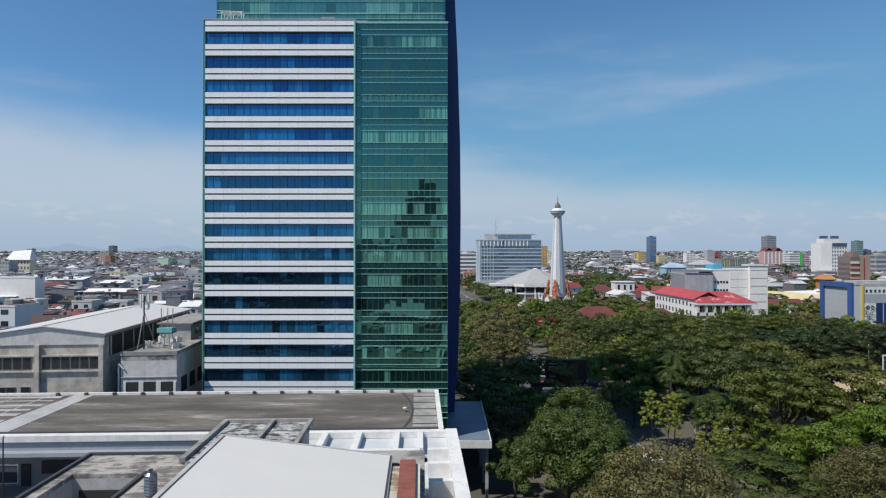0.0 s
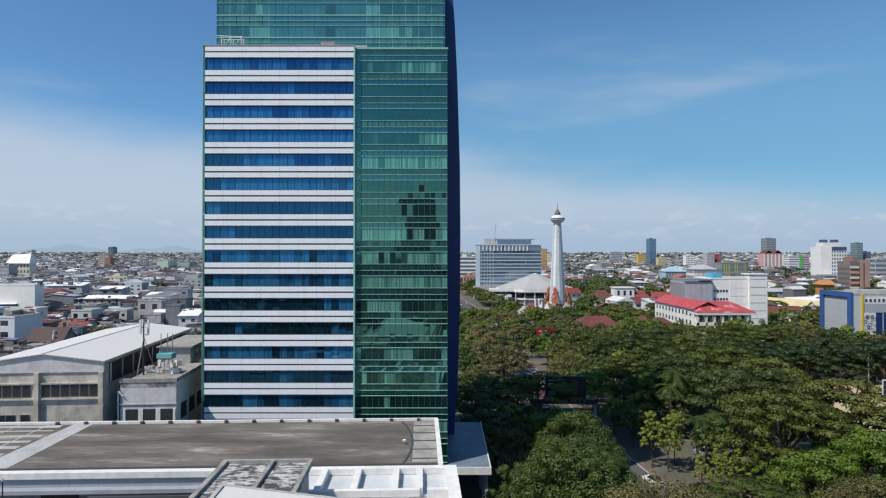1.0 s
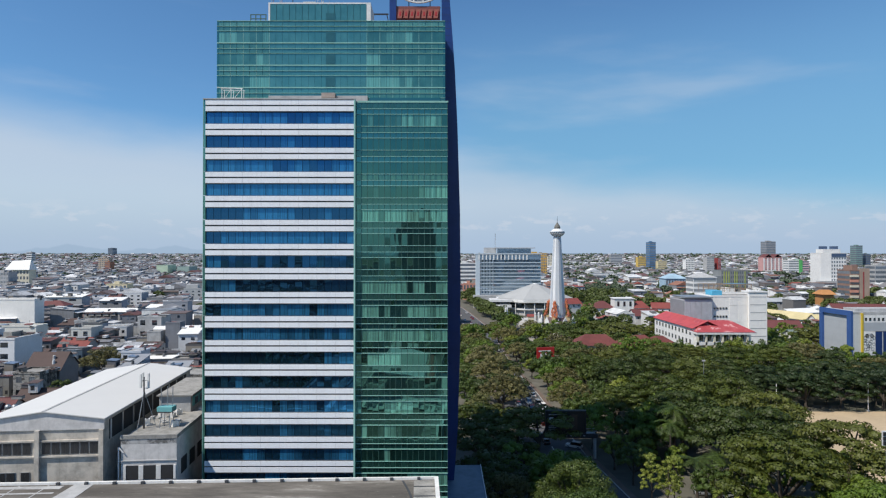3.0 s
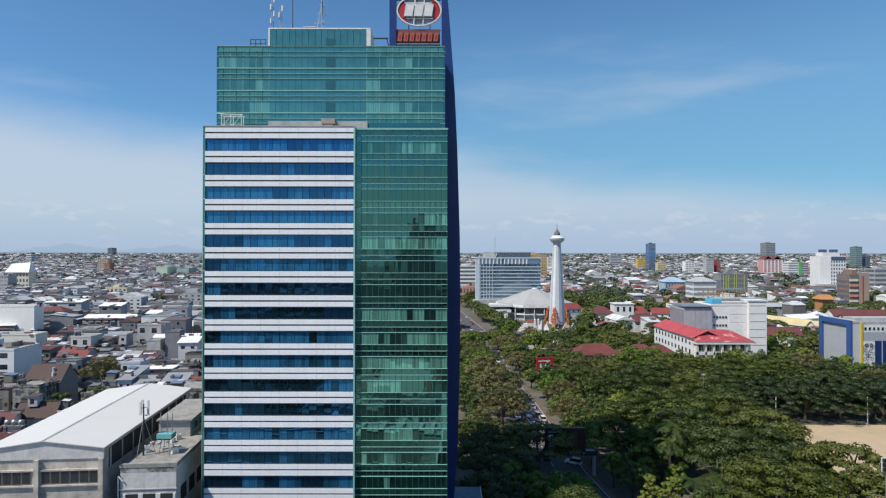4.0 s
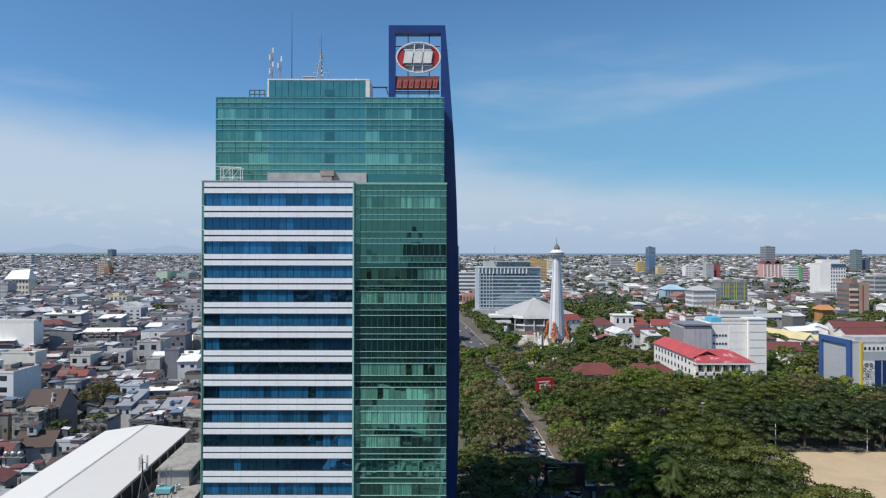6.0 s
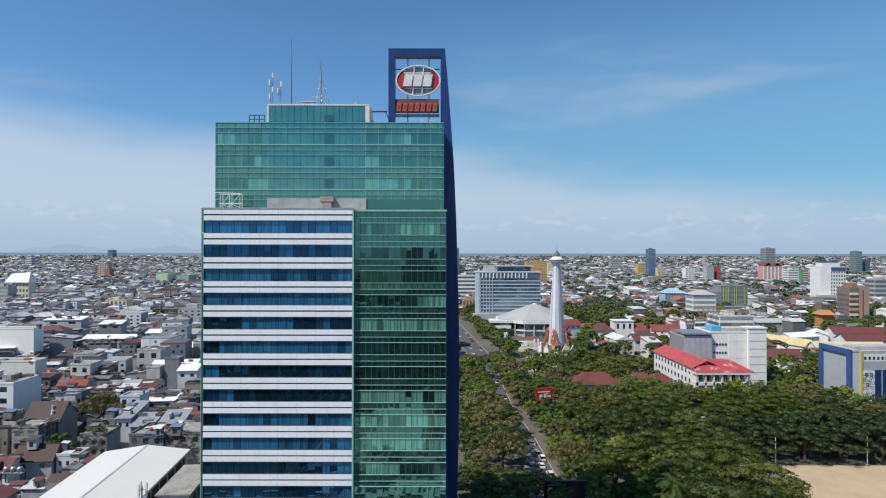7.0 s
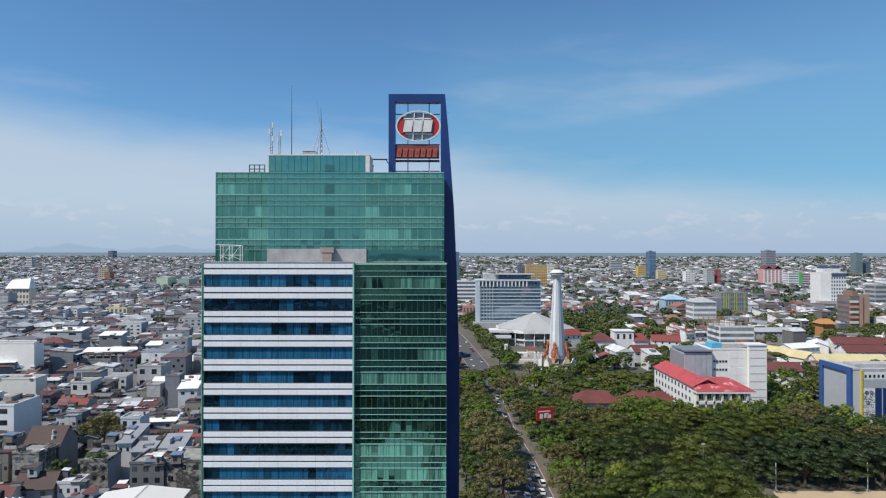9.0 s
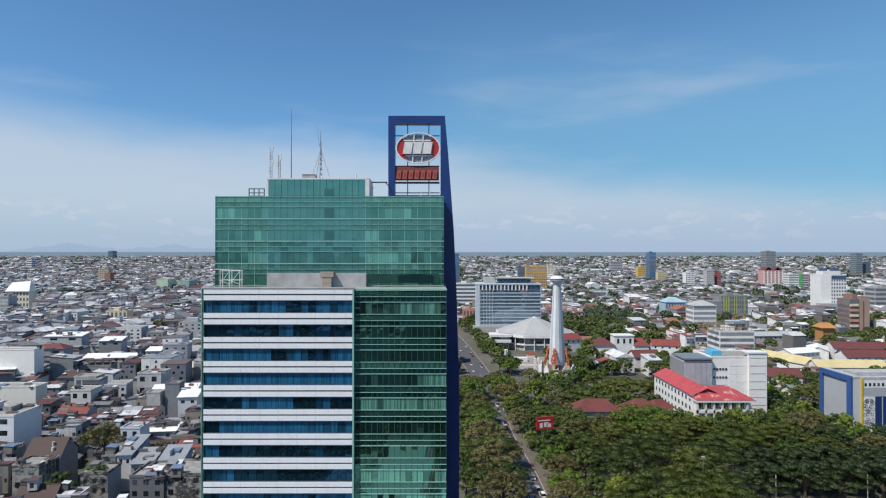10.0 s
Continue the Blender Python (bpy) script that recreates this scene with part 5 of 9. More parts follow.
def build_office():
    """The wide glass office with a finned upper storey behind the hall."""
    x0, x1, y, h = 34.5, 98.5, 600, 49
    w = colour("pale office panel", (0.50, 0.57, 0.62), 0.88)
    glass = coated_glass("office glass", (0.60, 0.72, 0.80), (0.05, 0.085, 0.125), (0.09, 0.145, 0.20), (0.26, 0.34, 0.40), 0.36, 0.3)
    o = thing("office_block", "wide pale blue glass office block with finned top storey", "office block", (x0 + x1) / 2, y + 14, 0)
    wpart("wall", Shape().box(x0, y + 0.3, GZ, x1, y + 28, h - 1), w, o)
    for f in range(10):
        z = 8 + f * 3.5
        wpart("window_band", Shape().box(x0 + 3, y, z + 1.0, x1 - 0.5, y + 0.35, z + 3.1), glass, o)
        wpart("sill_band", Shape().box(x0 + 3, y - 0.35, z, x1 + 0.3, y + 0.35, z + 0.9), w, o)
    wpart("top_glass", Shape().box(x0 + 1, y - 0.1, 43.2, x1 - 1, y + 0.35, 47.4), glass, o)
    for i in range(14):
        x = x0 + 2 + i * (x1 - x0 - 16) / 13
        wpart("fin", Shape().box(x - 0.55, y - 1.1, 42.6, x + 0.55, y + 0.3, 48.2), WHITE_PAINT, o)
    wpart("stair_tower", Shape().box(x0 - 1.0, y - 1.0, GZ, x0 + 3, y + 6, h), w, o)
    for i in range(5):
        x = x0 + 4 + i * 3.0
        wpart("fin", Shape().box(x - 0.25, y - 0.7, 8, x + 0.25, y + 0.2, 43), w, o)
    wpart("roof_edge", Shape().box(x0 - 1.2, y - 1.3, 48.2, x1 + 0.5, y + 28.3, 49.2), w, o)
    wpart("plant_storey", Shape().box(x0 + 22, y + 6, 49.2, x1 - 9, y + 22, 54.2), glass, o, "dark glazed plant storey")
    wpart("plant_roof", Shape().box(x0 + 18, y + 4, 54.2, x1 - 5, y + 24, 55.0), LIGHT_CONCRETE, o)
    wpart("plant_block", Shape().box(x0 + 8, y + 8, 49.2, x0 + 20, y + 20, 55.0), LIGHT_CONCRETE, o)
    wpart("podium", Shape().box(x0 - 4, y - 8, GZ, x1 + 6, y - 1.2, 7.5), LIGHT_CONCRETE, o)
    lattice_mast("radio_mast", "thin red and white radio mast behind the office", 54, 614, 54.95, 70, 0.9, 6)


build_office()


def build_hall():
    """The hall with a low faceted pyramid roof and a flat white wing."""
    cx, cy = 84.0, 546.0
    hl = thing("exhibition_hall", "low round hall with a white faceted pyramid roof", "hall", cx, cy, 0)
    n, R = 8, 36.0
    ring = lambda r, z: [(r * math.cos(2 * math.pi * (k + 0.5) / n), r * 0.85 * math.sin(2 * math.pi * (k + 0.5) / n), z) for k in range(n)]
    part("wall", Shape().solid(ring(R * 0.88, GZ), ring(R * 0.88, 6.4)), LIGHT_CONCRETE, hl)
    # dark glass ring and columns are assumed for the dark zone under the eave
    part("window_band", Shape().solid(ring(R * 0.885, 1.4), ring(R * 0.885, 5.4)), DARK_PANE, hl)
    for k in range(24):
        q = 2 * math.pi * (k + 0.5) / 24
        part("column", Shape().rod((R * 0.92 * math.cos(q), R * 0.78 * math.sin(q), GZ), (R * 0.92 * math.cos(q), R * 0.78 * math.sin(q), 6.4), 0.4, n=8), WHITE_PAINT, hl)
    part("eave_band", Shape().solid(ring(R * 1.03, 6.4), ring(R * 1.03, 8.8)), WHITE_PAINT, hl, "white eave band")
    part("lower_band", Shape().solid(ring(R * 0.95, -0.2), ring(R * 0.95, 0.9)), WHITE_PAINT, hl, "white balcony band")
    rf = colour("hall roof sheet", (0.40, 0.40, 0.39), 0.85)
    a, b = ring(R, 8.8), ring(R * 0.06, 21.0)
    for k in range(n):
        q = (k + 1) % n
        part("roof_facet", Shape().solid([a[k], a[q], b[q], b[k]], [(p[0], p[1], p[2] + 0.3) for p in (a[k], a[q], b[q], b[k])]), rf, hl)
        part("roof_rib", Shape().rod((a[k][0], a[k][1], 9.0), (b[k][0], b[k][1], 21.3), 0.14, n=6), rf, hl)
    part("cap", Shape().lathe(0, 0, [(2.4, 20.8), (2.4, 21.4), (0.3, 22.0)], 8), WHITE_PAINT, hl)
    w = thing("hall_annex", "low white flat-roofed annex of the hall", "annex", 48, 530, 0)
    part("wall", Shape().box(-6, -7, GZ, 10, 7, 2.0), LIGHT_CONCRETE, w)
    part("window_band", Shape().box(-5.4, -7.1, -2.0, 9.4, -6.95, 1.2), DARK_PANE, w)
    part("roof_slab", Shape().box(-7, -9, 2.0, 12, 9, 4.2), WHITE_PAINT, w)
    part("upper_room", Shape().box(-5, -6, 4.2, 11, 7, 6.8), DARK_PANE, w)
    part("roof_slab", Shape().box(-6.5, -7.5, 6.8, 13, 8, 8.8), WHITE_PAINT, w)


build_hall()


def build_monument():
    """The tall tapered white tower with flames of sheet metal at its foot."""
    cx, cy = 75.7, 395.0
    m = thing("monument", "tall tapering white stone monument with orange flames at its foot", "monument", cx, cy, 0)
    wh = colour("white stone", (0.72, 0.73, 0.74), 0.88)
    sh = colour("grey stone", (0.50, 0.53, 0.57), 0.85)
    ang = math.pi / 4 + 0.32
    lv = [(6.3, 7), (4.9, 30), (3.5, 50), (2.8, 61)]
    body = Shape()
    for (ra, za), (rb, zb) in zip(lv, lv[1:]):
        ringa, ringb = [], []
        for k in range(12):
            q = ang + 2 * math.pi * k / 12
            g = 0.86 if k % 3 else 1.0
            ringa.append((ra * 0.9 * g * math.cos(q), ra * 0.9 * g * math.sin(q), za))
            ringb.append((rb * 0.9 * g * math.cos(q), rb * 0.9 * g * math.sin(q), zb))
        body.solid(ringa, ringb)
    part("shaft", body, wh, m, "white fluted shaft")
    for k in range(4):
        q = ang + math.pi * 2 * k / 4 + math.pi / 4
        c, s = math.cos(q), math.sin(q)
        lo, hi = [], []
        for r, w, out in ((5.05, 1.2, lo), (2.25, 0.45, hi)):
            zz = 9 if out is lo else 60
            for rr, ww in ((r, w), (r, -w), (r - 0.7, -w), (r - 0.7, w)):
                out.append((c * rr - s * ww, s * rr + c * ww, zz))
        part("groove_panel", Shape().solid(lo, hi), sh, m, "grey sunk panel")
    part("gallery", Shape().lathe(0, 0, [(3.2, 60.5), (4.9, 62.3), (4.9, 63.6), (4.2, 63.8), (3.0, 65.0), (1.2, 65.6)], 16), wh, m, "flared viewing gallery")
    part("gallery_window", Shape().lathe(0, 0, [(4.95, 62.6), (4.95, 63.2)], 16), DARK_PANE, m)
    part("dome", Shape().lathe(0, 0, [(1.9, 65.4), (2.1, 66.2), (1.7, 67.4), (0.9, 68.6), (0.3, 69.4)], 14), colour("bronze dome", (0.16, 0.15, 0.13)), m, "dark bronze flame dome")
    part("spire", Shape().rod((0, 0, 69), (0, 0, 74), 0.2, 0.05, 8), DARK_STEEL, m)
    part("base", Shape().lathe(0, 0, [(11, GZ), (11, 1.0), (8.5, 1.2), (8.0, 4.2), (6.4, 4.4), (6.0, 7.2)], 16), colour("dark plinth stone", (0.16, 0.11, 0.11)), m, "dark stone plinth")
    rnd = random.Random(7)
    fl = colour("flame orange", (0.60, 0.18, 0.08), 0.7)
    yel = colour("yellow pier", (0.46, 0.36, 0.20))
    for k in range(4):
        q = ang + math.pi * 2 * k / 4
        c, sn = math.cos(q), math.sin(q)
        F = lambda r, u, zz: (r * c - u * sn, r * sn + u * c, zz)
        part("pier", Shape().solid([F(9.4, -1.1, GZ), F(9.4, 1.1, GZ), F(5.5, 1.1, GZ), F(5.5, -1.1, GZ)], [F(8.6, -1.0, 8.2), F(8.6, 1.0, 8.2), F(5.5, 1.0, 8.2), F(5.5, -1.0, 8.2)]), yel, m, "pale yellow pier")
        fs = Shape()
        for j in range(76):
            h = (j + 0.5) / 76
            zz = 7.6 + 10.2 * h
            a = rnd.uniform(-1, 1) * (2.1 * (1 - h) ** 0.7 + 0.25)
            px, py, _ = F(8.0 - 2.3 * h + rnd.uniform(-0.5, 0.7), a, 0)
            fs.rod((px, py, zz - 0.7), (px + rnd.uniform(-0.6, 0.6), py + rnd.uniform(-0.6, 0.6), zz + rnd.uniform(0.6, 1.5)), 0.40, 0.06, 5)
        part("flame", fs, fl, m, "orange sheet-metal flames")
    for k in range(12):
        q = ang + math.pi * 2 * k / 12 + 0.2
        c, sn = math.cos(q), math.sin(q)
        F = lambda r, u, zz: (r * c - u * sn, r * sn + u * c, zz)
        prof = [(-1.7, GZ), (1.7, GZ), (1.7, 4.8 if k % 2 else 6.8), (0.0 if k % 2 else 1.0, 8.2 if k % 3 else 5.8), (-1.7, 5.6)]
        part("wall_panel", Shape().solid([F(12.0, u, zz) for u, zz in prof], [F(11.5, u, zz) for u, zz in prof]), WHITE_PAINT, m, "white pointed wall panel")
    p = thing("plaza", "pale paved forecourt round the monument", "plaza", cx - 4, cy - 16, 0, 0, "", "structure")
    part("paving", Shape().box(-24, -12, GZ - 0.2, 26, 12, GZ + 0.05), colour("plaza paving", (0.33, 0.295, 0.25)), p)
    part("paving", Shape().box(-15, 36, GZ - 0.2, 12, 112, GZ + 0.05), colour("plaza paving", (0.33, 0.295, 0.25)), p)
    for x, y, w, d, h in ((-8, 52, 16, 0.4, 1.6), (-4, 74, 20, 0.4, 1.2), (6, 60, 0.4, 24, 1.6), (-10, 92, 10, 5, 3.2)):
        part("low_wall", Shape().box(x - w / 2, y - d / 2, GZ, x + w / 2, y + d / 2, GZ + h), WHITE_PAINT, p, "low white forecourt wall")
    for x, y in ((-8.5, 30), (-6.0, 31), (-25, 66), (-23.6, 67)):
        pl = thing("gate_pillar", "slim white pillar beside the monument forecourt", "pillar", cx - 4 + x, cy - 16 + y, GZ, 0, "forecourt pillars")
        part("shaft", Shape().solid([(-0.7, -0.7, 0), (0.7, -0.7, 0), (0.7, 0.7, 0), (-0.7, 0.7, 0)], [(-0.5, -0.5, 13), (0.5, -0.5, 13), (0.5, 0.5, 13), (-0.5, 0.5, 13)]), WHITE_PAINT, pl)
        part("cap", Shape().solid([(-0.6, -0.6, 13), (0.6, -0.6, 13), (0.6, 0.6, 13), (-0.6, 0.6, 13)], [(-0.05, -0.05, 14), (0.05, -0.05, 14), (0.05, 0.05, 14), (-0.05, 0.05, 14)]), WHITE_PAINT, pl)
    kk = thing("kiosk", "small red-roofed kiosk on the monument forecourt", "kiosk", 72, 488, GZ)
    part("wall", Shape().box(-3, -2, 0, 3, 2, 3), CREAM, kk)
    part("roof", Shape().gable(-3, -2, 3, 2, 3, 1.6, 0.4, 0.15, "x"), colour("orange red roof", (0.24, 0.055, 0.045)), kk, "red roof")


build_monument()


def patchy_red():
    """Red roof paint worn to pale pink patches."""
    k = Nodes("faded red roof")
    a = k.noise(0.22, k.position(1.0, 1.0, 0.3), 7.0, 0.7)
    c = k.ramp(a, [(0.40, (0.36, 0.055, 0.060)), (0.55, (0.42, 0.075, 0.08)), (0.60, (0.62, 0.33, 0.32)), (0.75, (0.60, 0.36, 0.34))])
    k.bump(k.wave(3.0, k.position(1, 1, 1)), 0.3, 0.04)
    return k.finish(c, 0.55)


def build_red_roofed():
    """L-shaped white school building with a red metal roof, and the white block behind it."""
    b = thing("red_roofed_building", "white three-storey building with a red metal roof", "building", 130, 300, 0)
    z = 15.4
    # long wing runs towards the viewer
    ax, ay, bx, by = 115.5, 326.0, 116.6, 276.0
    d = Vector((bx - ax, by - ay, 0)).normalized()
    n = Vector((-d.y, d.x, 0))
    L = 48.0
    P = lambda u, v, zz: (ax + d.x * u + n.x * v, ay + d.y * u + n.y * v, zz)
    wpart("wing_wall", Shape().solid([P(0, 0, GZ), P(L, 0, GZ), P(L, 13, GZ), P(0, 13, GZ)], [P(0, 0, z - 1), P(L, 0, z - 1), P(L, 13, z - 1), P(0, 13, z - 1)]), WHITE_PAINT, b)
    for v0, v1, s in ((-0.8, 6.5, 1), (13.8, 6.5, -1)):
        q = [P(-0.8, v0, z - 1.2), P(L + 0.5, v0, z - 1.2), P(L + 0.5, v1, z + 2.2), P(-0.8, v1, z + 2.2)]
        if s < 0:
            q.reverse()
        wpart("roof_slope", Shape().solid(q, [(p[0], p[1], p[2] + 0.15) for p in q]), RED_ROOF, b, "red metal roof slope")
    wpart("gable_wall", Shape().solid([P(0, 0, z - 1), P(0.3, 0, z - 1), P(0.3, 13, z - 1), P(0, 13, z - 1)], [P(0, 6.4, z + 2.1), P(0.3, 6.4, z + 2.1), P(0.3, 6.6, z + 2.1), P(0, 6.6, z + 2.1)]), WHITE_PAINT, b)
    for f in range(3):
        for i in range(11):
            u = 2.5 + i * 4.1
            zz = 2.6 + f * 4.1
            wpart("window", Shape().solid([P(u, -0.06, zz), P(u + 1.5, -0.06, zz), P(u + 1.5, 0.05, zz), P(u, 0.05, zz)], [P(u, -0.06, zz + 2), P(u + 1.5, -0.06, zz + 2), P(u + 1.5, 0.05, zz + 2), P(u, 0.05, zz + 2)]), DARK_PANE, b)
    # front block
    x0, x1, y0, y1 = 117.2, 142.5, 274.5, 291.0
    wpart("front_wall", Shape().box(x0, y0 + 2.2, GZ, x1, y1, 12.8), WHITE_PAINT, b)
    wpart("verandah_slab", Shape().box(x0 - 0.8, y0 - 0.5, 12.0, x1 + 1.5, y1, 13.0), WHITE_PAINT, b)
    wpart("verandah_slab", Shape().box(x0 - 0.4, y0, 7.0, x1 + 0.5, y0 + 2.4, 8.4), WHITE_PAINT, b)
    for i in range(7):
        x = x0 + i * 3.8
        wpart("column", Shape().box(x - 0.4, y0, GZ, x + 0.4, y0 + 0.8, 12.0), CREAM, b)
        if i < 6:
            wpart("window", Shape().box(x + 0.7, y0 + 2.1, 8.6, x + 3.2, y0 + 2.25, 11.4), DARK_PANE, b)
    hip = Shape()
    a = [(x0 - 0.9, y0 - 0.6, 13.0), (x1 + 1.2, y0 - 0.6, 13.0), (x1 + 1.2, y1 + 0.6, 13.0), (x0 - 0.9, y1 + 0.6, 13.0)]
    c = [(x0 + 4, y0 + 7, 17.5), (x1 - 7, y0 + 7, 17.5), (x1 - 7, y1 - 6, 17.5), (x0 + 4, y1 - 6, 17.5)]
    hip.solid(a, c)
    wpart("hip_roof", hip, patchy_red(), b, "faded red hipped roof")
    # white block and grey glass wing
    w = block("white_block", "tall plain white block with panelled front", "building", 137.3, 165, 306, 27.7, 20, BRIGHT_WALL, 0, 0)
    for i in range(2):
        for f in range(6):
            part("panel", Shape().box(-4.6 + i * 4.6, -10.12, 6.5 + f * 4.2, -0.3 + i * 4.6, -10.0, 10.3 + f * 4.2), BRIGHT_WALL, w)
    part("right_tower", Shape().box(4.7, -11.6, 0, 13.9, -10.2, 34.3), BRIGHT_WALL, w)
    part("tower_cap", Shape().box(4.3, -12.0, 34.3, 14.2, -4, 34.9), WHITE_PAINT, w)
    for f in range(7):
        part("recess_line", Shape().box(5.3, -11.68, 7.9 + f * 4.0, 13.3, -11.55, 8.25 + f * 4.0), LIGHT_CONCRETE, w)
    for z0 in (12.6, 17, 21.4, 25.6):
        for i in range(5):
            part("window", Shape().box(-12.6 + i * 1.5, -10.2, z0, -11.7 + i * 1.5, -10.0, z0 + 1.0), DARK_PANE, w)
    part("roof_hut", Shape().box(-12.4, -8, 31.9, -7.4, 0, 35.0), plain("light blue paint", (0.10, 0.42, 0.62), 0.6), w, "light blue roof hut")
    g = block("grey_wing", "grey panelled wing beside a white block", "building", 122.9, 137.0, 304, 25.8, 19, colour("light grey panel", (0.42, 0.44, 0.47)), 0, 0)
    part("window", Shape().box(-6.4, -9.6, 15.2, 6.4, -9.4, 17.0), DARK_PANE, g, "low strip of dark windows")
    for i in range(5):
        part("panel", Shape().box(-6.9 + i * 2.8, -9.62, 17.6, -4.25 + i * 2.8, -9.5, 30.2), colour("light grey panel", (0.42, 0.44, 0.47)), g)
    part("side_wall", Shape().box(-7.2, -9.3, 0, -7.05, 9.3, 30.0), colour("charcoal panel", (0.25, 0.26, 0.28)), g, "dark grey side wall")
    part("canopy", Shape().box(-7.6, -10.4, 31.4, 7.0, 6, 32.1), STEEL, g)


build_red_roofed()


def build_blue_building():
    """Hall seen across its near corner: a blue-framed grey side and a pale front with a yellow fin."""
    h, L, D = 21.6, 74.0, 22.5
    blu = colour("royal blue panel", (0.035, 0.095, 0.28))
    gr = colour("silver panel", (0.40, 0.42, 0.44), 0.9)
    b = thing("blue_framed_hall", "grey panelled hall with a royal blue frame", "hall", 195.3, 286, 0, 1.5)
    part("wall", Shape().box(0.4, 0.4, GZ, L, D, h - 1.2), gr, b)
    part("frame", Shape().box(-0.6, -0.5, GZ, 0.4, 2.4, h).box(-0.6, D - 2.4, GZ, 0.4, D, h).box(-0.6, 2.4, h - 2.4, 0.4, D - 2.4, h), blu, b, "royal blue frame")
    for i in range(5):
        part("side_joint", Shape().box(0.34, 2.4, h - 5.4 - i * 3.4, 0.42, D - 2.4, h - 5.3 - i * 3.4), gr, b)
    part("frame_top", Shape().box(0.4, 0.0, h - 1.2, 5.0, D, h - 0.3), LIGHT_CONCRETE, b)
    part("corner_panel", Shape().box(0.4, -0.3, GZ, 4.4, 0.4, h - 1.6), colour("pale panel", (0.55, 0.56, 0.56), 0.9), b)
    part("yellow_fin", Shape().box(4.4, -0.9, GZ, 5.3, 0.4, h - 1.0), plain("yellow paint", (0.62, 0.44, 0.04), 0.5), b, "yellow fin")
    part("edge_band", Shape().box(5.3, -0.4, h - 2.0, L, 0.4, h - 0.5), LIGHT_CONCRETE, b)
    part("top_band", Shape().box(5.3, -0.5, h - 5.4, L, 0.4, h - 2.0), WHITE_PAINT, b)
    part("grey_band", Shape().box(5.3, -0.55, h - 9.6, L, 0.4, h - 5.4), gr, b)
    part("roof_ridge", Shape().box(6.0, 6, h - 1.2, L, 14, h + 0.6), LIGHT_CONCRETE, b)
    for i in range(16):
        part("small_window", Shape().box(6.2 + i * 2.1, -0.6, h - 4.6, 7.2 + i * 2.1, -0.45, h - 3.2), DARK_PANE, b)
    part("screen_back", Shape().box(5.5, -0.7, GZ, 11.2, 0.4, h - 9.7), WHITE_PAINT, b)
    pat = Shape()
    rnd = random.Random(5)
    for i in range(36):
        x, z = 6.1 + rnd.random() * 4.5, GZ + 2 + rnd.random() * 13.6
        for k in range(8):
            q0, q1 = k * math.pi / 4, (k + 1) * math.pi / 4
            pat.rod((x + 0.7 * math.cos(q0), -0.75, z + 0.7 * math.sin(q0)), (x + 0.7 * math.cos(q1), -0.75, z + 0.7 * math.sin(q1)), 0.08, n=4)
    tagged(part("ornament_screen", pat, DARK_STEEL, b, "curled ornament screen"), kind="stuff")
    part("dark_bay", Shape().box(11.4, -0.7, GZ + 2, 34, 0.4, h - 9.8), plain("deep blue panel", (0.015, 0.04, 0.14), 0.3), b)
    for i in range(6):
        part("bay_post", Shape().box(14.5 + i * 3.6, -0.85, GZ + 2, 14.9 + i * 3.6, -0.7, h - 9.8), gr, b)


build_blue_building()


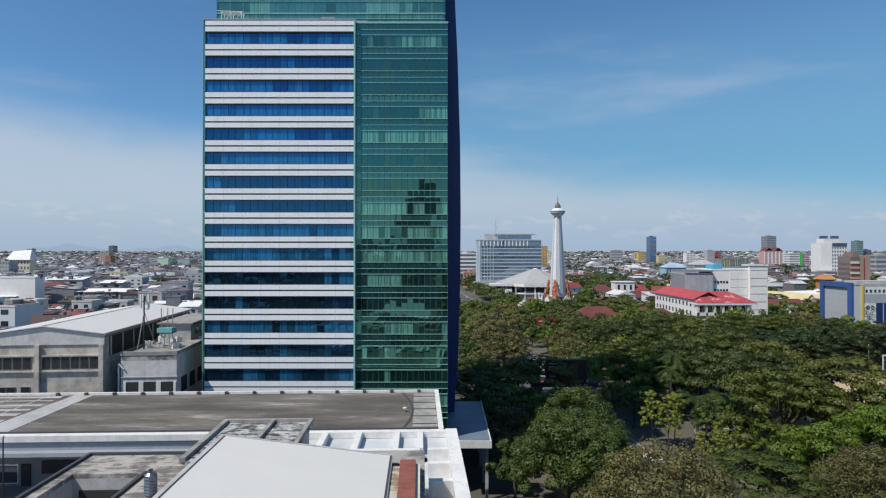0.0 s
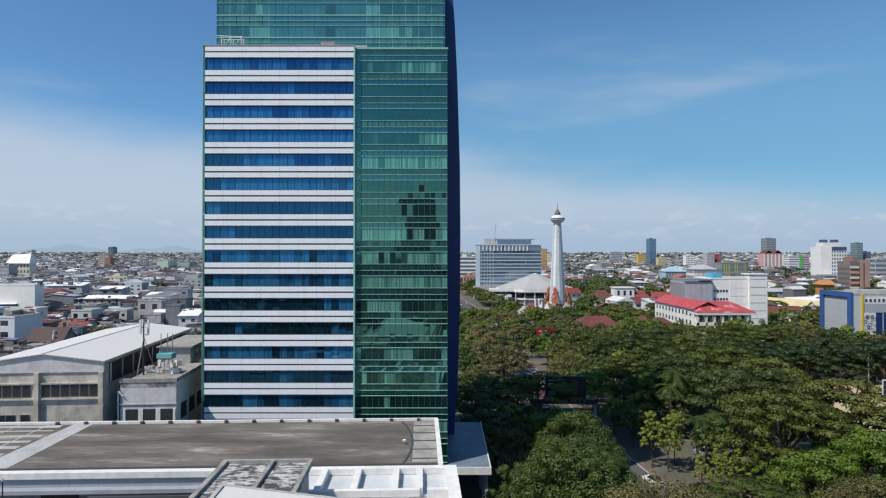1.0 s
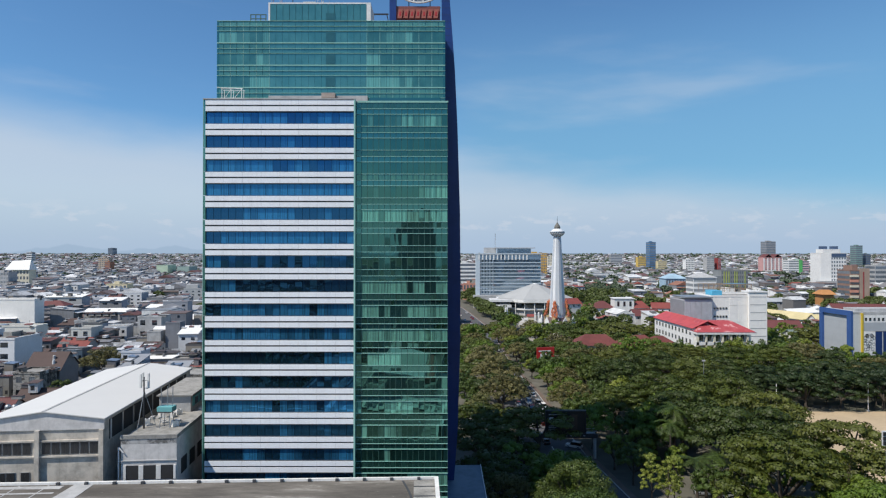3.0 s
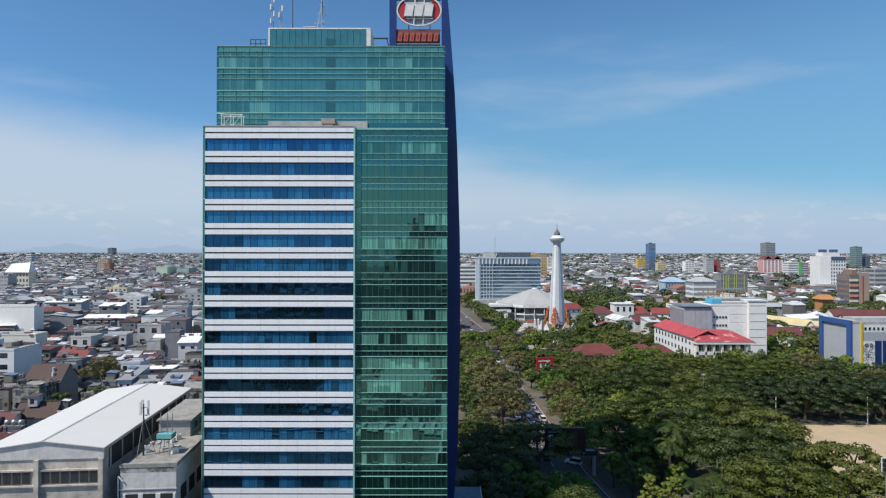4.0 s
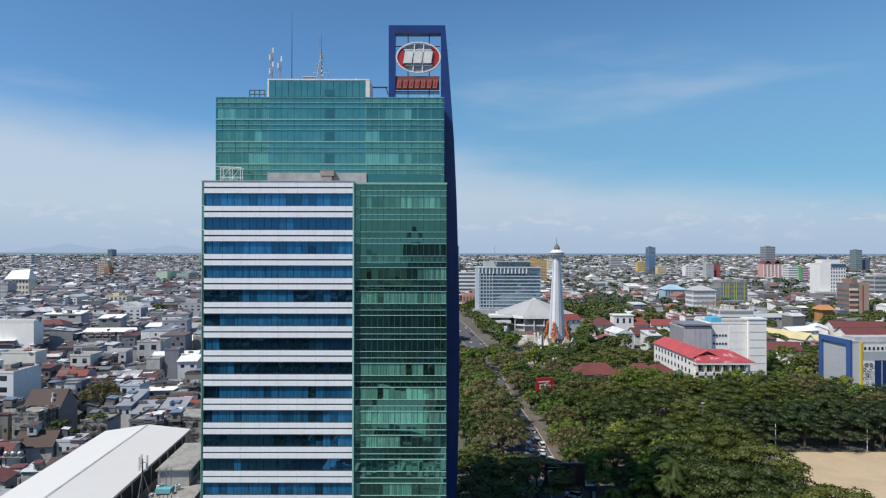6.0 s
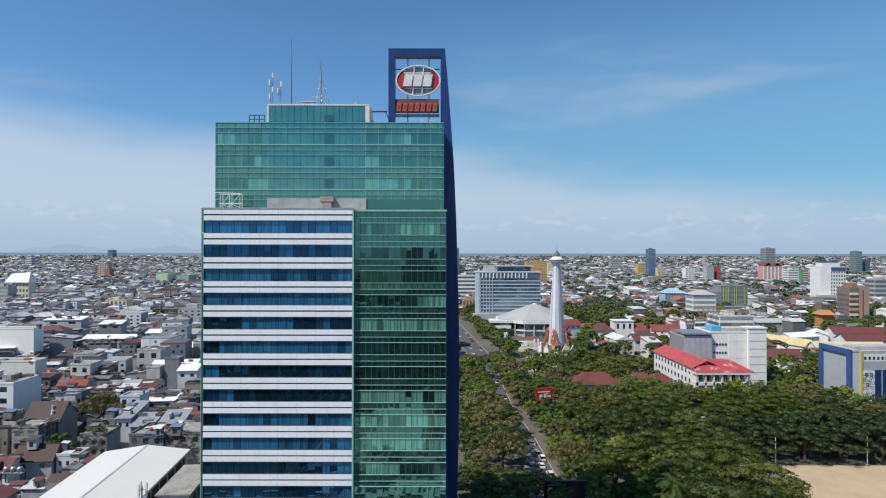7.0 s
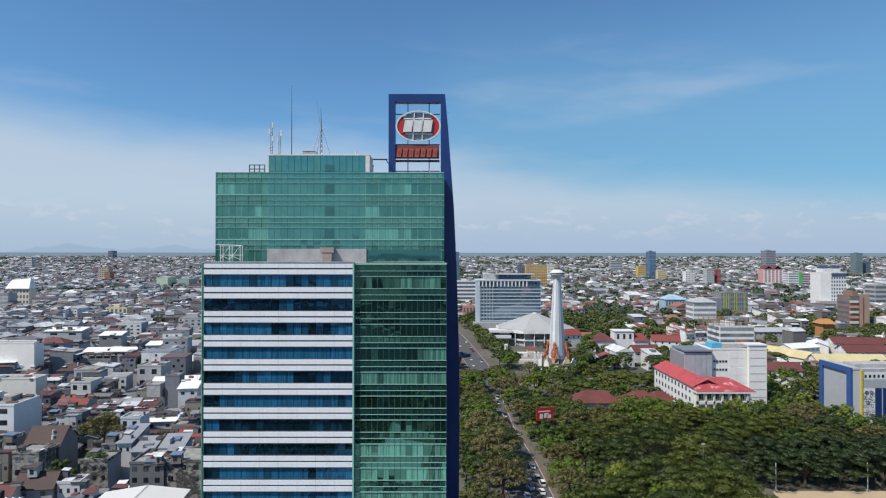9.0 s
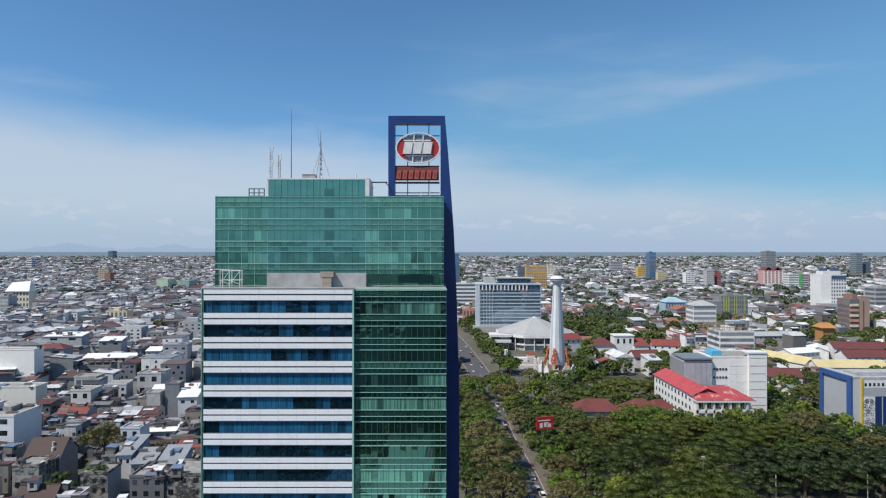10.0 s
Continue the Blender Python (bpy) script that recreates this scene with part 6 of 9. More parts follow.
def gable_houses():
    """Single houses and sheds whose roofs stand out from their neighbours."""
    red, maroon = colour("orange red roof", (0.24, 0.055, 0.045)), colour("maroon roof", (0.15, 0.045, 0.042))
    brown, white = colour("brown roof sheet", (0.075, 0.043, 0.037)), colour("white roof sheet", (0.80, 0.785, 0.75), 0.88)
    moss, grey = colour("grey green roof", (0.20, 0.25, 0.22)), colour("zinc roof", (0.42, 0.43, 0.44))
    rows = [
        ("grey town house with an orange-red tin roof", -172.5, 284, 12.5, 10, 6.0, 3.2, 3, red, LIGHT_CONCRETE),
        ("row house under a long brown tin roof", -116, 240, 19, 9, 3.6, 1.8, 5, brown, LIGHT_CONCRETE),
        ("low house under a brown gabled roof", -130.5, 195, 11, 9, 1.6, 3.6, 8, brown, LIGHT_CONCRETE),
        ("low house under a maroon brown roof", -138, 187, 10, 9, 0.8, 3.2, 6, maroon, BRIGHT_WALL),
        ("small house with a red tin roof", -99, 241, 11, 8, 4.0, 1.6, 4, red, LIGHT_CONCRETE),
        ("shed with a bright zinc roof", -122, 262, 13, 9, 4.0, 1.2, 8, white, LIGHT_CONCRETE),
        ("town house under a bright white roof", -142, 322, 22, 12, 8.5, 1.6, 10, white, BRIGHT_WALL),
        ("workshop with a long white low roof", -128, 372, 26, 14, 8.0, 1.6, 6, white, BRIGHT_WALL),
        ("workshop with a broad white low roof", -226, 412, 33, 13, 9.5, 1.8, 4, white, LIGHT_CONCRETE),
        ("maroon-roofed hall beside white sheds", 320, 452, 36, 16, 3.0, 4.0, -6, maroon, WHITE_PAINT),
        ("maroon-roofed hall behind white sheds", 336, 486, 40, 18, 4.0, 4.2, -10, maroon, WHITE_PAINT),
        ("low hall with a white sheet roof", 278, 468, 28, 14, 3.5, 2.6, 18, white, WHITE_PAINT),
        ("low hall with a pale worn roof", 302, 482, 24, 14, 3.5, 2.6, 60, white, WHITE_PAINT),
        ("white house with a dark red hipped roof", 218, 387, 22, 13, 2.0, 4.0, -8, maroon, WHITE_PAINT),
        ("white house under a grey-green roof", 200, 338, 11, 10, 3.0, 3.2, 8, moss, WHITE_PAINT),
        ("grey-roofed long store", 300, 545, 46, 18, 6.0, 2.6, 4, grey, LIGHT_CONCRETE),
        ("house with a bright red tiled roof", 108, 520, 20, 14, 6, 4.0, 20, red, WHITE_PAINT),
        ("house with a red tiled roof", 186, 500, 22, 13, 4, 4.0, -14, red, WHITE_PAINT),
        ("house with a maroon tiled roof", 152, 452, 20, 13, 3, 4.0, 8, maroon, WHITE_PAINT),
    ]
    for label, x, y, L, W, eave, rise, tn, roof, wall in rows:
        h = thing("gabled_house", label + " among its neighbours", "house", x, y, 0, tn)
        part("wall", Shape().box(-L / 2, -W / 2, GZ, L / 2, W / 2, eave), wall, h)
        part("roof", Shape().gable(-L / 2, -W / 2, L / 2, W / 2, eave, rise, 0.7, 0.15, "x"), roof, h)
        for s in (-L / 2 + 0.15, L / 2 - 0.15):
            part("gable", Shape().solid([(s - 0.1, -W / 2, eave), (s + 0.1, -W / 2, eave), (s + 0.1, W / 2, eave), (s - 0.1, W / 2, eave)], [(s - 0.1, -0.1, eave + rise * 0.97), (s + 0.1, -0.1, eave + rise * 0.97), (s + 0.1, 0.1, eave + rise * 0.97), (s - 0.1, 0.1, eave + rise * 0.97)]), wall, h)
        n = max(2, int(L / 4.5))
        for i in range(n):
            u = -L / 2 + L * (i + 0.5) / n
            part("window", Shape().box(u - 0.7, -W / 2 - 0.06, eave - 2.6, u + 0.7, -W / 2 + 0.05, eave - 1.2), DARK_PANE, h)
        part("ridge_cap", Shape().box(-L / 2 - 0.7, -0.25, eave + rise + 0.08, L / 2 + 0.7, 0.25, eave + rise + 0.22), roof, h)
    # tall narrow houses with blank side walls
    for x0, x1, y, top, d, wall, lab in ((-142.5, -135, 308, 13.8, 6, SHADED_WALL, "tall narrow grey house with blank walls"), (-151, -144, 306, 9.5, 6, LIGHT_CONCRETE, "narrow pale house beside a taller one"), (-168, -155, 330, 14.5, 12, LIGHT_CONCRETE, "grey three-storey house with open loggias"),
                                        (-186, -176, 300, 12.0, 10, colour("pale plaster", (0.58, 0.58, 0.54)), "pale plastered narrow house"), (-116, -107, 296, 12.5, 9, BRIGHT_WALL, "white narrow town house with flat roof"), (-204, -192, 332, 12.0, 9, LIGHT_CONCRETE, "grey flat-roofed town house"), (-104, -94, 262, 9.5, 9, BRIGHT_WALL, "white plastered house above tin roofs"), (-132, -124, 246, 9.0, 8, colour("pale blue white", (0.56, 0.60, 0.66)), "pale blue narrow house above tin roofs")):
        block("narrow_house", lab, "house", x0, x1, y, top, d, wall, 0 if "blank" in lab or "beside" in lab else 3, 2, side=False, rooms=False)


# label, west end, east end, front, top above the street, depth, wall, roof
TOWN_BLOCKS = [
    ("white three-storey flats, side wall shaded in blue-grey", -289, -267, 530, 19.0, 14, "flats white", "flat"),
    ("pale two-tiered house block over low roofs", -236, -220, 545, 22.0, 12, "pale render", "tier"),
    ("grey box house between tin roofs", -262, -248, 530, 14.5, 10, "mid grey render", "flat"),
    ("pale workshop under a white shed roof", -312, -284, 470, 20.0, 12, "pale render", "shed"),
    ("grey sheet-clad store under a white shed roof", -264, -248, 460, 18.0, 12, "mid grey render", "shed"),
    ("grey three-storey house with small windows", -201, -184, 430, 19.2, 11, "cool grey render", "flat"),
    ("pale grey narrow house with a white lean-to roof", -212, -202, 428, 15.5, 9, "pale render", "shed"),
    ("light grey gabled house with a red end roof", -292, -271, 428, 17.0, 11, "cool grey render", "red"),
    ("old grey house under a brown hipped roof", -226, -209, 352, 12.5, 10, "mid grey render", "hip"),
    ("bare concrete house with an open upper frame", -237, -218, 392, 11.5, 10, "mid grey render", "frame"),
    ("dark narrow house with open loggias", -196, -187, 326, 16.0, 9, "dark render", "flat"),
    ("white narrow house with a side painted in shade", -182, -171, 322, 14.6, 10, "flats white", "flat"),
    ("white narrow house with a long side painted in blue shade", -117.5, -112.8, 215, 13.4, 18, "flats white", "shed"),
    ("grey narrow house with a dark loggia", -122.6, -117.9, 215, 12.6, 14, "mid grey render", "flat"),
    ("dark overgrown stained concrete house", -122.5, -113.5, 203, 11.0, 9, "algae concrete", "flat"),
    ("grey house under a silver shed roof", -101, -93, 213, 12.4, 11, "mid grey render", "shed"),
    ("pale grey house with a tin lean-to roof", -110.5, -103.5, 212, 11.4, 12, "cool grey render", "shed"),
    ("low white house with dark windows", -124, -117, 193, 7.4, 6, "flats white", "flat"),
    ("small white house beside tin roofs", -131, -122, 296, 14.6, 9, "flats white", "shed"),
]


def town_blocks():
    """The larger houses of the old quarter, each with its own roof."""
    walls = {"flats white": (0.66, 0.66, 0.66), "pale render": (0.46, 0.46, 0.45), "mid grey render": (0.26, 0.26, 0.26), "cool grey render": (0.32, 0.33, 0.36), "dark render": (0.15, 0.155, 0.16), "algae concrete": (0.2, 0.2, 0.2)}
    blotched("algae concrete", (0.30, 0.285, 0.26), (0.055, 0.052, 0.048))
    white, brown = colour("white roof sheet", (0.80, 0.785, 0.75), 0.88), colour("brown roof sheet", (0.075, 0.043, 0.037))
    zinc = colour("dull zinc roof", (0.30, 0.31, 0.33))
    # blue-grey shade of the sides turned from the sun, as a wall colour
    side_shade = colour("painted side shade", (0.28, 0.32, 0.38))
    for i, (label, x0, x1, y, h, d, wall, kind) in enumerate(TOWN_BLOCKS):
        w, mat = x1 - x0, colour(wall, walls[wall], 0.85)
        b = thing("town_house", label, "house", (x0 + x1) / 2, y + d / 2, GZ, 3 + (i * 5) % 7)
        part("wall", Shape().box(-w / 2, -d / 2, 0, w / 2, d / 2, h - 0.4), mat, b)
        # thin sheet that paints the shade on the right-hand side
        part("side_wall", Shape().box(w / 2, -d / 2 + 0.1, 0, w / 2 + 0.12, d / 2, h - 0.5), side_shade, b, "side wall in painted shade")
        rows, cols = (3, 4) if "flats" in label else (2, 3) if kind in ("flat", "tier") else (1, 2)
        if "loggias" in label:
            rows, cols = 4, 2
        for f in range(rows):
            for c in range(cols):
                u, z = -w / 2 + w * (c + 0.5) / cols, h - 2.6 - f * 3.2
                ww = w / cols * (0.40 if "loggias" in label else 0.19)
                part("window", Shape().box(u - ww, -d / 2 - 0.04, z - 0.7, u + ww, -d / 2 + 0.06, z + 0.7), DARK_PANE, b)
        if kind in ("flat", "tier", "frame"):
            part("parapet", Shape().box(-w / 2 - 0.1, -d / 2 - 0.1, h - 0.4, w / 2 + 0.2, -d / 2 + 0.2, h + 0.5).box(-w / 2 - 0.1, d / 2 - 0.2, h - 0.4, w / 2 + 0.2, d / 2 + 0.1, h + 0.5).box(w / 2 - 0.1, -d / 2 + 0.2, h - 0.4, w / 2 + 0.2, d / 2 - 0.2, h + 0.5), mat, b)
            part("roof_slab", Shape().box(-w / 2, -d / 2 + 0.2, h - 0.4, w / 2 - 0.1, d / 2 - 0.2, h - 0.1), CONCRETE, b)
        if kind == "tier":
            part("upper_storey", Shape().box(-w / 2 + 1, -d / 2 + 4, h - 0.1, w * 0.2, d / 2 - 0.5, h + 3.4), mat, b)
        elif kind == "shed":
            part("roof", Shape().solid([(-w / 2 - 0.5, -d / 2 - 0.6, h - 0.4), (w / 2 + 0.5, -d / 2 - 0.6, h - 0.4), (w / 2 + 0.5, d / 2 + 0.5, h + 1.4), (-w / 2 - 0.5, d / 2 + 0.5, h + 1.4)],
                                      [(-w / 2 - 0.5, -d / 2 - 0.6, h - 0.2), (w / 2 + 0.5, -d / 2 - 0.6, h - 0.2), (w / 2 + 0.5, d / 2 + 0.5, h + 1.6), (-w / 2 - 0.5, d / 2 + 0.5, h + 1.6)]), zinc if y < 250 else white, b, "sheet-metal shed roof")
        elif kind in ("red", "hip"):
            e = 0.7
            part("roof", Shape().solid([(-w / 2 - e, -d / 2 - e, h - 0.4), (w / 2 + e, -d / 2 - e, h - 0.4), (w / 2 + e, d / 2 + e, h - 0.4), (-w / 2 - e, d / 2 + e, h - 0.4)],
                                      [(-w * 0.22, -0.2, h + 3.0), (w * 0.22, -0.2, h + 3.0), (w * 0.22, 0.2, h + 3.0), (-w * 0.22, 0.2, h + 3.0)]), brown if kind == "hip" else colour("maroon roof", (0.15, 0.045, 0.042)), b, "hipped tin roof")
        elif kind == "frame":
            for c in range(5):
                part("column", Shape().box(-w / 2 + c * (w - 0.5) / 4, -d / 2 + 0.2, h - 0.1, -w / 2 + 0.5 + c * (w - 0.5) / 4, -d / 2 + 0.7, h + 2.9), mat, b)
            part("upper_slab", Shape().box(-w / 2 - 0.3, -d / 2, h + 2.9, w / 2 + 0.3, d / 2, h + 3.3), brown, b, "rusty upper deck")


def quarter_clutter():
    """Steel tanks on a stand and a shrub grown on a roof at the near edge of the old quarter."""
    st = thing("tank_stand", "steel stand carrying three round water tanks", "stand", -125.6, 176, GZ)
    part("deck", Shape().box(-3.2, -1.1, 8.0, 3.2, 1.1, 8.2), CONCRETE, st)
    for x in (-2.9, 2.9):
        for y in (-0.9, 0.9):
            part("leg", Shape().box(x - 0.12, y - 0.12, 0, x + 0.12, y + 0.12, 8.0), DARK_STEEL, st)
    for x in (-2.0, 0.0, 2.0):
        tk = thing("water_tank", "polished steel water tank lying on a stand", "water tank", -125.6 + x, 176, GZ + 8.2, 0, "steel tanks")
        part("body", Shape().lathe(0, 0, [(0.5, 0), (0.8, 0.2), (0.85, 0.7), (0.8, 1.2), (0.45, 1.5), (0.2, 1.6)], 14), STEEL, tk, "", True)
        part("lid", Shape().lathe(0, 0, [(0.22, 1.6), (0.22, 1.7)], 12), DARK_STEEL, tk)


def roof_shrub():
    sh = thing("shrub", "bright green shrub grown wild on a flat concrete roof", "shrub", -118.3, 205.5, GZ + 10.9)
    part("foliage", crown_shape(random.Random(5), 3.6, 2.2, 0.0, 40, 2600, 0.14, 0.6, 0.1)[0], LEAF_C, sh)
    part("stem", Shape().rod((0, 0, 0), (0.2, 0.1, 1.2), 0.14, 0.06, 6), BARK, sh)


def scaffold():
    """The unfinished upper frame of the building under construction."""
    s = thing("scaffold", "brown scaffold frame over an unfinished top storey", "scaffold", 226.5, 481, 18.45)
    brown = colour("rusty frame", (0.36, 0.26, 0.18))
    for i in range(9):
        for y in (-9, 0, 9):
            part("upright", Shape().box(-17 + i * 4.25 - 0.15, y - 0.15, 0, -17 + i * 4.25 + 0.15, y + 0.15, 6.2), brown, s)
    for z in (2.9, 5.9):
        for y in (-9, 0, 9):
            part("beam", Shape().box(-17.6, y - 0.2, z, 17.6, y + 0.2, z + 0.35), brown, s)
    part("deck", Shape().box(2, -4, 6.25, 17, 8, 6.5), colour("blue tarp", (0.14, 0.24, 0.32)), s, "faded blue tarpaulin deck")
    for y in (-9, 0):
        for i in range(8):
            part("brace", Shape().rod((-17 + i * 4.25, y, 0.2 if i % 2 else 5.9), (-12.75 + i * 4.25, y, 5.9 if i % 2 else 0.2), 0.09, n=5), brown, s)


def build_far_blocks():
    C = colour
    blocks = [
        ("high_rise", "distant blue glass high-rise", 555, 582, 1633, 80, 30, C("blue high-rise", (0.05, 0.16, 0.32)), 14, True, None),
        ("hotel", "distant yellow apartment block", 559, 593, 1732, 38, 20, C("yellow block", (0.62, 0.42, 0.10)), 8, False, 9),
        ("hotel", "distant cream apartment block", 560, 589, 1573, 29, 18, C("cream block", (0.62, 0.52, 0.30)), 7, False, 8),
        ("apartment_block", "white apartment block far off over the roofs", 533, 560, 1329, 36, 18, WHITE_PAINT, 9, False, 6),
        ("apartment_block", "distant grey apartment block", 570, 594, 1309, 41, 18, LIGHT_CONCRETE, 10, False, 6),
        ("apartment_block", "distant dark red apartment block", 594.5, 609, 1309, 39, 18, C("dark red block", (0.30, 0.05, 0.05)), 10, False, 4),
        ("hotel", "pink and white striped hotel with red gables", 712, 767, 1350, 40, 25, C("pink block", (0.62, 0.34, 0.32)), 9, False, 12),
        ("high_rise", "distant grey brown high-rise", 902, 945, 1697, 83, 30, C("grey high-rise", (0.30, 0.29, 0.29)), 18, True, None),
        ("hospital_block", "white block with green panels", 712, 745, 1251, 35, 20, WHITE_PAINT, 8, True, None),
        ("hospital_block", "bright green clad stair tower block", 745.2, 752, 1250, 36, 20, C("bright green", (0.10, 0.42, 0.12)), 0, True, None),
        ("hospital_block", "white block with pink end wall", 752.2, 766, 1251, 34, 20, C("pale pink", (0.70, 0.45, 0.48)), 8, True, None),
        ("hotel", "large white hotel with rows of small windows", 499, 548, 812, 50, 22, WHITE_PAINT, 11, False, 10),
        ("office_building", "brown banded office building with flat roof", 411, 444, 623, 32, 20, C("brown block", (0.28, 0.17, 0.13)), 7, True, None),
        ("office_building", "white and grey storeyed office building", 573, 612, 812, 33, 20, LIGHT_CONCRETE, 6, True, None),
        ("high_rise", "distant green glass high-rise", 1374, 1416, 2017, 76, 30, C("green high-rise", (0.16, 0.26, 0.24)), 12, True, None),
        ("high_rise", "distant navy glass high-rise", 1416.5, 1452, 2030, 46, 30, C("navy high-rise", (0.06, 0.10, 0.18)), 8, True, None),
        ("shop_house", "low light blue flat-roofed hall", 276, 312, 762, 17, 22, C("light blue block", (0.36, 0.50, 0.60)), 2, False, 8),
        ("apartment_block", "white five-storey block with balconies", 263, 296, 647, 23, 20, WHITE_PAINT, 5, True, None),
        ("office_building", "grey building with green upright stripes", 324, 366, 717, 29, 22, C("green grey block", (0.24, 0.25, 0.25)), 6, False, 12),
        ("office_building", "white three-storey building under construction", 208, 245, 470, 19, 22, WHITE_PAINT, 5, True, None),
        ("shop_house", "low orange fronted shop building", 341, 358, 548, 12, 12, C("orange block", (0.50, 0.23, 0.08)), 0, True, None),
        ("office_building", "white banded office building beyond trees", 19, 49, 879, 35, 22, WHITE_PAINT, 7, True, None),
        ("shop_house", "pink shop building with green roof", 24, 39, 700, 14, 14, C("salmon block", (0.60, 0.28, 0.20)), 2, False, 4),
        ("hotel", "orange yellow hotel with a grid of windows", 174, 222, 1270, 50, 24, C("ochre block", (0.60, 0.36, 0.10)), 9, False, 12),
        ("high_rise", "slim glass tower far away", 23, 33, 1182, 78, 14, C("blue high-rise", (0.05, 0.16, 0.32)), 14, True, None),
        ("office_building", "dark glass office building far off", 150, 165, 1200, 51, 18, C("dark block", (0.10, 0.12, 0.15)), 9, True, None),
        ("high_rise", "distant dark building near the horizon", -2514, -2446, 4500, 88, 60, C("blue grey far block", (0.12, 0.16, 0.22)), 8, True, None),
        ("factory_hall", "pale green industrial hall among houses", -589, -548, 1233, 25, 40, C("pale green block", (0.50, 0.62, 0.46)), 0, True, None),
        ("factory_hall", "low grey green industrial hall", -547, -506, 1235, 22, 40, C("grey green block", (0.30, 0.40, 0.36)), 0, True, None),
        ("hotel", "beige apartment block among low houses", -888, -850, 1544, 38, 20, C("beige block", (0.50, 0.40, 0.30)), 8, False, 6),
        ("hotel", "beige and red apartment block", -846, -822, 1500, 28, 20, C("russet block", (0.42, 0.18, 0.10)), 6, False, 5),
        ("shop_house", "low cream flat-roofed house block", -381, -350, 678, 14.5, 14, C("yellow cream", (0.74, 0.64, 0.42), 0.88), 2, False, 5),
        ("factory_hall", "large white industrial hall among houses", -300, -246, 370, 21, 9, BRIGHT_WALL, 0, True, None),
        ("factory_hall", "low pale grey industrial hall", -262, -203, 308, 12, 9, C("warm pale plaster", (0.72, 0.70, 0.63), 0.88), 0, True, None),
        ("shop_house", "white and pale blue three-storey house", -204, -163, 244, 14.6, 17, C("cool white", (0.72, 0.73, 0.74), 0.88), 4, False, 4),
        ("office_building", "grey flat-roofed school building", -572, -541, 762, 25, 16, LIGHT_CONCRETE, 6, False, 10),
        ("high_rise", "white far office block near the horizon", -1832, -1792, 2637, 54, 25, WHITE_PAINT, 6, True, None),
        ("apartment_block", "far white slab block near the horizon", 1000, 1060, 1900, 30, 20, WHITE_PAINT, 5, True, None),
        ("apartment_block", "far grey slab block near the horizon", 640, 690, 2300, 45, 25, LIGHT_CONCRETE, 8, True, None),
        ("apartment_block", "far pale apartment block near horizon", 330, 360, 1900, 40, 22, CREAM, 9, False, 6),
        ("apartment_block", "far white apartment block near horizon", -300, -270, 1900, 34, 22, WHITE_PAINT, 8, False, 6),
    ]
    for name, label, x0, x1, y, h, d, wall, fl, rib, cols in blocks:
        deep = (y + d) / y
        if x0 > 60 and x0 * deep < x1 - 5:
            x0 *= deep
        elif x1 < -60 and x1 * deep > x0 + 5:
            x1 *= deep
        ob = block(name, label, "building", x0, x1, y, h, d, wall, fl, cols or 1, rib, side=x0 > 0)
        w = x1 - x0
        if "upright stripes" in label:
            for i in (0.6, 1.5, 2.4, 4.6, 5.4, 8.4):
                part("stripe", Shape().box(-w / 2 + 1 + i * w / 10, -d / 2 - 0.5, 12, -w / 2 + 1.8 + i * w / 10, -d / 2, 32.5), colour("lime panel", (0.42, 0.48, 0.08)), ob, "lime green upright stripe")
            part("side_block", Shape().box(-w / 2 - 9, -d / 2 + 1, 0, -w / 2, d / 2, 27), colour("slate panel", (0.22, 0.24, 0.26)), ob)
        elif "large white hotel" in label:
            part("podium", Shape().box(-w / 2 - 6, -d / 2 - 9, 0, w / 2 + 4, -d / 2 - 0.1, 17), LIGHT_CONCRETE, ob, "grey podium")
            part("blank_wall", Shape().box(-w / 2 - 0.1, -d / 2 - 0.7, 17, -w * 0.08, -d / 2 - 0.06, h - GZ - 0.5), BRIGHT_WALL, ob, "plain white end wall")
            part("top_band", Shape().box(-w * 0.06, -d / 2 - 0.5, h - GZ - 5.5, w / 2 - 0.3, -d / 2 - 0.06, h - GZ - 1.2), colour("navy high-rise", (0.06, 0.10, 0.18)), ob, "dark blue top storey")
            for x in (-w * 0.2, w * 0.22):
                part("roof_room", Shape().box(x - 4, -3, h - GZ + 5, x + 4, 3, h - GZ + 9), colour("navy high-rise", (0.06, 0.10, 0.18)), ob)
            part("crown", Shape().box(-w / 2 + 6, -d / 2 + 3, h - GZ, w / 2 - 6, d / 2 - 3, h - GZ + 5), wall, ob)
        elif "pink and white" in label:
            for i in range(6):
                part("white_pier", Shape().box(-w / 2 + i * w / 5 - 1.3, -d / 2 - 0.6, 0, -w / 2 + i * w / 5 + 1.3, -d / 2, h - GZ - 2), WHITE_PAINT, ob, "white pier")
            for x in (-w / 4, w / 4):
                part("gable_roof", Shape().gable(x - 9, -d / 2, x + 9, d / 2, h - GZ, 7, 0.5, 0.3, "y"), colour("maroon roof", (0.15, 0.045, 0.042)), ob, "dark red gabled roof")
        elif "light blue flat" in label:
            part("hip_roof", Shape().solid([(-w / 2 - 1, -d / 2 - 1, h - GZ), (w / 2 + 1, -d / 2 - 1, h - GZ), (w / 2 + 1, d / 2 + 1, h - GZ), (-w / 2 - 1, d / 2 + 1, h - GZ)], [(-w * 0.2, -0.5, h - GZ + 6), (w * 0.05, -0.5, h - GZ + 6), (w * 0.05, 0.5, h - GZ + 6), (-w * 0.2, 0.5, h - GZ + 6)]), wall, ob, "light blue hipped roof")
        elif "five-storey" in label:
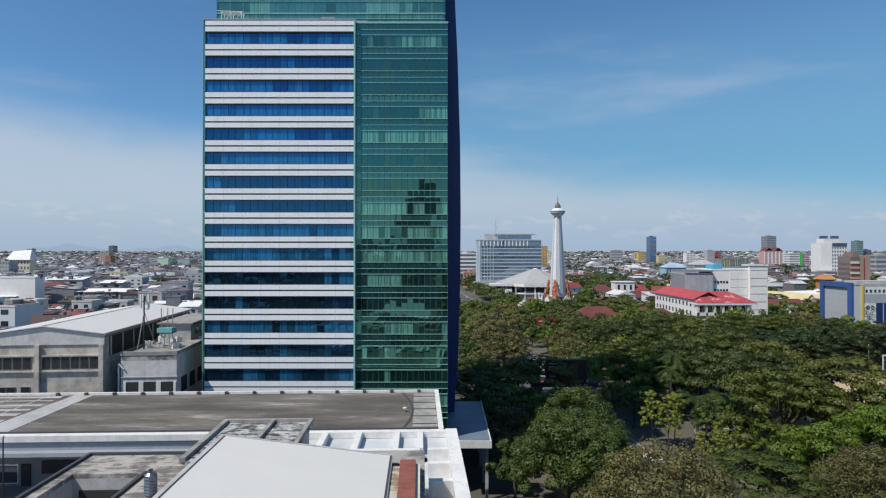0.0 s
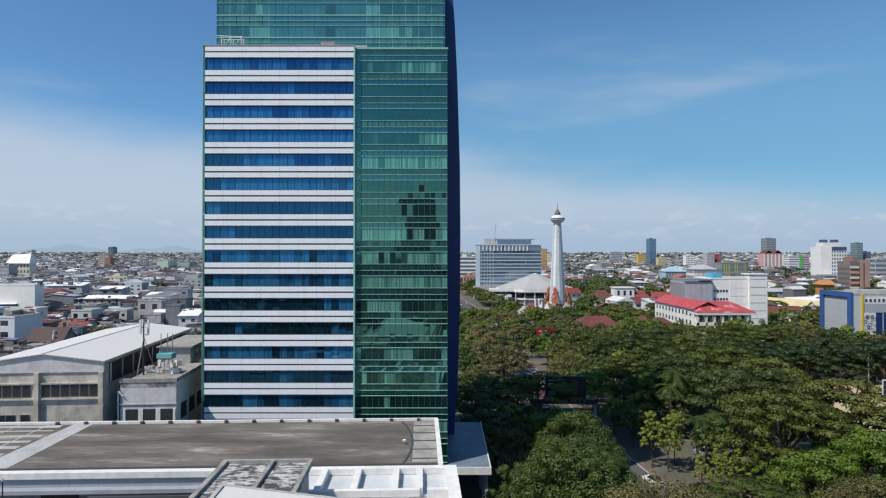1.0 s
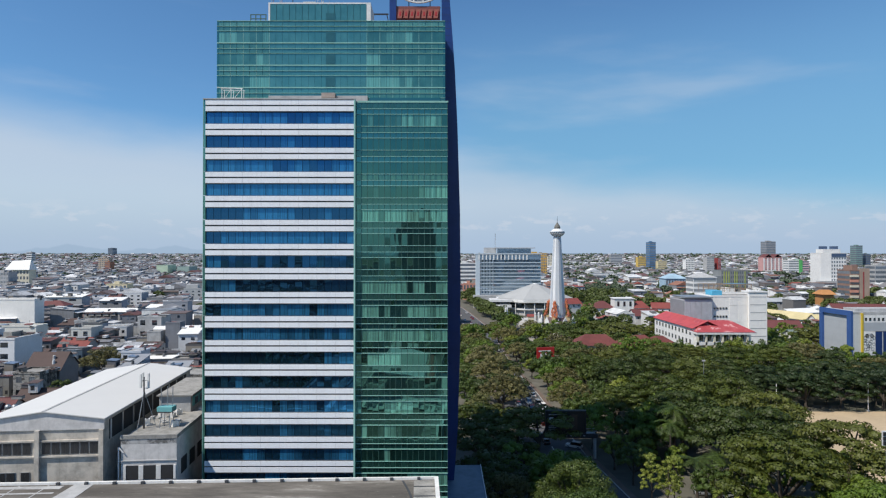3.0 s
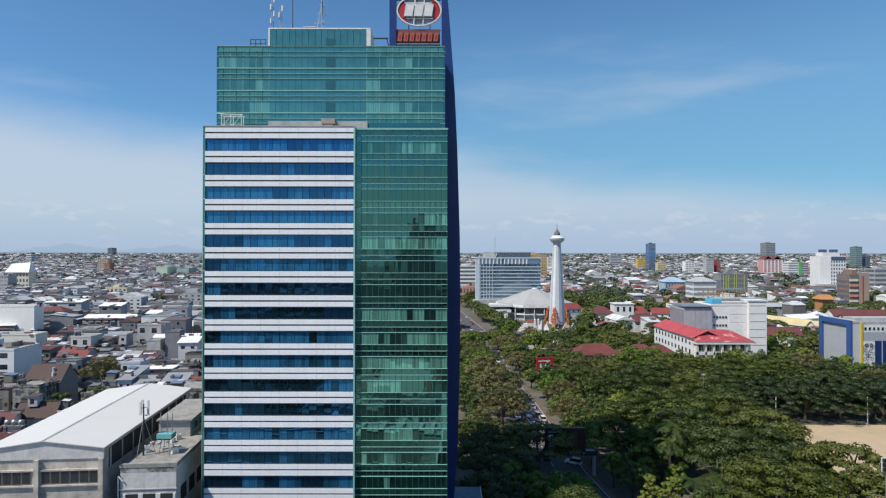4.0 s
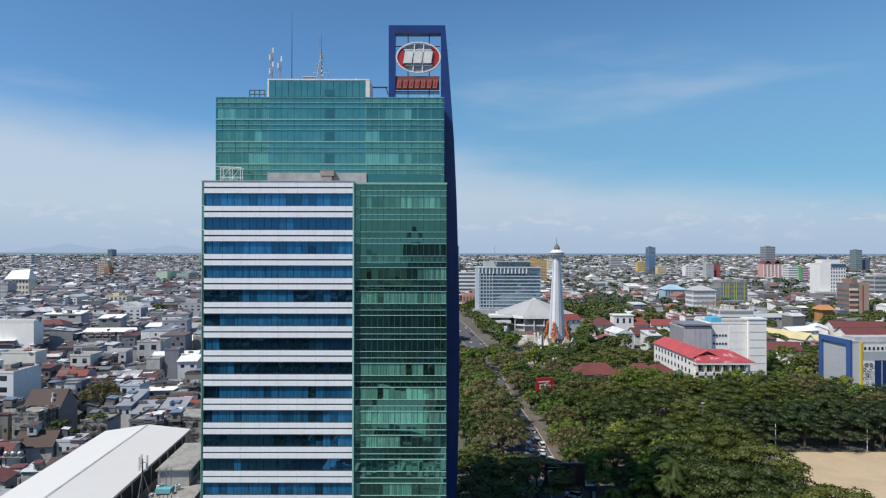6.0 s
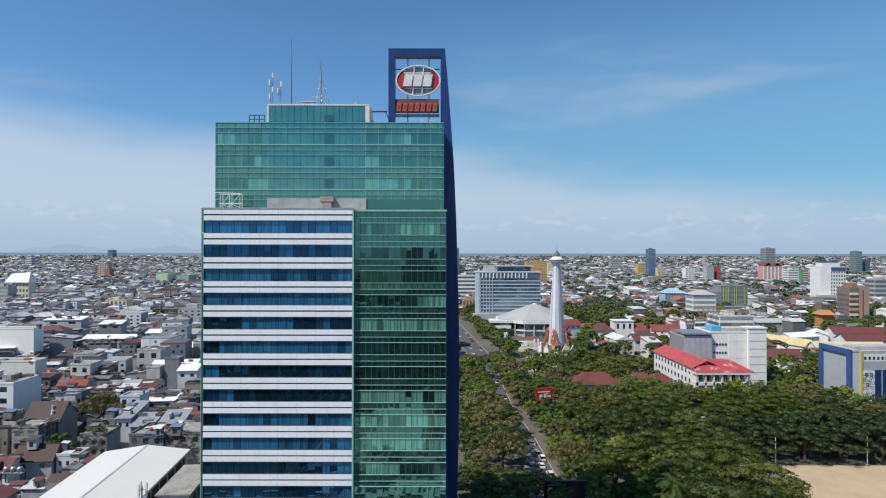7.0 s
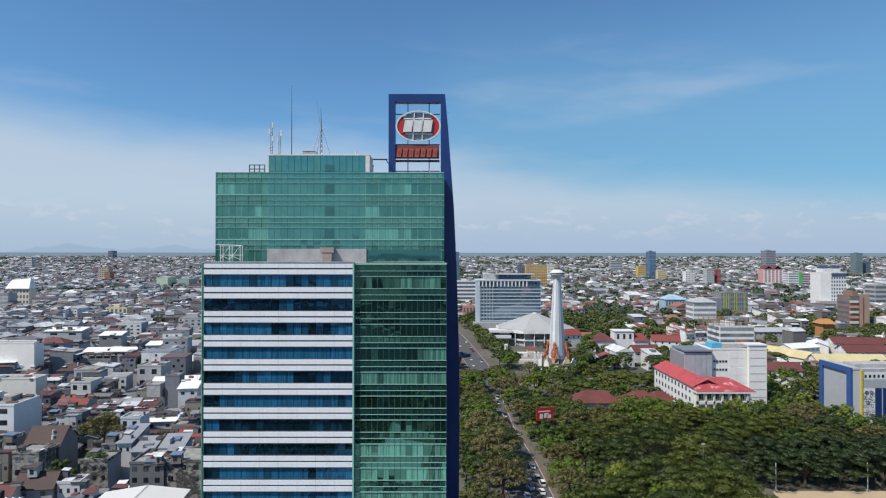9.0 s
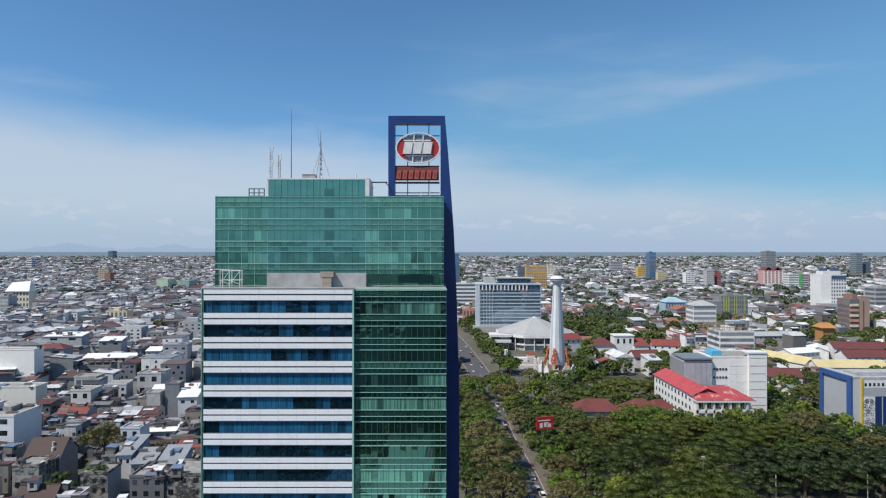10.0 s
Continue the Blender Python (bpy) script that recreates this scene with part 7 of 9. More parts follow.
            part("hip_roof", Shape().solid([(-w / 2 - 1, -d / 2 - 1, h - GZ), (w / 2 + 1, -d / 2 - 1, h - GZ), (w / 2 + 1, d / 2 + 1, h - GZ), (-w / 2 - 1, d / 2 + 1, h - GZ)], [(-w * 0.1, -0.5, h - GZ + 5), (w * 0.1, -0.5, h - GZ + 5), (w * 0.1, 0.5, h - GZ + 5), (-w * 0.1, 0.5, h - GZ + 5)]), LIGHT_CONCRETE, ob, "pale grey hipped roof")
        elif "orange fronted" in label:
            part("arched_roof", Shape().solid([(-w / 2 - 2, -d / 2 - 2, h - GZ - 0.5), (w / 2 + 2, -d / 2 - 2, h - GZ - 0.5), (w / 2 + 2, d / 2 + 2, h - GZ - 0.5), (-w / 2 - 2, d / 2 + 2, h - GZ - 0.5)], [(-w * 0.36, -2, h - GZ + 3.6), (w * 0.42, -2, h - GZ + 3.6), (w * 0.42, 2, h - GZ + 3.6), (-w * 0.36, 2, h - GZ + 3.6)]), wall, ob, "orange sheet roof")
        elif "brown banded" in label:
            for i in range(5):
                part("balcony_band", Shape().box(-w / 2 - 0.3, -d / 2 - 1.2, 8 + i * 5.4, -w * 0.08, -d / 2, 10.2 + i * 5.4), colour("salmon block", (0.60, 0.28, 0.20)) if i % 2 else CREAM, ob, "pale balcony band")
            part("plain_wall", Shape().box(0.0, -d / 2 - 0.7, 0, w / 2 + 0.2, -d / 2 - 0.06, h - GZ + 1.5), colour("tan wall", (0.36, 0.27, 0.21)), ob, "plain tan wall")
            part("red_strip", Shape().box(w * 0.16, -d / 2 - 0.9, 4, w * 0.22, -d / 2 - 0.6, h - GZ - 2), colour("dark red block", (0.30, 0.05, 0.05)), ob, "dark red upright strip")
            part("upper_tier", Shape().box(-w / 2 + 5, -d / 2 + 4, h - GZ - 0.5, w / 2 - 9, d / 2 - 2, h - GZ + 4.5), wall, ob)
    town_blocks()
    # two known houses at the near edge of the old quarter
    block("concrete_house", "bare grey concrete house with red tanks on its flat roof", "house", -99, -88.2, 190, 10.2, 13, colour("dark render", (0.15, 0.155, 0.16)), 4, 3, side=False, rooms=False)
    block("concrete_house", "stained pale concrete house with ragged flat roof", "house", -88, -76, 190.6, 10.6, 13, MATS["algae concrete"], 4, 3, side=False, rooms=False)
    for i in range(3):
        tk = thing("roof_tank", "red plastic water tank on a flat roof", "water tank", -93.5 + i * 1.5, 193.0 + (i % 2), 9.65, 0, "red roof tanks")
        part("body", Shape().lathe(0, 0, [(0.5, 0), (0.6, 0.15), (0.6, 1.2), (0.45, 1.45), (0.2, 1.55)], 14), ORANGE, tk)
        part("lid", Shape().lathe(0, 0, [(0.22, 1.55), (0.22, 1.63)], 12), DARK_STEEL, tk)
    block("concrete_house", "weathered bare concrete house front", "house", -145.5, -136.5, 203, 9.0, 9, MATS["algae concrete"], 3, 2, side=False, rooms=False)
    bh = thing("brown_roofed_house", "grey house under a steep brown metal roof", "house", -143.0, 219.5, GZ, 5)
    part("wall", Shape().box(-6, -6.5, 0, 6, 6.5, 12.6), colour("dark plaster", (0.20, 0.20, 0.21)), bh)
    part("roof", Shape().gable(-6, -6.5, 6, 6.5, 12.6, 5.4, 0.5, 0.15, "x"), colour("brown roof sheet", (0.075, 0.043, 0.037)), bh, "brown corrugated roof")
    for x in (-5.9, 5.9):
        part("gable", Shape().solid([(x - 0.1, -6.5, 12.6), (x + 0.1, -6.5, 12.6), (x + 0.1, 6.5, 12.6), (x - 0.1, 6.5, 12.6)], [(x - 0.1, -0.1, 17.9), (x + 0.1, -0.1, 17.9), (x + 0.1, 0.1, 17.9), (x - 0.1, 0.1, 17.9)]), colour("dark plaster", (0.20, 0.20, 0.21)), bh)
    # hipped white roof on a tall house far off
    hp = block("assembly_house", "pale storeyed building under a tall white hipped roof", "building", -600, -577, 836, 26, 14, CREAM, 4, 5)
    part("hip_roof", Shape().solid([(-21, -9, 31), (13, -9, 31), (13, 9, 31), (-21, 9, 31)], [(-16, -1, 43), (10, -1, 45), (10, 1, 45), (-16, 1, 43)]), WHITE_PAINT, hp, "tall white hipped roof")
    # yellow long roofs near the blue hall
    for i, (x, y, L, tn) in enumerate(((277, 410, 46, -3), (250, 436, 40, 112))):
        h = thing("long_hall", "long low hall with a pale yellow metal roof", "hall", x, y, 0, tn)
        part("wall", Shape().box(-L / 2, -7, GZ, L / 2, 7, 3.4), WHITE_PAINT, h)
        for x in (-L / 2 + 0.15, L / 2 - 0.15):
            part("gable", Shape().solid([(x - 0.1, -7, 3.4), (x + 0.1, -7, 3.4), (x + 0.1, 7, 3.4), (x - 0.1, 7, 3.4)], [(x - 0.1, -0.1, 7.0), (x + 0.1, -0.1, 7.0), (x + 0.1, 0.1, 7.0), (x - 0.1, 0.1, 7.0)]), WHITE_PAINT, h)
        part("roof", Shape().gable(-L / 2, -7, L / 2, 7, 3.4, 3.8, 0.8, 0.2), colour("yellow roof", (0.62, 0.52, 0.28)), h, "pale yellow metal roof")
    gable_houses()
    quarter_clutter()
    scaffold()
    v = thing("white_villa", "white two-storey house with maroon and red hipped roofs", "house", 150, 500, GZ)
    part("body", Shape().box(-8, -6, 0, 8, 6, 16.5), WHITE_PAINT, v, "white rendered middle block")
    part("roof_slab", Shape().box(-8.6, -6.6, 16.5, 8.6, 6.6, 17.1), WHITE_PAINT, v)
    part("wing", Shape().box(-26, -7, 0, -8, 7, 9.0), WHITE_PAINT, v)
    part("wing", Shape().box(8, -7, 0, 20, 7, 9.0), WHITE_PAINT, v)
    for x0, x1, mat in ((-27, -7.5, colour("maroon roof", (0.15, 0.045, 0.042))), (7.5, 21, colour("orange red roof", (0.24, 0.055, 0.045)))):
        xm = (x0 + x1) / 2
        part("hip_roof", Shape().solid([(x0, -8, 9.0), (x1, -8, 9.0), (x1, 8, 9.0), (x0, 8, 9.0)], [(xm - 2, -0.2, 14.5), (xm + 2, -0.2, 14.5), (xm + 2, 0.2, 14.5), (xm - 2, 0.2, 14.5)]), mat, v, "red hipped roof")
    for x in (-5, 0, 5):
        part("window", Shape().box(x - 0.9, -6.1, 10.5, x + 0.9, -5.9, 14.5), DARK_PANE, v)
    # the dark red villa roofs among the trees
    for x, y, L, W, tn, r in ((74, 290, 20, 13, 0, 4.5), (88, 284, 9, 17, 0, 3.4), (96, 292, 11, 12, 12, 3.9), (106, 294, 9, 11, 20, 3.2)):
        h = thing("villa", "old villa with a dark red tiled roof among trees", "house", x, y, 0, tn, "red-roofed villas")
        part("wall", Shape().box(-L / 2, -W / 2, GZ, L / 2, W / 2, 5.5), CREAM, h)
        part("roof", Shape().solid([(-L / 2 - 1, -W / 2 - 1, 5.5), (L / 2 + 1, -W / 2 - 1, 5.5), (L / 2 + 1, W / 2 + 1, 5.5), (-L / 2 - 1, W / 2 + 1, 5.5)], [(-L / 4, -0.3, 5.5 + r), (L / 4, -0.3, 5.5 + r), (L / 4, 0.3, 5.5 + r), (-L / 4, 0.3, 5.5 + r)]), colour("old red tile", (0.17, 0.045, 0.038), 0.5), h, "dark red tiled hip roof")


build_far_blocks()


def build_reflected_tower():
    """Stands behind the camera; it shows only as a dark mirror image in the green glass."""
    block("apartment_tower", "tall grey apartment tower across the street", "building", -20, -1, -125, 69, 16, colour("grey high-rise", (0.30, 0.29, 0.29)), 16, 5)
    block("apartment_tower", "lower grey block beside the apartment tower", "building", -60, -22, -120, 38, 18, LIGHT_CONCRETE, 9, 8)


build_reflected_tower()


# ---------------------------------------------------------------- signs
def build_signs():
    b = thing("billboard", "large black billboard over a footbridge across the avenue", "billboard", 32.1, 156.5, GZ + 0.9)
    part("panel", Shape().box(-5.1, -0.3, 6.4, 5.1, 0.3, 12.0), plain("billboard black", (0.010, 0.010, 0.012), 0.35), b, "black printed panel")
    part("frame", Shape().box(-5.3, -0.4, 6.1, 5.3, 0.4, 6.4).box(-5.3, -0.4, 12.0, 5.3, 0.4, 12.3).box(-5.3, -0.4, 6.4, -5.1, 0.4, 12.0).box(5.1, -0.4, 6.4, 5.3, 0.4, 12.0), DARK_STEEL, b)
    part("bridge_deck", Shape().box(-9.0, 0.5, 5.2, 8.4, 3.0, 5.6), LIGHT_CONCRETE, b, "grey footbridge deck")
    for yy in (0.5, 2.95):
        part("handrail", Shape().box(-9.0, yy, 6.55, 8.4, yy + 0.06, 6.65), STEEL, b)
    for x in (-8.6, 8.0):
        part("leg", Shape().box(x - 0.35, 1.2, -0.9, x + 0.35, 2.2, 5.2), LIGHT_CONCRETE, b)
    part("girder", Shape().box(-9.0, -0.1, 5.0, 8.4, 0.5, 6.1), DARK_STEEL, b)
    for i in range(9):
        part("lamp_arm", Shape().rod((-4.6 + i * 1.15, -0.1, 5.8), (-4.6 + i * 1.15, -1.3, 6.0), 0.05, n=5).box(-4.75 + i * 1.15, -1.5, 5.9, -4.45 + i * 1.15, -1.2, 6.1), STEEL, b)
    part("white_bar", Shape().solid([(-4.5, -0.33, 9.2), (-3.9, -0.33, 9.2), (-3.2, -0.33, 10.5), (-4.4, -0.33, 10.5)], [(-4.5, -0.31, 9.2), (-3.9, -0.31, 9.2), (-3.2, -0.31, 10.5), (-4.4, -0.31, 10.5)]), WHITE_PAINT, b)
    for i in range(4):
        part("text_bar", Shape().box(-4.5, -0.33, 6.9 + i * 0.42, -2.6 - 0.35 * (i % 2), -0.31, 7.06 + i * 0.42), LIGHT_CONCRETE, b)
    part("text_bar", Shape().box(-4.5, -0.33, 11.1, 0.2, -0.31, 11.3), LIGHT_CONCRETE, b)
    part("print_field", Shape().box(-1.4, -0.33, 7.4, 1.0, -0.31, 10.4), plain("dim red print", (0.05, 0.018, 0.014), 0.4), b, "dim reddish print")
    part("print_field", Shape().box(1.4, -0.33, 7.2, 3.0, -0.31, 11.2), plain("dim brown print", (0.06, 0.035, 0.026), 0.4), b, "dim brownish print")
    r = thing("red_banner_sign", "red billboard with white bars beside the avenue", "billboard", 46.2, 269, GZ, 14)
    part("panel", Shape().box(-4.2, -0.2, 6.2, 4.2, 0.2, 12.0), SIGN_RED, r)
    for x in (-3, 3):
        part("leg", Shape().rod((x, 0.2, 0), (x, 0.2, 6.4), 0.15), DARK_STEEL, r)
    for i, (x0, x1, z0, z1) in enumerate(((-3.4, 2.4, 10.1, 10.6), (-2.6, -1.2, 7.1, 9.2), (-0.6, 0.6, 7.4, 9.4), (1.2, 2.8, 7.2, 8.8))):
        part("white_bar", Shape().box(x0, -0.23, z0, x1, -0.2, z1), WHITE_PAINT, r)


build_signs()


# ---------------------------------------------------------------- vehicles
def build_car(van=False):
    L, W, H = (4.6, 1.8, 1.75) if van else (4.3, 1.75, 1.45)
    c = thing("car", "parked or waiting white or dark car on the avenue", "car", 0, 0, 0)
    hl, hw = L / 2, W / 2
    low = [(-hw, -hl), (hw, -hl), (hw, hl), (-hw, hl)]
    body = Shape().solid([(x, y, 0.28) for x, y in low], [(x * 0.99, y, 0.62) for x, y in low])
    body.solid([(x * 0.99, y, 0.62) for x, y in low], [(x * 0.92, y * 0.97, 0.92) for x, y in low])
    part("body", body, CAR_PAINT, c)
    y0, y1 = -hl * 0.92 if van else -hl * 0.75, hl * 0.5
    cab = Shape().solid([(-hw * 0.9, y0, 0.92), (hw * 0.9, y0, 0.92), (hw * 0.9, y1, 0.92), (-hw * 0.9, y1, 0.92)],
                        [(-hw * 0.74, y0 + 0.25, H - 0.06), (hw * 0.74, y0 + 0.25, H - 0.06), (hw * 0.74, y1 - 0.7, H - 0.06), (-hw * 0.74, y1 - 0.7, H - 0.06)])
    part("window_band", cab, DARK_PANE, c)
    part("roof", Shape().box(-hw * 0.76, y0 + 0.22, H - 0.06, hw * 0.76, y1 - 0.68, H), CAR_PAINT, c)
    for sx in (-1, 1):
        for y in (-hl * 0.62, hl * 0.62):
            w = part("wheel", Shape().rod((sx * (hw - 0.2), y, 0.32), (sx * (hw + 0.01), y, 0.32), 0.32, n=14), TYRE, c)
            part("rim", Shape().rod((sx * (hw + 0.0), y, 0.32), (sx * (hw + 0.03), y, 0.32), 0.19, n=10), STEEL, w)
        part("headlight", Shape().box(sx * hw * 0.75 - 0.15, hl - 0.06, 0.6, sx * hw * 0.75 + 0.15, hl + 0.01, 0.74), WHITE_PAINT, c)
        part("tail_light", Shape().box(sx * hw * 0.8 - 0.12, -hl - 0.01, 0.6, sx * hw * 0.8 + 0.12, -hl + 0.05, 0.8), SIGN_RED, c)
    return c


def build_motorbike():
    m = thing("motorbike", "dark motorbike parked at the kerb", "motorbike", 0, 0, 0, 0, "motorbikes on the avenue")
    for y in (-0.6, 0.6):
        part("wheel", Shape().rod((-0.06, y, 0.3), (0.06, y, 0.3), 0.3, n=12), TYRE, m)
    part("body", Shape().solid([(-0.14, -0.7, 0.45), (0.14, -0.7, 0.45), (0.12, 0.45, 0.4), (-0.12, 0.45, 0.4)], [(-0.12, -0.6, 0.8), (0.12, -0.6, 0.8), (0.08, 0.4, 0.72), (-0.08, 0.4, 0.72)]), DARK_STEEL, m)
    part("handlebar", Shape().rod((-0.33, 0.45, 1.0), (0.33, 0.45, 1.0), 0.03, n=6).rod((0, 0.6, 0.3), (0, 0.42, 1.0), 0.04, n=6), STEEL, m)
    return m


def place_vehicles():
    cars = [build_car(False), build_car(True)]
    spots = [(118, 6.2, 20), (167, 6.0, 60), (171, -1.0, 2), (195, 5.6, 2), (203, 4.4, 3), (210.5, 5.9, 3), (199, -1.2, 183), (207, 1.4, 183), (213, -2.4, 183), (215.6, 4.9, 5), (227, 5.2, 4),
             (216, 1.8, 183), (186, 3.6, 3), (190, 2.0, 183), (192, -3.0, 100), (247, -1.6, 185), (259, -0.3, 184), (260, 3.0, 184), (266, -3.5, 184), (272, -1.5, 184), (290, 5.4, 4), (298, 5.4, 4), (303, 0.2, 184),
             (322, 1.0, 183), (322, 4.3, 183), (334, 5.0, 183), (480, -4.0, 3), (492, 3.8, 3), (505, 4.2, 3), (520, -3.0, 182), (540, 4.6, 3), (134.5, 25.5, 80), (133, 29.5, 84), (136, 33.0, 80), (430, -3.5, 3), (446, 4.6, 3), (462, 4.8, 3), (455, -2.0, 182)]
    for i, (y, off, tn) in enumerate(spots):
        m = pose(road_x(y) + off, y, GZ + 0.03, 0, 0, tn)
        src = cars[i % 2]
        if i < 2:
            src.matrix_basis = m
            tagged(src, group="cars on the avenue")
        else:
            copy_thing(src, m)
    first = build_motorbike()
    bikes = [(190, 0.5), (199, 3.4), (207, 4.0), (228, 3.4), (240, 3.6), (251, 4.4), (276, 6.6), (279, 6.2), (282, 6.8), (285, 6.5), (176, 2.2), (210, -2.6)]
    for i, (y, off) in enumerate(bikes):
        m = pose(road_x(y) + off, y, GZ + 0.03, 0, 0, 4)
        if i == 0:
            first.matrix_basis = m
        else:
            copy_thing(first, m)


place_vehicles()


# ---------------------------------------------------------------- trees
def crown_shape(rnd, R, H, z0, blobs, leaves, size, flat=0.55, low=0.3, plates=False):
    """Many small leaf faces on the skins of overlapping clumps: uneven outline, with gaps."""
    s = Shape()
    centres = []
    for i in range(blobs):
        q = rnd.uniform(0, 2 * math.pi)
        r = R * math.sqrt(rnd.random()) * 0.86
        tier = rnd.choice((0.5, 0.78, 1.0))
        zc = z0 + H * (low + (0.92 - low) * (1 - (r / R) ** 2.6) * tier * rnd.uniform(0.92, 1.03))
        cr = R * rnd.uniform(0.10, 0.21)
        if plates:
            r = R * math.sqrt(rnd.uniform(0.02, 1.0)) * 0.84
            tier = rnd.choice((0.0, 0.0, 1.0, 1.0, 2.0))
            zc = z0 + H * (low + (0.95 - low) * (1 - 0.75 * (r / R) ** 2)) - tier * H * 0.21 + rnd.uniform(-0.3, 0.3)
            cr = R * rnd.uniform(0.12, 0.24)
        centres.append((r * math.cos(q), r * math.sin(q), zc, cr))
    per = leaves // blobs
    for cx, cy, cz, cr in centres:
        for j in range(per):
            u, q = rnd.uniform(-0.15 if plates else -0.5, 1.0), rnd.uniform(0, 2 * math.pi)
            k = math.sqrt(max(0.0, 1 - u * u))
            rr = cr * rnd.uniform(0.72, 1.12)
            n = Vector((k * math.cos(q), k * math.sin(q), u))
            p = Vector((cx, cy, cz)) + Vector((n.x * rr, n.y * rr, n.z * rr * flat))
            d = (n * 1.2 + Vector((rnd.uniform(-0.4, 0.4), rnd.uniform(-0.4, 0.4), rnd.uniform(0.0, 0.4)))).normalized()
            a = d.orthogonal().normalized()
            b = d.cross(a)
            ang = rnd.uniform(0, 3.14)
            a, b = a * math.cos(ang) + b * math.sin(ang), b * math.cos(ang) - a * math.sin(ang)
            w = size * rnd.uniform(0.6, 1.25)
            s.poly(p - a * w * 1.15, p + a * w * 0.8 - b * w * 0.85, p + a * w * 0.7 + b * w * 0.85 + d * w * 0.2)
    return s, centres


def build_tree(seed, R, H, trunk_h, leaf_mat, blobs, leaves, size, flat, label, low=0.3, plates=False, name="tree"):
    rnd = random.Random(seed)
    t = thing(name, label, "tree", 0, 0, 0, 0, "park trees")
    cr, cen = crown_shape(rnd, R, H, trunk_h, blobs, leaves, size, flat, low, plates)
    part("crown", cr, leaf_mat, t)
    tr = Shape()
    top = (rnd.uniform(-0.4, 0.4), rnd.uniform(-0.4, 0.4), trunk_h)
    tr.rod((0, 0, -0.1), (0, 0, 0.8), R * 0.075, R * 0.05, 9).rod((0, 0, 0.8), top, R * 0.05, R * 0.038, 9)
    for c in cen[:7]:
        mid = (top[0] + (c[0] - top[0]) * 0.5, top[1] + (c[1] - top[1]) * 0.5, top[2] + (c[2] - top[2]) * 0.62)
        tr.rod(top, mid, R * 0.028, R * 0.018, 6).rod(mid, c[:3], R * 0.018, R * 0.007, 5)
    part("trunk", tr, BARK, t)
    return t


def build_palm(seed):
    rnd = random.Random(seed)
    t = thing("palm_tree", "tall palm with drooping green fronds", "palm", 0, 0, 0, 0, "park palms")
    part("trunk", Shape().rod((0, 0, -0.1), (0.2, 0, 5), 0.28, 0.2, 9).rod((0.2, 0, 5), (0.3, 0.1, 10), 0.2, 0.16, 9), BARK, t)
    for i in range(14):
        q = i * 2.4 + rnd.uniform(-0.2, 0.2)
        s = Shape()
        up = rnd.uniform(0.1, 1.0)
        pts = []
        for j in range(9):
            d = j * 0.42
            pts.append(Vector((0.3 + d * math.cos(q), 0.1 + d * math.sin(q), 10 + up * d * 0.9 - 0.20 * d * d)))
        side = Vector((-math.sin(q), math.cos(q), 0))
        for a, b in zip(pts, pts[1:]):
            for sg in (-1, 1):
                for f in (0.1, 0.6):
                    c = a.lerp(b, f)
                    tip = c + side * sg * 0.75 + Vector((0, 0, -0.28)) + (b - a) * 0.7
                    s.poly(c, c + (b - a) * 0.3, tip)
        part("frond", s, DEEP_LEAF, t)
    return t


def blocked(x, y, m=0.0):
    """Keeps trees off the avenue, the field and the buildings."""
    if abs(x - road_x(y)) < (5.5 if y < 160 else 8.8 + m * 0.4):
        return True
    if (y < 99 and x < 8 + m) or (y < 127 and x < 11.5):
        return True
    if 97 - m * 1.2 < x < 292 and 60 < y < 207:
        return True
    for x0, x1, y0, y1 in ((40, 51, 250, 271), (40, 61, 98, 152), (63, 110, 274, 300), (112, 133, 272, 330), (114, 146, 268, 293), (118, 170, 298, 330), (186, 300, 262, 312), (192, 208, 330, 346), (238, 300, 398, 456), (205, 232, 378, 396), (58, 94, 378, 412), (38, 124, 506, 590)):
        if x0 - m * 0.3 < x < x1 + m * 0.3 and y0 - m * 0.3 < y < y1 + m * 0.3:
            return True
    return False


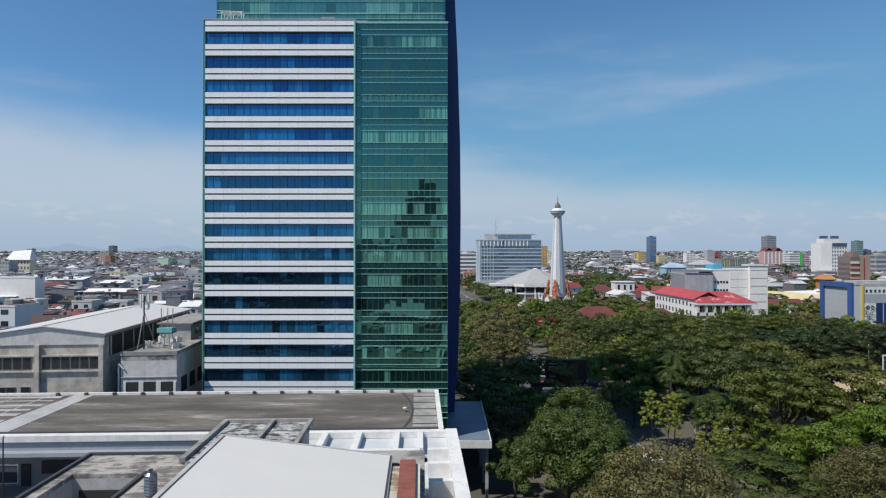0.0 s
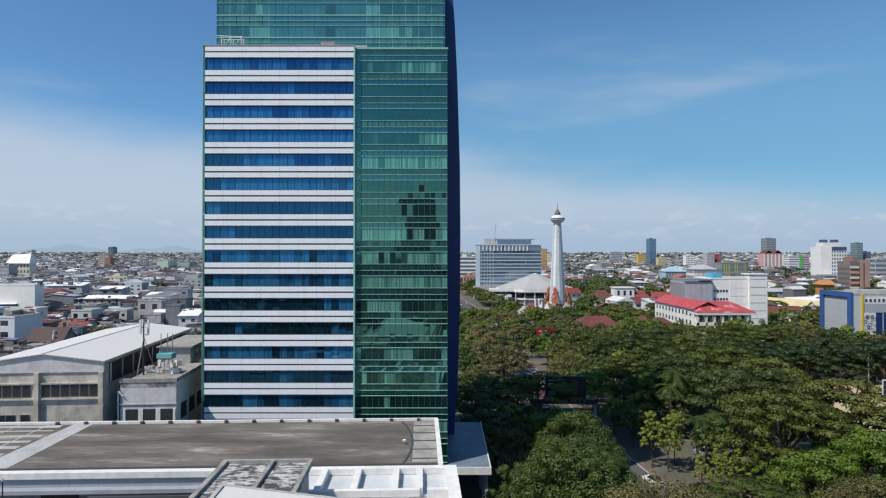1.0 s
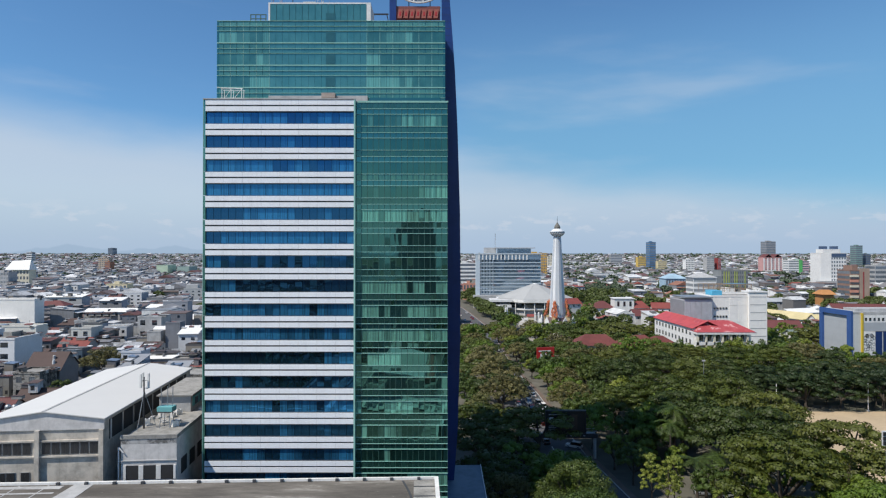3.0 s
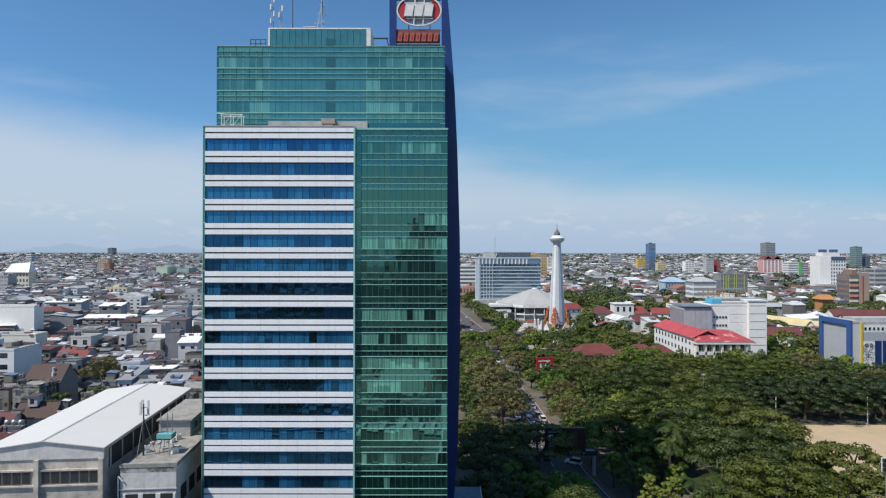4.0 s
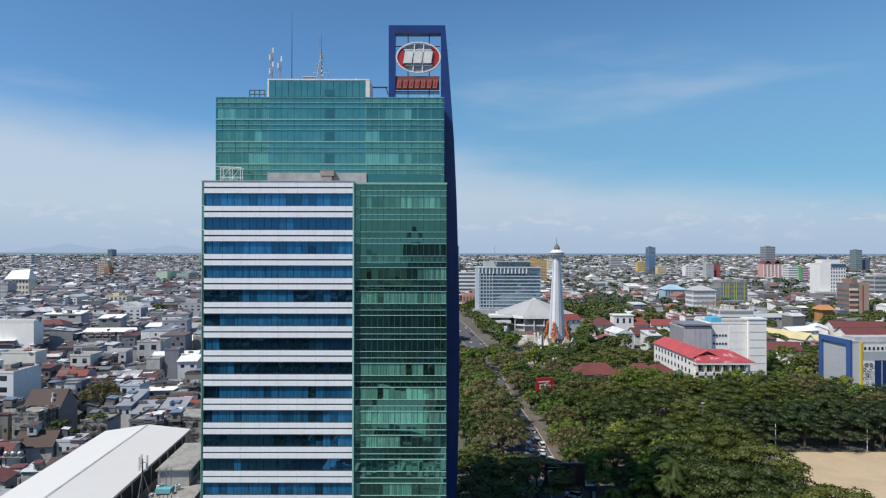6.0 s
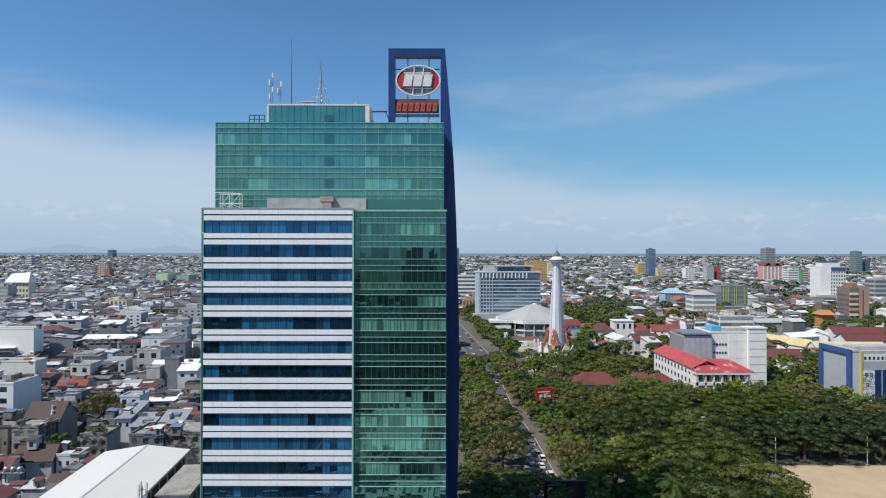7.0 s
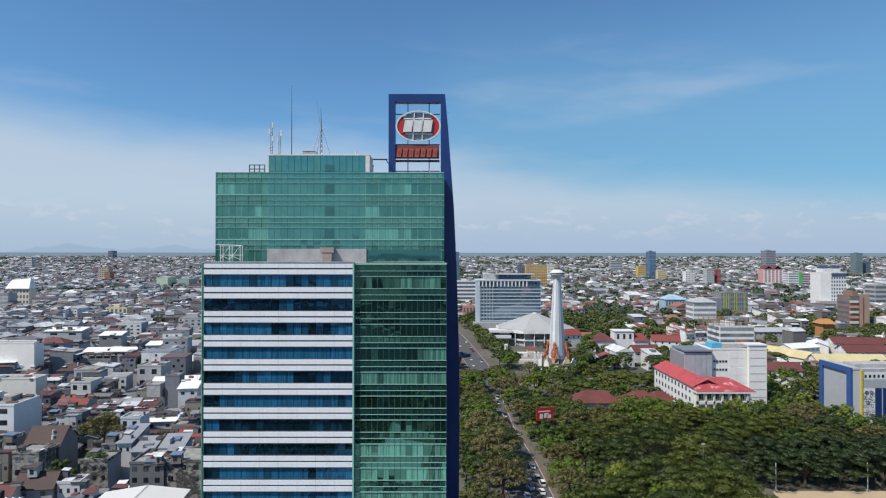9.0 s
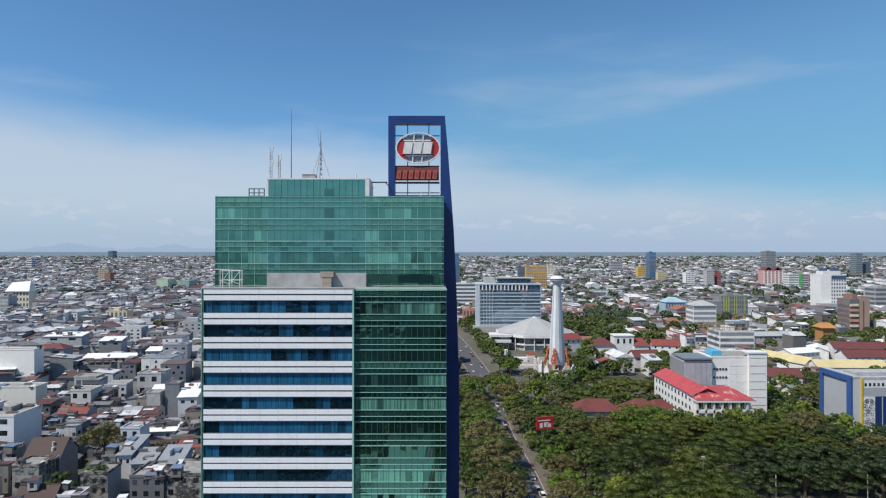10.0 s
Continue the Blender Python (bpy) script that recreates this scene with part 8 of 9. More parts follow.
def plant_trees():
    def broad(seed, part_of=1.0, grow=1.0):
        """The five common kinds, with fewer and larger leaves for trees far down the avenue."""
        n = lambda v: int(v * part_of)
        return [
            build_tree(seed, 8.5, 8.5, 4.6, LEAF_A, 60, n(7000), 0.265 * grow, 0.45, "broad rain tree with a flat green crown", 0.25, True),
            build_tree(seed + 1, 9.5, 8.8, 4.8, LEAF_A, 66, n(7600), 0.265 * grow, 0.42, "wide spreading tree with layered green crown", 0.25, True),
            build_tree(seed + 2, 6.5, 8.5, 3.4, LEAF_C, 60, n(5400), 0.235 * grow, 0.75, "round bright green leafy tree", 0.10),
            build_tree(seed + 3, 7.0, 8.0, 4.2, LEAF_B, 60, n(5000), 0.215 * grow, 0.7, "brownish thin-leaved tree with visible limbs", 0.15),
            build_tree(seed + 4, 5.5, 8.0, 3.2, DEEP_LEAF, 50, n(4600), 0.235 * grow, 0.8, "dense round dark green tree", 0.08),
        ]

    radii = (8.5, 9.5, 6.5, 7.0, 5.5)
    kinds = list(zip(broad(1), radii, (4, 4, 3, 3, 2))) + [
        (build_tree(6, 4.2, 7.0, 2.6, LEAF_C, 34, 2600, 0.29, 0.9, "small young yellow-green leafy tree", 0.05), 4.2, 1),
        (build_tree(7, 9.5, 15.0, 5.0, DEEP_LEAF, 150, 30000, 0.17, 0.8, "tall dense green tree beside the building", 0.02), 9.5, 0),
        (build_tree(8, 10.5, 13.0, 5.5, LEAF_B, 170, 24000, 0.15, 0.75, "tall brownish tree with thin dry leaves", 0.05), 10.5, 0),
        (build_tree(9, 4.5, 13.0, 3.0, LEAF_C, 80, 8600, 0.19, 1.0, "slender yellow-green tree with feathery crown", 0.0), 4.5, 0),
        (build_tree(10, 13.5, 12.5, 6.0, LEAF_A, 84, 13500, 0.285, 0.40, "huge old rain tree with a layered umbrella crown", 0.15, True), 13.5, 0),
        (build_tree(12, 12.0, 13.0, 5.5, LEAF_A, 76, 12000, 0.285, 0.42, "large old rain tree with domed layered crown", 0.12, True), 12.0, 0),
        (build_tree(14, 10.0, 12.0, 2.6, FIELD_LEAF, 60, 8000, 0.30, 0.42, "dark green spreading tree beside the field", 0.12, True), 10.0, 0),
    ] + list(zip(broad(41, 0.42, 1.5), radii, (0,) * 5)) + list(zip(broad(61, 1.9, 0.70), radii, (0,) * 5)) + [
        (build_tree(15, 3.0, 10.5, 4.0, GOLD_LEAF, 60, 5200, 0.13, 0.8, "slender golden tree with feathery drooping twigs", -0.1), 3.0, 0)]
    rnd = random.Random(11)
    spots, used = [], set()

    def try_spot(x, y, k, sc, force=False):
        r = kinds[k][1] * sc * (1.12 if k < 2 else 1.0)
        if (364 < y < 490 and abs(x - road_x(y)) < 9.5 + r * 0.8) or (52 < x < 82 and 398 < y < 496):
            return False
        if not force:
            for sx, sy, sr in spots:
                if (x - sx) ** 2 + (y - sy) ** 2 < (0.70 * (r + sr)) ** 2:
                    return False
        spots.append((x, y, r))
        if k < 5 and (y > 285 or x < 0):
            k += 12
        elif k < 5 and y < 112:
            k += 17
        src = kinds[k][0]
        flat_crown = k in (0, 1, 12, 13, 17, 18)
        wide = 1.22 if flat_crown else 1.08
        m = pose(x, y, GZ, 0, 0, rnd.uniform(0, 360)) @ Matrix.Diagonal((sc * wide, sc * wide, (sc ** 0.4 * rnd.uniform(0.80, 1.02) if flat_crown else sc * rnd.uniform(0.94, 1.08)), 1))
        if k in used:
            src = copy_thing(src, m)
        used.add(k)
        src.matrix_basis = m
        return True

    # tall trees at the near edge of the park
    for x, y, k, sc in ((18.5, 89, 6, 0.88), (26, 70, 7, 1.0), (12.5, 66, 4, 0.8), (58, 80, 7, 0.8), (17, 56, 8, 1.0), (60, 96, 2, 1.2), (72, 100, 2, 1.25),
                        (86, 104, 6, 0.8), (62, 80, 3, 1.2), (74, 84, 2, 1.2), (52, 70, 2, 1.1), (90, 88, 0, 1.1), (24.5, 98, 6, 0.8)):
        try_spot(x, y, k, sc, True)
    # the old rain trees
    for x, y, k, sc in ((66, 117, 10, 1.0), (82, 122, 10, 1.0), (71, 140, 9, 1.0), (83, 154, 10, 0.95), (64, 160, 10, 0.95), (80, 172, 9, 0.95), (88, 188, 10, 0.9), (69, 187, 9, 0.95), (51, 176, 10, 0.85), (88, 206, 10, 1.0), (62, 212, 10, 0.9), (78, 226, 9, 0.9), (101, 224, 9, 0.85), (56, 236, 10, 0.8), (92, 246, 10, 0.9), (118, 244, 9, 0.85), (72, 250, 10, 0.8), (140, 248, 10, 0.85), (163, 250, 11, 0.9), (108, 262, 10, 0.75), (186, 248, 11, 0.85), (208, 246, 11, 0.8), (232, 248, 11, 0.85)):
        try_spot(x, y, k, sc, True)
    for x, y, k, sc in ((57, 160, 2, 1.2), (74, 172, 4, 1.2), (60, 192, 2, 1.25), (59, 152, 4, 1.1), (73, 128, 2, 1.1), (80, 157, 4, 1.2), (52, 162, 4, 1.1), (66, 174, 2, 1.2), (50, 152, 5, 1.0), (75, 108, 2, 1.2), (56, 122, 4, 1.0), (84, 108, 8, 1.0)):
        try_spot(x, y, k, sc, True)
    for x, y, k, sc in ((60, 112, 8, 0.7), (51, 110, 22, 0.62), (44.2, 126.5, 22, 0.9), (46.6, 124.0, 22, 0.85), (49.2, 127.5, 22, 0.8), (48.5, 112, 22, 0.6), (53.5, 115, 22, 0.7), (56, 112.5, 22, 0.66)):
        try_spot(x, y, k, sc, True)
    # the avenue's own trees, overhanging its kerb
    for y, k, sc in ((166, 2, 1.0), (178, 4, 1.1), (190, 3, 1.1), (202, 2, 1.1), (214, 3, 1.05), (226, 2, 1.1), (238, 4, 1.33), (284, 3, 1.0), (298, 4, 1.2), (312, 2, 1.0), (352, 0, 0.85), (372, 4, 1.2)):
        try_spot(road_x(y) + (13.4 if 190 < y < 262 else 11.0), y, k, sc, True)
    try_spot(16, 362, 0, 0.9, True)
    for y, off, k, sc in ((196, -9.5, 3, 1.25), (209, -9.5, 0, 1.1), (222, -9.0, 3, 1.4), (236, -9.2, 0, 1.25), (250, -9.2, 3, 1.35), (266, -9.2, 2, 1.25), (282, -9.2, 0, 1.1), (300, -9.0, 0, 0.95), (318, -8.5, 3, 1.1), (334, -8.5, 2, 1.15), (350, -8.5, 0, 0.95), (368, -8.5, 2, 1.2), (386, -9.0, 4, 1.4), (330, 9.0, 3, 1.1), (345, 8.0, 2, 1.15), (362, 7.8, 0, 0.9), (379, 7.8, 4, 1.5), (394, 8.5, 2, 1.1)):
        try_spot(road_x(y) + off, y, k, sc, True)
    # low trees where the avenue passes the tower, under the line to the billboard
    for x, y, k, sc in ((24, 118, 4, 0.8), (21, 128, 4, 0.75), (22, 138, 5, 0.85), (44.5, 140, 4, 0.8), (43, 150, 5, 0.9), (20, 147, 4, 0.7), (27, 108, 4, 0.85), (24, 98, 4, 0.9),
                        (24, 94, 6, 0.75), (27, 128, 2, 1.0), (23.5, 106, 6, 0.85), (24, 121, 2, 1.1), (50, 146, 5, 0.7), (57, 147, 5, 0.7)):
        try_spot(x, y, k, sc, True)
    for i in range(14):
        try_spot(114 + i * 13 + rnd.uniform(-2, 2), 208.5 + rnd.uniform(-1, 2), 11, rnd.uniform(0.85, 1.02), True)
        try_spot(120 + i * 13 + rnd.uniform(-2, 2), 224 + rnd.uniform(-2, 2), 11, rnd.uniform(0.8, 0.95), True)
    for i in range(22):
        try_spot(112 + i * 8.3 + rnd.uniform(-2, 2), 213.5 + rnd.uniform(-2, 2), 4, rnd.uniform(0.55, 0.7), True)
    for x, y, k, sc in ((117, 267, 2, 1.15), (124, 265, 4, 1.4), (131.5, 267, 2, 1.3), (138.5, 265, 4, 1.45), (146, 269, 4, 1.3), (153, 274, 2, 1.0), (85, 271, 2, 1.45), (97, 277, 2, 1.3), (75, 273, 4, 1.15), (106, 270, 4, 1.3)):
        try_spot(x, y, k, sc, True)
    # trees before and beside the blue-framed hall
    for x, y, k, sc in ((164, 290, 2, 0.9), (172, 298, 4, 1.0), (181, 300, 2, 1.0), (184, 278, 4, 1.1), (178, 283, 2, 0.9), (171, 286, 4, 1.0), (186, 312, 4, 1.0), (178, 320, 2, 1.0), (189, 326, 4, 1.0), (181, 334, 2, 1.0), (186, 346, 4, 1.0),
                        (158, 278, 0, 0.8), (192, 274, 5, 0.65), (199, 272, 5, 0.62), (206, 274, 5, 0.62), (213, 271, 5, 0.7), (220, 275, 5, 0.65), (228, 273, 5, 0.7), (236, 276, 5, 0.7), (244, 272, 4, 0.6), (154, 296, 4, 0.9), (150, 286, 2, 0.9), (172, 336, 4, 1.0), (171, 310, 4, 1.0), (186, 358, 2, 1.0), (196, 360, 4, 1.0), (206, 362, 2, 1.0), (214, 368, 4, 1.0), (184, 370, 4, 1.0),
                        (196, 374, 2, 1.1), (232, 372, 4, 1.0), (176, 378, 2, 1.0), (238, 384, 4, 0.9), (150, 376, 4, 1.1), (163, 388, 2, 1.1), (136, 372, 4, 1.0), (150, 344, 2, 1.0), (160, 352, 4, 1.0), (142, 352, 4, 1.1), (216, 344, 4, 1.0), (226, 352, 2, 1.0)):
        try_spot(x, y, k, sc, True)
    # shaded rows beside the tower and along the avenue
    for i in range(24):
        y = 128 + i * 10.5
        if 126 < y < 160:
            try_spot(road_x(y) - 23, y, rnd.choice((4, 0)), 0.9)
            continue
        for off in (-9.5, -20.5):
            x = road_x(y) + off + rnd.uniform(-1.2, 1.2)
            if x > 3.0 and not (38 < x < 124 and 506 < y < 590):
                try_spot(x, y + rnd.uniform(-3, 3), rnd.choice((0, 4, 3, 0, 2)), rnd.uniform(0.8, 1.05))
        if y > 168 and not 250 < y < 268:
            try_spot(road_x(y) + (13.2 if y < 285 else 10.5) + rnd.uniform(-1, 1), y + rnd.uniform(-3, 3), rnd.choice((0, 3, 4, 2)), rnd.uniform(0.8, 1.0))
    weights = [k for k, kd in enumerate(kinds) for _ in range(kd[2])]
    tries = 0
    while len(spots) < 296 and tries < 26000:
        tries += 1
        y = 76 + 275 * math.sqrt(rnd.random())
        x = rnd.uniform(6, min(0.78 * y + 14, 262))
        k = rnd.choice(weights)
        sc = rnd.uniform(0.8, 1.35)
        if x > 62 and rnd.random() < 0.6:
            k, sc = rnd.choice((0, 1, 1)), rnd.uniform(1.0, 1.5)
        if blocked(x, y, kinds[k][1] * sc * 0.9):
            continue
        try_spot(x, y, k, sc)
    tries = 0
    while len(spots) < 312 and tries < 20000:
        tries += 1
        y = rnd.uniform(290, 470)
        x = rnd.uniform(8, 250)
        k = rnd.choice((0, 1, 4, 2, 3))
        sc = rnd.uniform(0.75, 1.05)
        if blocked(x, y, kinds[k][1] * sc * 0.7):
            continue
        try_spot(x, y, k, sc)
    for x, y in ((26, 432), (33, 424), (41, 428), (47, 422), (24, 446), (22, 460)):
        try_spot(x, y, rnd.choice((4, 2)), rnd.uniform(1.0, 1.2), True)
    for i in range(9):
        try_spot(30 + i * 8.2 + rnd.uniform(-2, 2), 418 + rnd.uniform(-3, 4), rnd.choice((4, 2, 0)), rnd.uniform(0.85, 1.1), True)
    for x, y in ((68, 268), (79, 270), (72, 265), (87, 266), (92, 268), (64, 272), (98, 270), (108, 273), (97, 276), (104, 280), (112, 276), (60, 282)):
        try_spot(x, y, rnd.choice((2, 3, 4, 2)), rnd.uniform(0.95, 1.15), True)
    for i in range(10):
        try_spot(38 + i * 7 + rnd.uniform(-1.5, 1.5), 427 + rnd.uniform(-2, 3), 4, rnd.uniform(1.1, 1.3), True)
    for x, y, k, sc in ((62, 374, 4, 1.1), (70, 371, 2, 1.05), (79, 372, 4, 1.15), (88, 375, 2, 1.1), (97, 382, 4, 0.9), (56, 384, 3, 0.9), (104, 390, 4, 1.0), (112, 470, 2, 1.1), (98, 486, 4, 1.2), (86, 480, 4, 1.1), (60, 478, 2, 1.0), (48, 482, 4, 1.1), (72, 492, 4, 1.0), (122, 500, 2, 1.1)):
        try_spot(x, y, k, sc, True)
    palm = build_palm(3)
    for i, (x, y) in enumerate(((56.0, 148), (58.5, 151), (54.5, 128), (57.0, 129.5), (59, 131), (87, 392), (96, 398), (84, 372))):
        m = pose(x, y, GZ, 0, 0, 70 * i) @ Matrix.Diagonal((1.15, 1.15, 1.22 if i < 2 else 0.82 if i < 5 else 1.1, 1))
        if i == 0:
            palm.matrix_basis = m
        else:
            copy_thing(palm, m)
    # trees between the houses
    for x, y, k, sc in ((-139, 246, 20, 1.35), (-129.5, 203, 21, 1.0), (-158, 206, 4, 0.9), (-111, 236, 3, 0.9), (-95, 215, 5, 1.0), (-173, 222, 4, 1.0), (-165, 216, 4, 0.9), (-140, 330, 4, 0.8), (-225, 420, 4, 1.0), (-190, 470, 0, 0.8), (-210, 480, 4, 1.0), (-118, 470, 4, 0.9), (-330, 520, 0, 0.9), (-150, 560, 4, 1.1)):
        try_spot(x, y, k, sc, True)


plant_trees()
roof_shrub()


def build_field_edge():
    """Masts and low railings along the far side of the field."""
    for i, x in enumerate((114.5, 146.0)):
        m = thing("field_mast", "slim white mast at the edge of the field", "mast", x, 205.5, GZ, 0, "field masts")
        part("shaft", Shape().rod((0, 0, 0), (0, 0, 9.5), 0.16, 0.09), WHITE_PAINT, m)
        part("foot", Shape().box(-0.4, -0.4, 0, 0.4, 0.4, 0.3), LIGHT_CONCRETE, m)
    for i in range(10):
        f = thing("railing", "low dark steel railing at the field edge", "railing", 118 + i * 6.2, 206.5, GZ, 0, "field railings")
        for x in (-2.6, 0, 2.6):
            part("post", Shape().box(x - 0.05, -0.05, 0, x + 0.05, 0.05, 1.6), DARK_STEEL, f)
        for z in (0.8, 1.5):
            part("rail", Shape().box(-2.7, -0.04, z, 2.7, 0.04, z + 0.07), DARK_STEEL, f)
    m = thing("floodlight_mast", "tall mast with a grid of dark floodlights", "floodlight mast", 77.5, 104.5, GZ)
    part("shaft", Shape().rod((0, 0, 0), (0, 0, 22.5), 0.22, 0.14), STEEL, m)
    part("frame", Shape().box(-0.9, -0.12, 20.6, 0.9, 0.0, 23.2), WHITE_PAINT, m)
    for i in range(2):
        for j in range(3):
            part("lamp", Shape().box(-0.75 + i * 0.8, -0.32, 20.75 + j * 0.8, -0.05 + i * 0.8, -0.12, 21.4 + j * 0.8), DARK_STEEL, m)
    for x, y in ((85.0, 195.0), (70, 230), (46, 262), (44, 240)):
        l = thing("street_lamp", "grey lamp post with one curved arm", "street lamp", x, y, GZ, 0, "park lamps")
        part("post", Shape().rod((0, 0, 0), (0, 0, 19 if x == 85.0 else 11), 0.14, 0.08), STEEL, l)
        part("head", Shape().box(-0.5, -0.25, (19 if x == 85.0 else 11), 0.5, 0.25, (19.4 if x == 85.0 else 11.3)), LIGHT_CONCRETE, l)


build_field_edge()


# ---------------------------------------------------------------- houses
def build_house(seed):
    """A patched-together town house: one or two volumes, sheet roofs at several heights."""
    rnd = random.Random(seed)
    w, d = rnd.uniform(5.5, 10), rnd.uniform(8, 14)
    st = rnd.choice((1, 1, 2, 2, 3, 3, 4))
    h = 3.1 * st + rnd.uniform(0.4, 1.4)
    h0 = thing("house", "grey plastered town house with patched metal roof among neighbours", "house", 0, 0, 0, 0, "town houses")
    split = rnd.uniform(0.35, 0.7)
    ym = -d / 2 + d * split
    low = max(3.0, h - rnd.choice((0.0, 1.2, 3.1, 3.1)))
    front_low = rnd.random() < 0.65
    vols = [(-d / 2, ym, low if front_low else h), (ym, d / 2, h if front_low else low)]
    for y0, y1, top in vols:
        part("wall", Shape().box(-w / 2, y0, 0, w / 2, y1, top), WALLS, h0)
        kind = rnd.choice(("gable", "shed", "shed", "flat", "side") if st > 2 else ("gable", "gable", "shed", "shed", "flat", "side"))
        if kind == "gable":
            rise = (y1 - y0) * 0.22
            part("roof", Shape().gable(-w / 2, y0, w / 2, y1, top, rise, 0.45, 0.1, "x"), ROOFS, h0)
            for x in (-w / 2 + 0.1, w / 2 - 0.1):
                ya = (y0 + y1) / 2
                part("gable", Shape().solid([(x - 0.1, y0, top), (x + 0.1, y0, top), (x + 0.1, y1, top), (x - 0.1, y1, top)], [(x - 0.1, ya - 0.1, top + rise), (x + 0.1, ya - 0.1, top + rise), (x + 0.1, ya + 0.1, top + rise), (x - 0.1, ya + 0.1, top + rise)]), WALLS, h0)
        elif kind == "shed":
            up = (y1 - y0) * rnd.uniform(0.08, 0.2)
            q = [(-w / 2 - 0.35, y0 - 0.5, top), (w / 2 + 0.35, y0 - 0.5, top), (w / 2 + 0.35, y1 + 0.3, top + up), (-w / 2 - 0.35, y1 + 0.3, top + up)]
            part("roof", Shape().solid(q, [(x, y, z + 0.1) for x, y, z in q]), ROOFS, h0)
            part("raised_wall", Shape().solid([(-w / 2, y0, top - 0.1), (w / 2, y0, top - 0.1), (w / 2, y1, top - 0.1), (-w / 2, y1, top - 0.1)], [(-w / 2, y0, top + 0.02), (w / 2, y0, top + 0.02), (w / 2, y1, top + up * 0.93), (-w / 2, y1, top + up * 0.93)]), WALLS, h0)
            if rnd.random() < 0.6:
                x = rnd.uniform(-w / 2, w / 2 - 2)
                za, zb = top + up * 0.3 + 0.14, top + up * 0.75 + 0.14
                yb0, yb1 = y0 + (y1 - y0) * 0.3, y0 + (y1 - y0) * 0.75
                q = [(x, yb0, za), (x + 1.8, yb0, za), (x + 2.0, yb1, zb), (x + 0.1, yb1, zb)]
                part("patch_sheet", Shape().solid(q, [(a, b, c + 0.05) for a, b, c in q]), ROOFS, h0)
        elif kind == "side":
            rise = w * 0.2
            part("roof", Shape().gable(-w / 2, y0, w / 2, y1, top, rise, 0.4, 0.1, "y"), ROOFS, h0)
            for y in (y0 + 0.1, y1 - 0.1):
                part("gable", Shape().solid([(-w / 2, y - 0.1, top), (w / 2, y - 0.1, top), (w / 2, y + 0.1, top), (-w / 2, y + 0.1, top)], [(-0.1, y - 0.1, top + rise), (0.1, y - 0.1, top + rise), (0.1, y + 0.1, top + rise), (-0.1, y + 0.1, top + rise)]), WALLS, h0)
        else:
            p = Shape().box(-w / 2 - 0.05, y0 - 0.05, top, w / 2 + 0.05, y0 + 0.15, top + 0.9).box(-w / 2 - 0.05, y1 - 0.15, top, w / 2 + 0.05, y1 + 0.04, top + 0.9)
            p.box(-w / 2 - 0.05, y0 + 0.15, top, -w / 2 + 0.12, y1 - 0.15, top + 0.9).box(w / 2 - 0.12, y0 + 0.15, top, w / 2 + 0.05, y1 - 0.15, top + 0.9)
            part("parapet", p, WALLS, h0)
            part("roof_slab", Shape().box(-w / 2 + 0.12, y0 + 0.15, top, w / 2 - 0.12, y1 - 0.15, top + 0.08), CONCRETE, h0)
            q = [(-w / 2 + 0.3, y0 + 0.6, top + 2.1), (w * 0.15, y0 + 0.6, top + 2.1), (w * 0.15, y1 - 0.4, top + 2.6), (-w / 2 + 0.3, y1 - 0.4, top + 2.6)]
            part("canopy", Shape().solid(q, [(a, b, c + 0.08) for a, b, c in q]), ROOFS, h0)
            for a, b in ((-w / 2 + 0.4, y0 + 0.8), (w * 0.13, y0 + 0.8)):
                part("post", Shape().box(a - 0.06, b - 0.06, top, a + 0.06, b + 0.06, top + 2.15), CONCRETE, h0)
            if rnd.random() < 0.4:
                part("water_tank", Shape().lathe(w / 2 - 1.0, y0 + 1.2, [(0.45, top + 0.08), (0.5, top + 0.3), (0.5, top + 1.1), (0.35, top + 1.35), (0.12, top + 1.45)], 12), ORANGE, h0, "red plastic roof tank")
    if rnd.random() < 0.6:
        e = rnd.uniform(1.2, 2.6)
        top = vols[0][2]
        z = min(top - 0.4, rnd.choice((2.6, 2.8, 5.8)))
        q = [(-w / 2, -d / 2 - e, z - 0.4), (w / 2 * rnd.uniform(0.2, 1), -d / 2 - e, z - 0.4), (w / 2, -d / 2, z), (-w / 2, -d / 2, z)]
        part("lean_to", Shape().solid(q, [(a, b, c + 0.1) for a, b, c in q]), ROOFS, h0)
    me = Shape().box(-0.5, -0.06, 0, 0.5, 0.04, 1.2).mesh("window", DARK_PANE)
    ms = Shape().box(-0.04, -0.5, 0, 0.06, 0.5, 1.1).mesh("window", DARK_PANE)
    for f in range(max(1, int(vols[0][2] / 3.1))):
        for i in range(2 if w > 7 else 1):
            o = part("window", me, DARK_PANE, h0)
            o.matrix_basis = pose(-w / 2 + w * (i + rnd.uniform(0.35, 0.65)) / (2 if w > 7 else 1), -d / 2, 1.0 + 3.1 * f)
    if rnd.random() < 0.5:
        o = part("window", ms, DARK_PANE, h0)
        o.matrix_basis = pose(w / 2, rnd.uniform(-d / 3, d / 3), 1.1 + 3.1 * (int(min(low, h) / 3.1) - 1))
    # smaller openings, grilles and doors on every side
    holes = Shape()
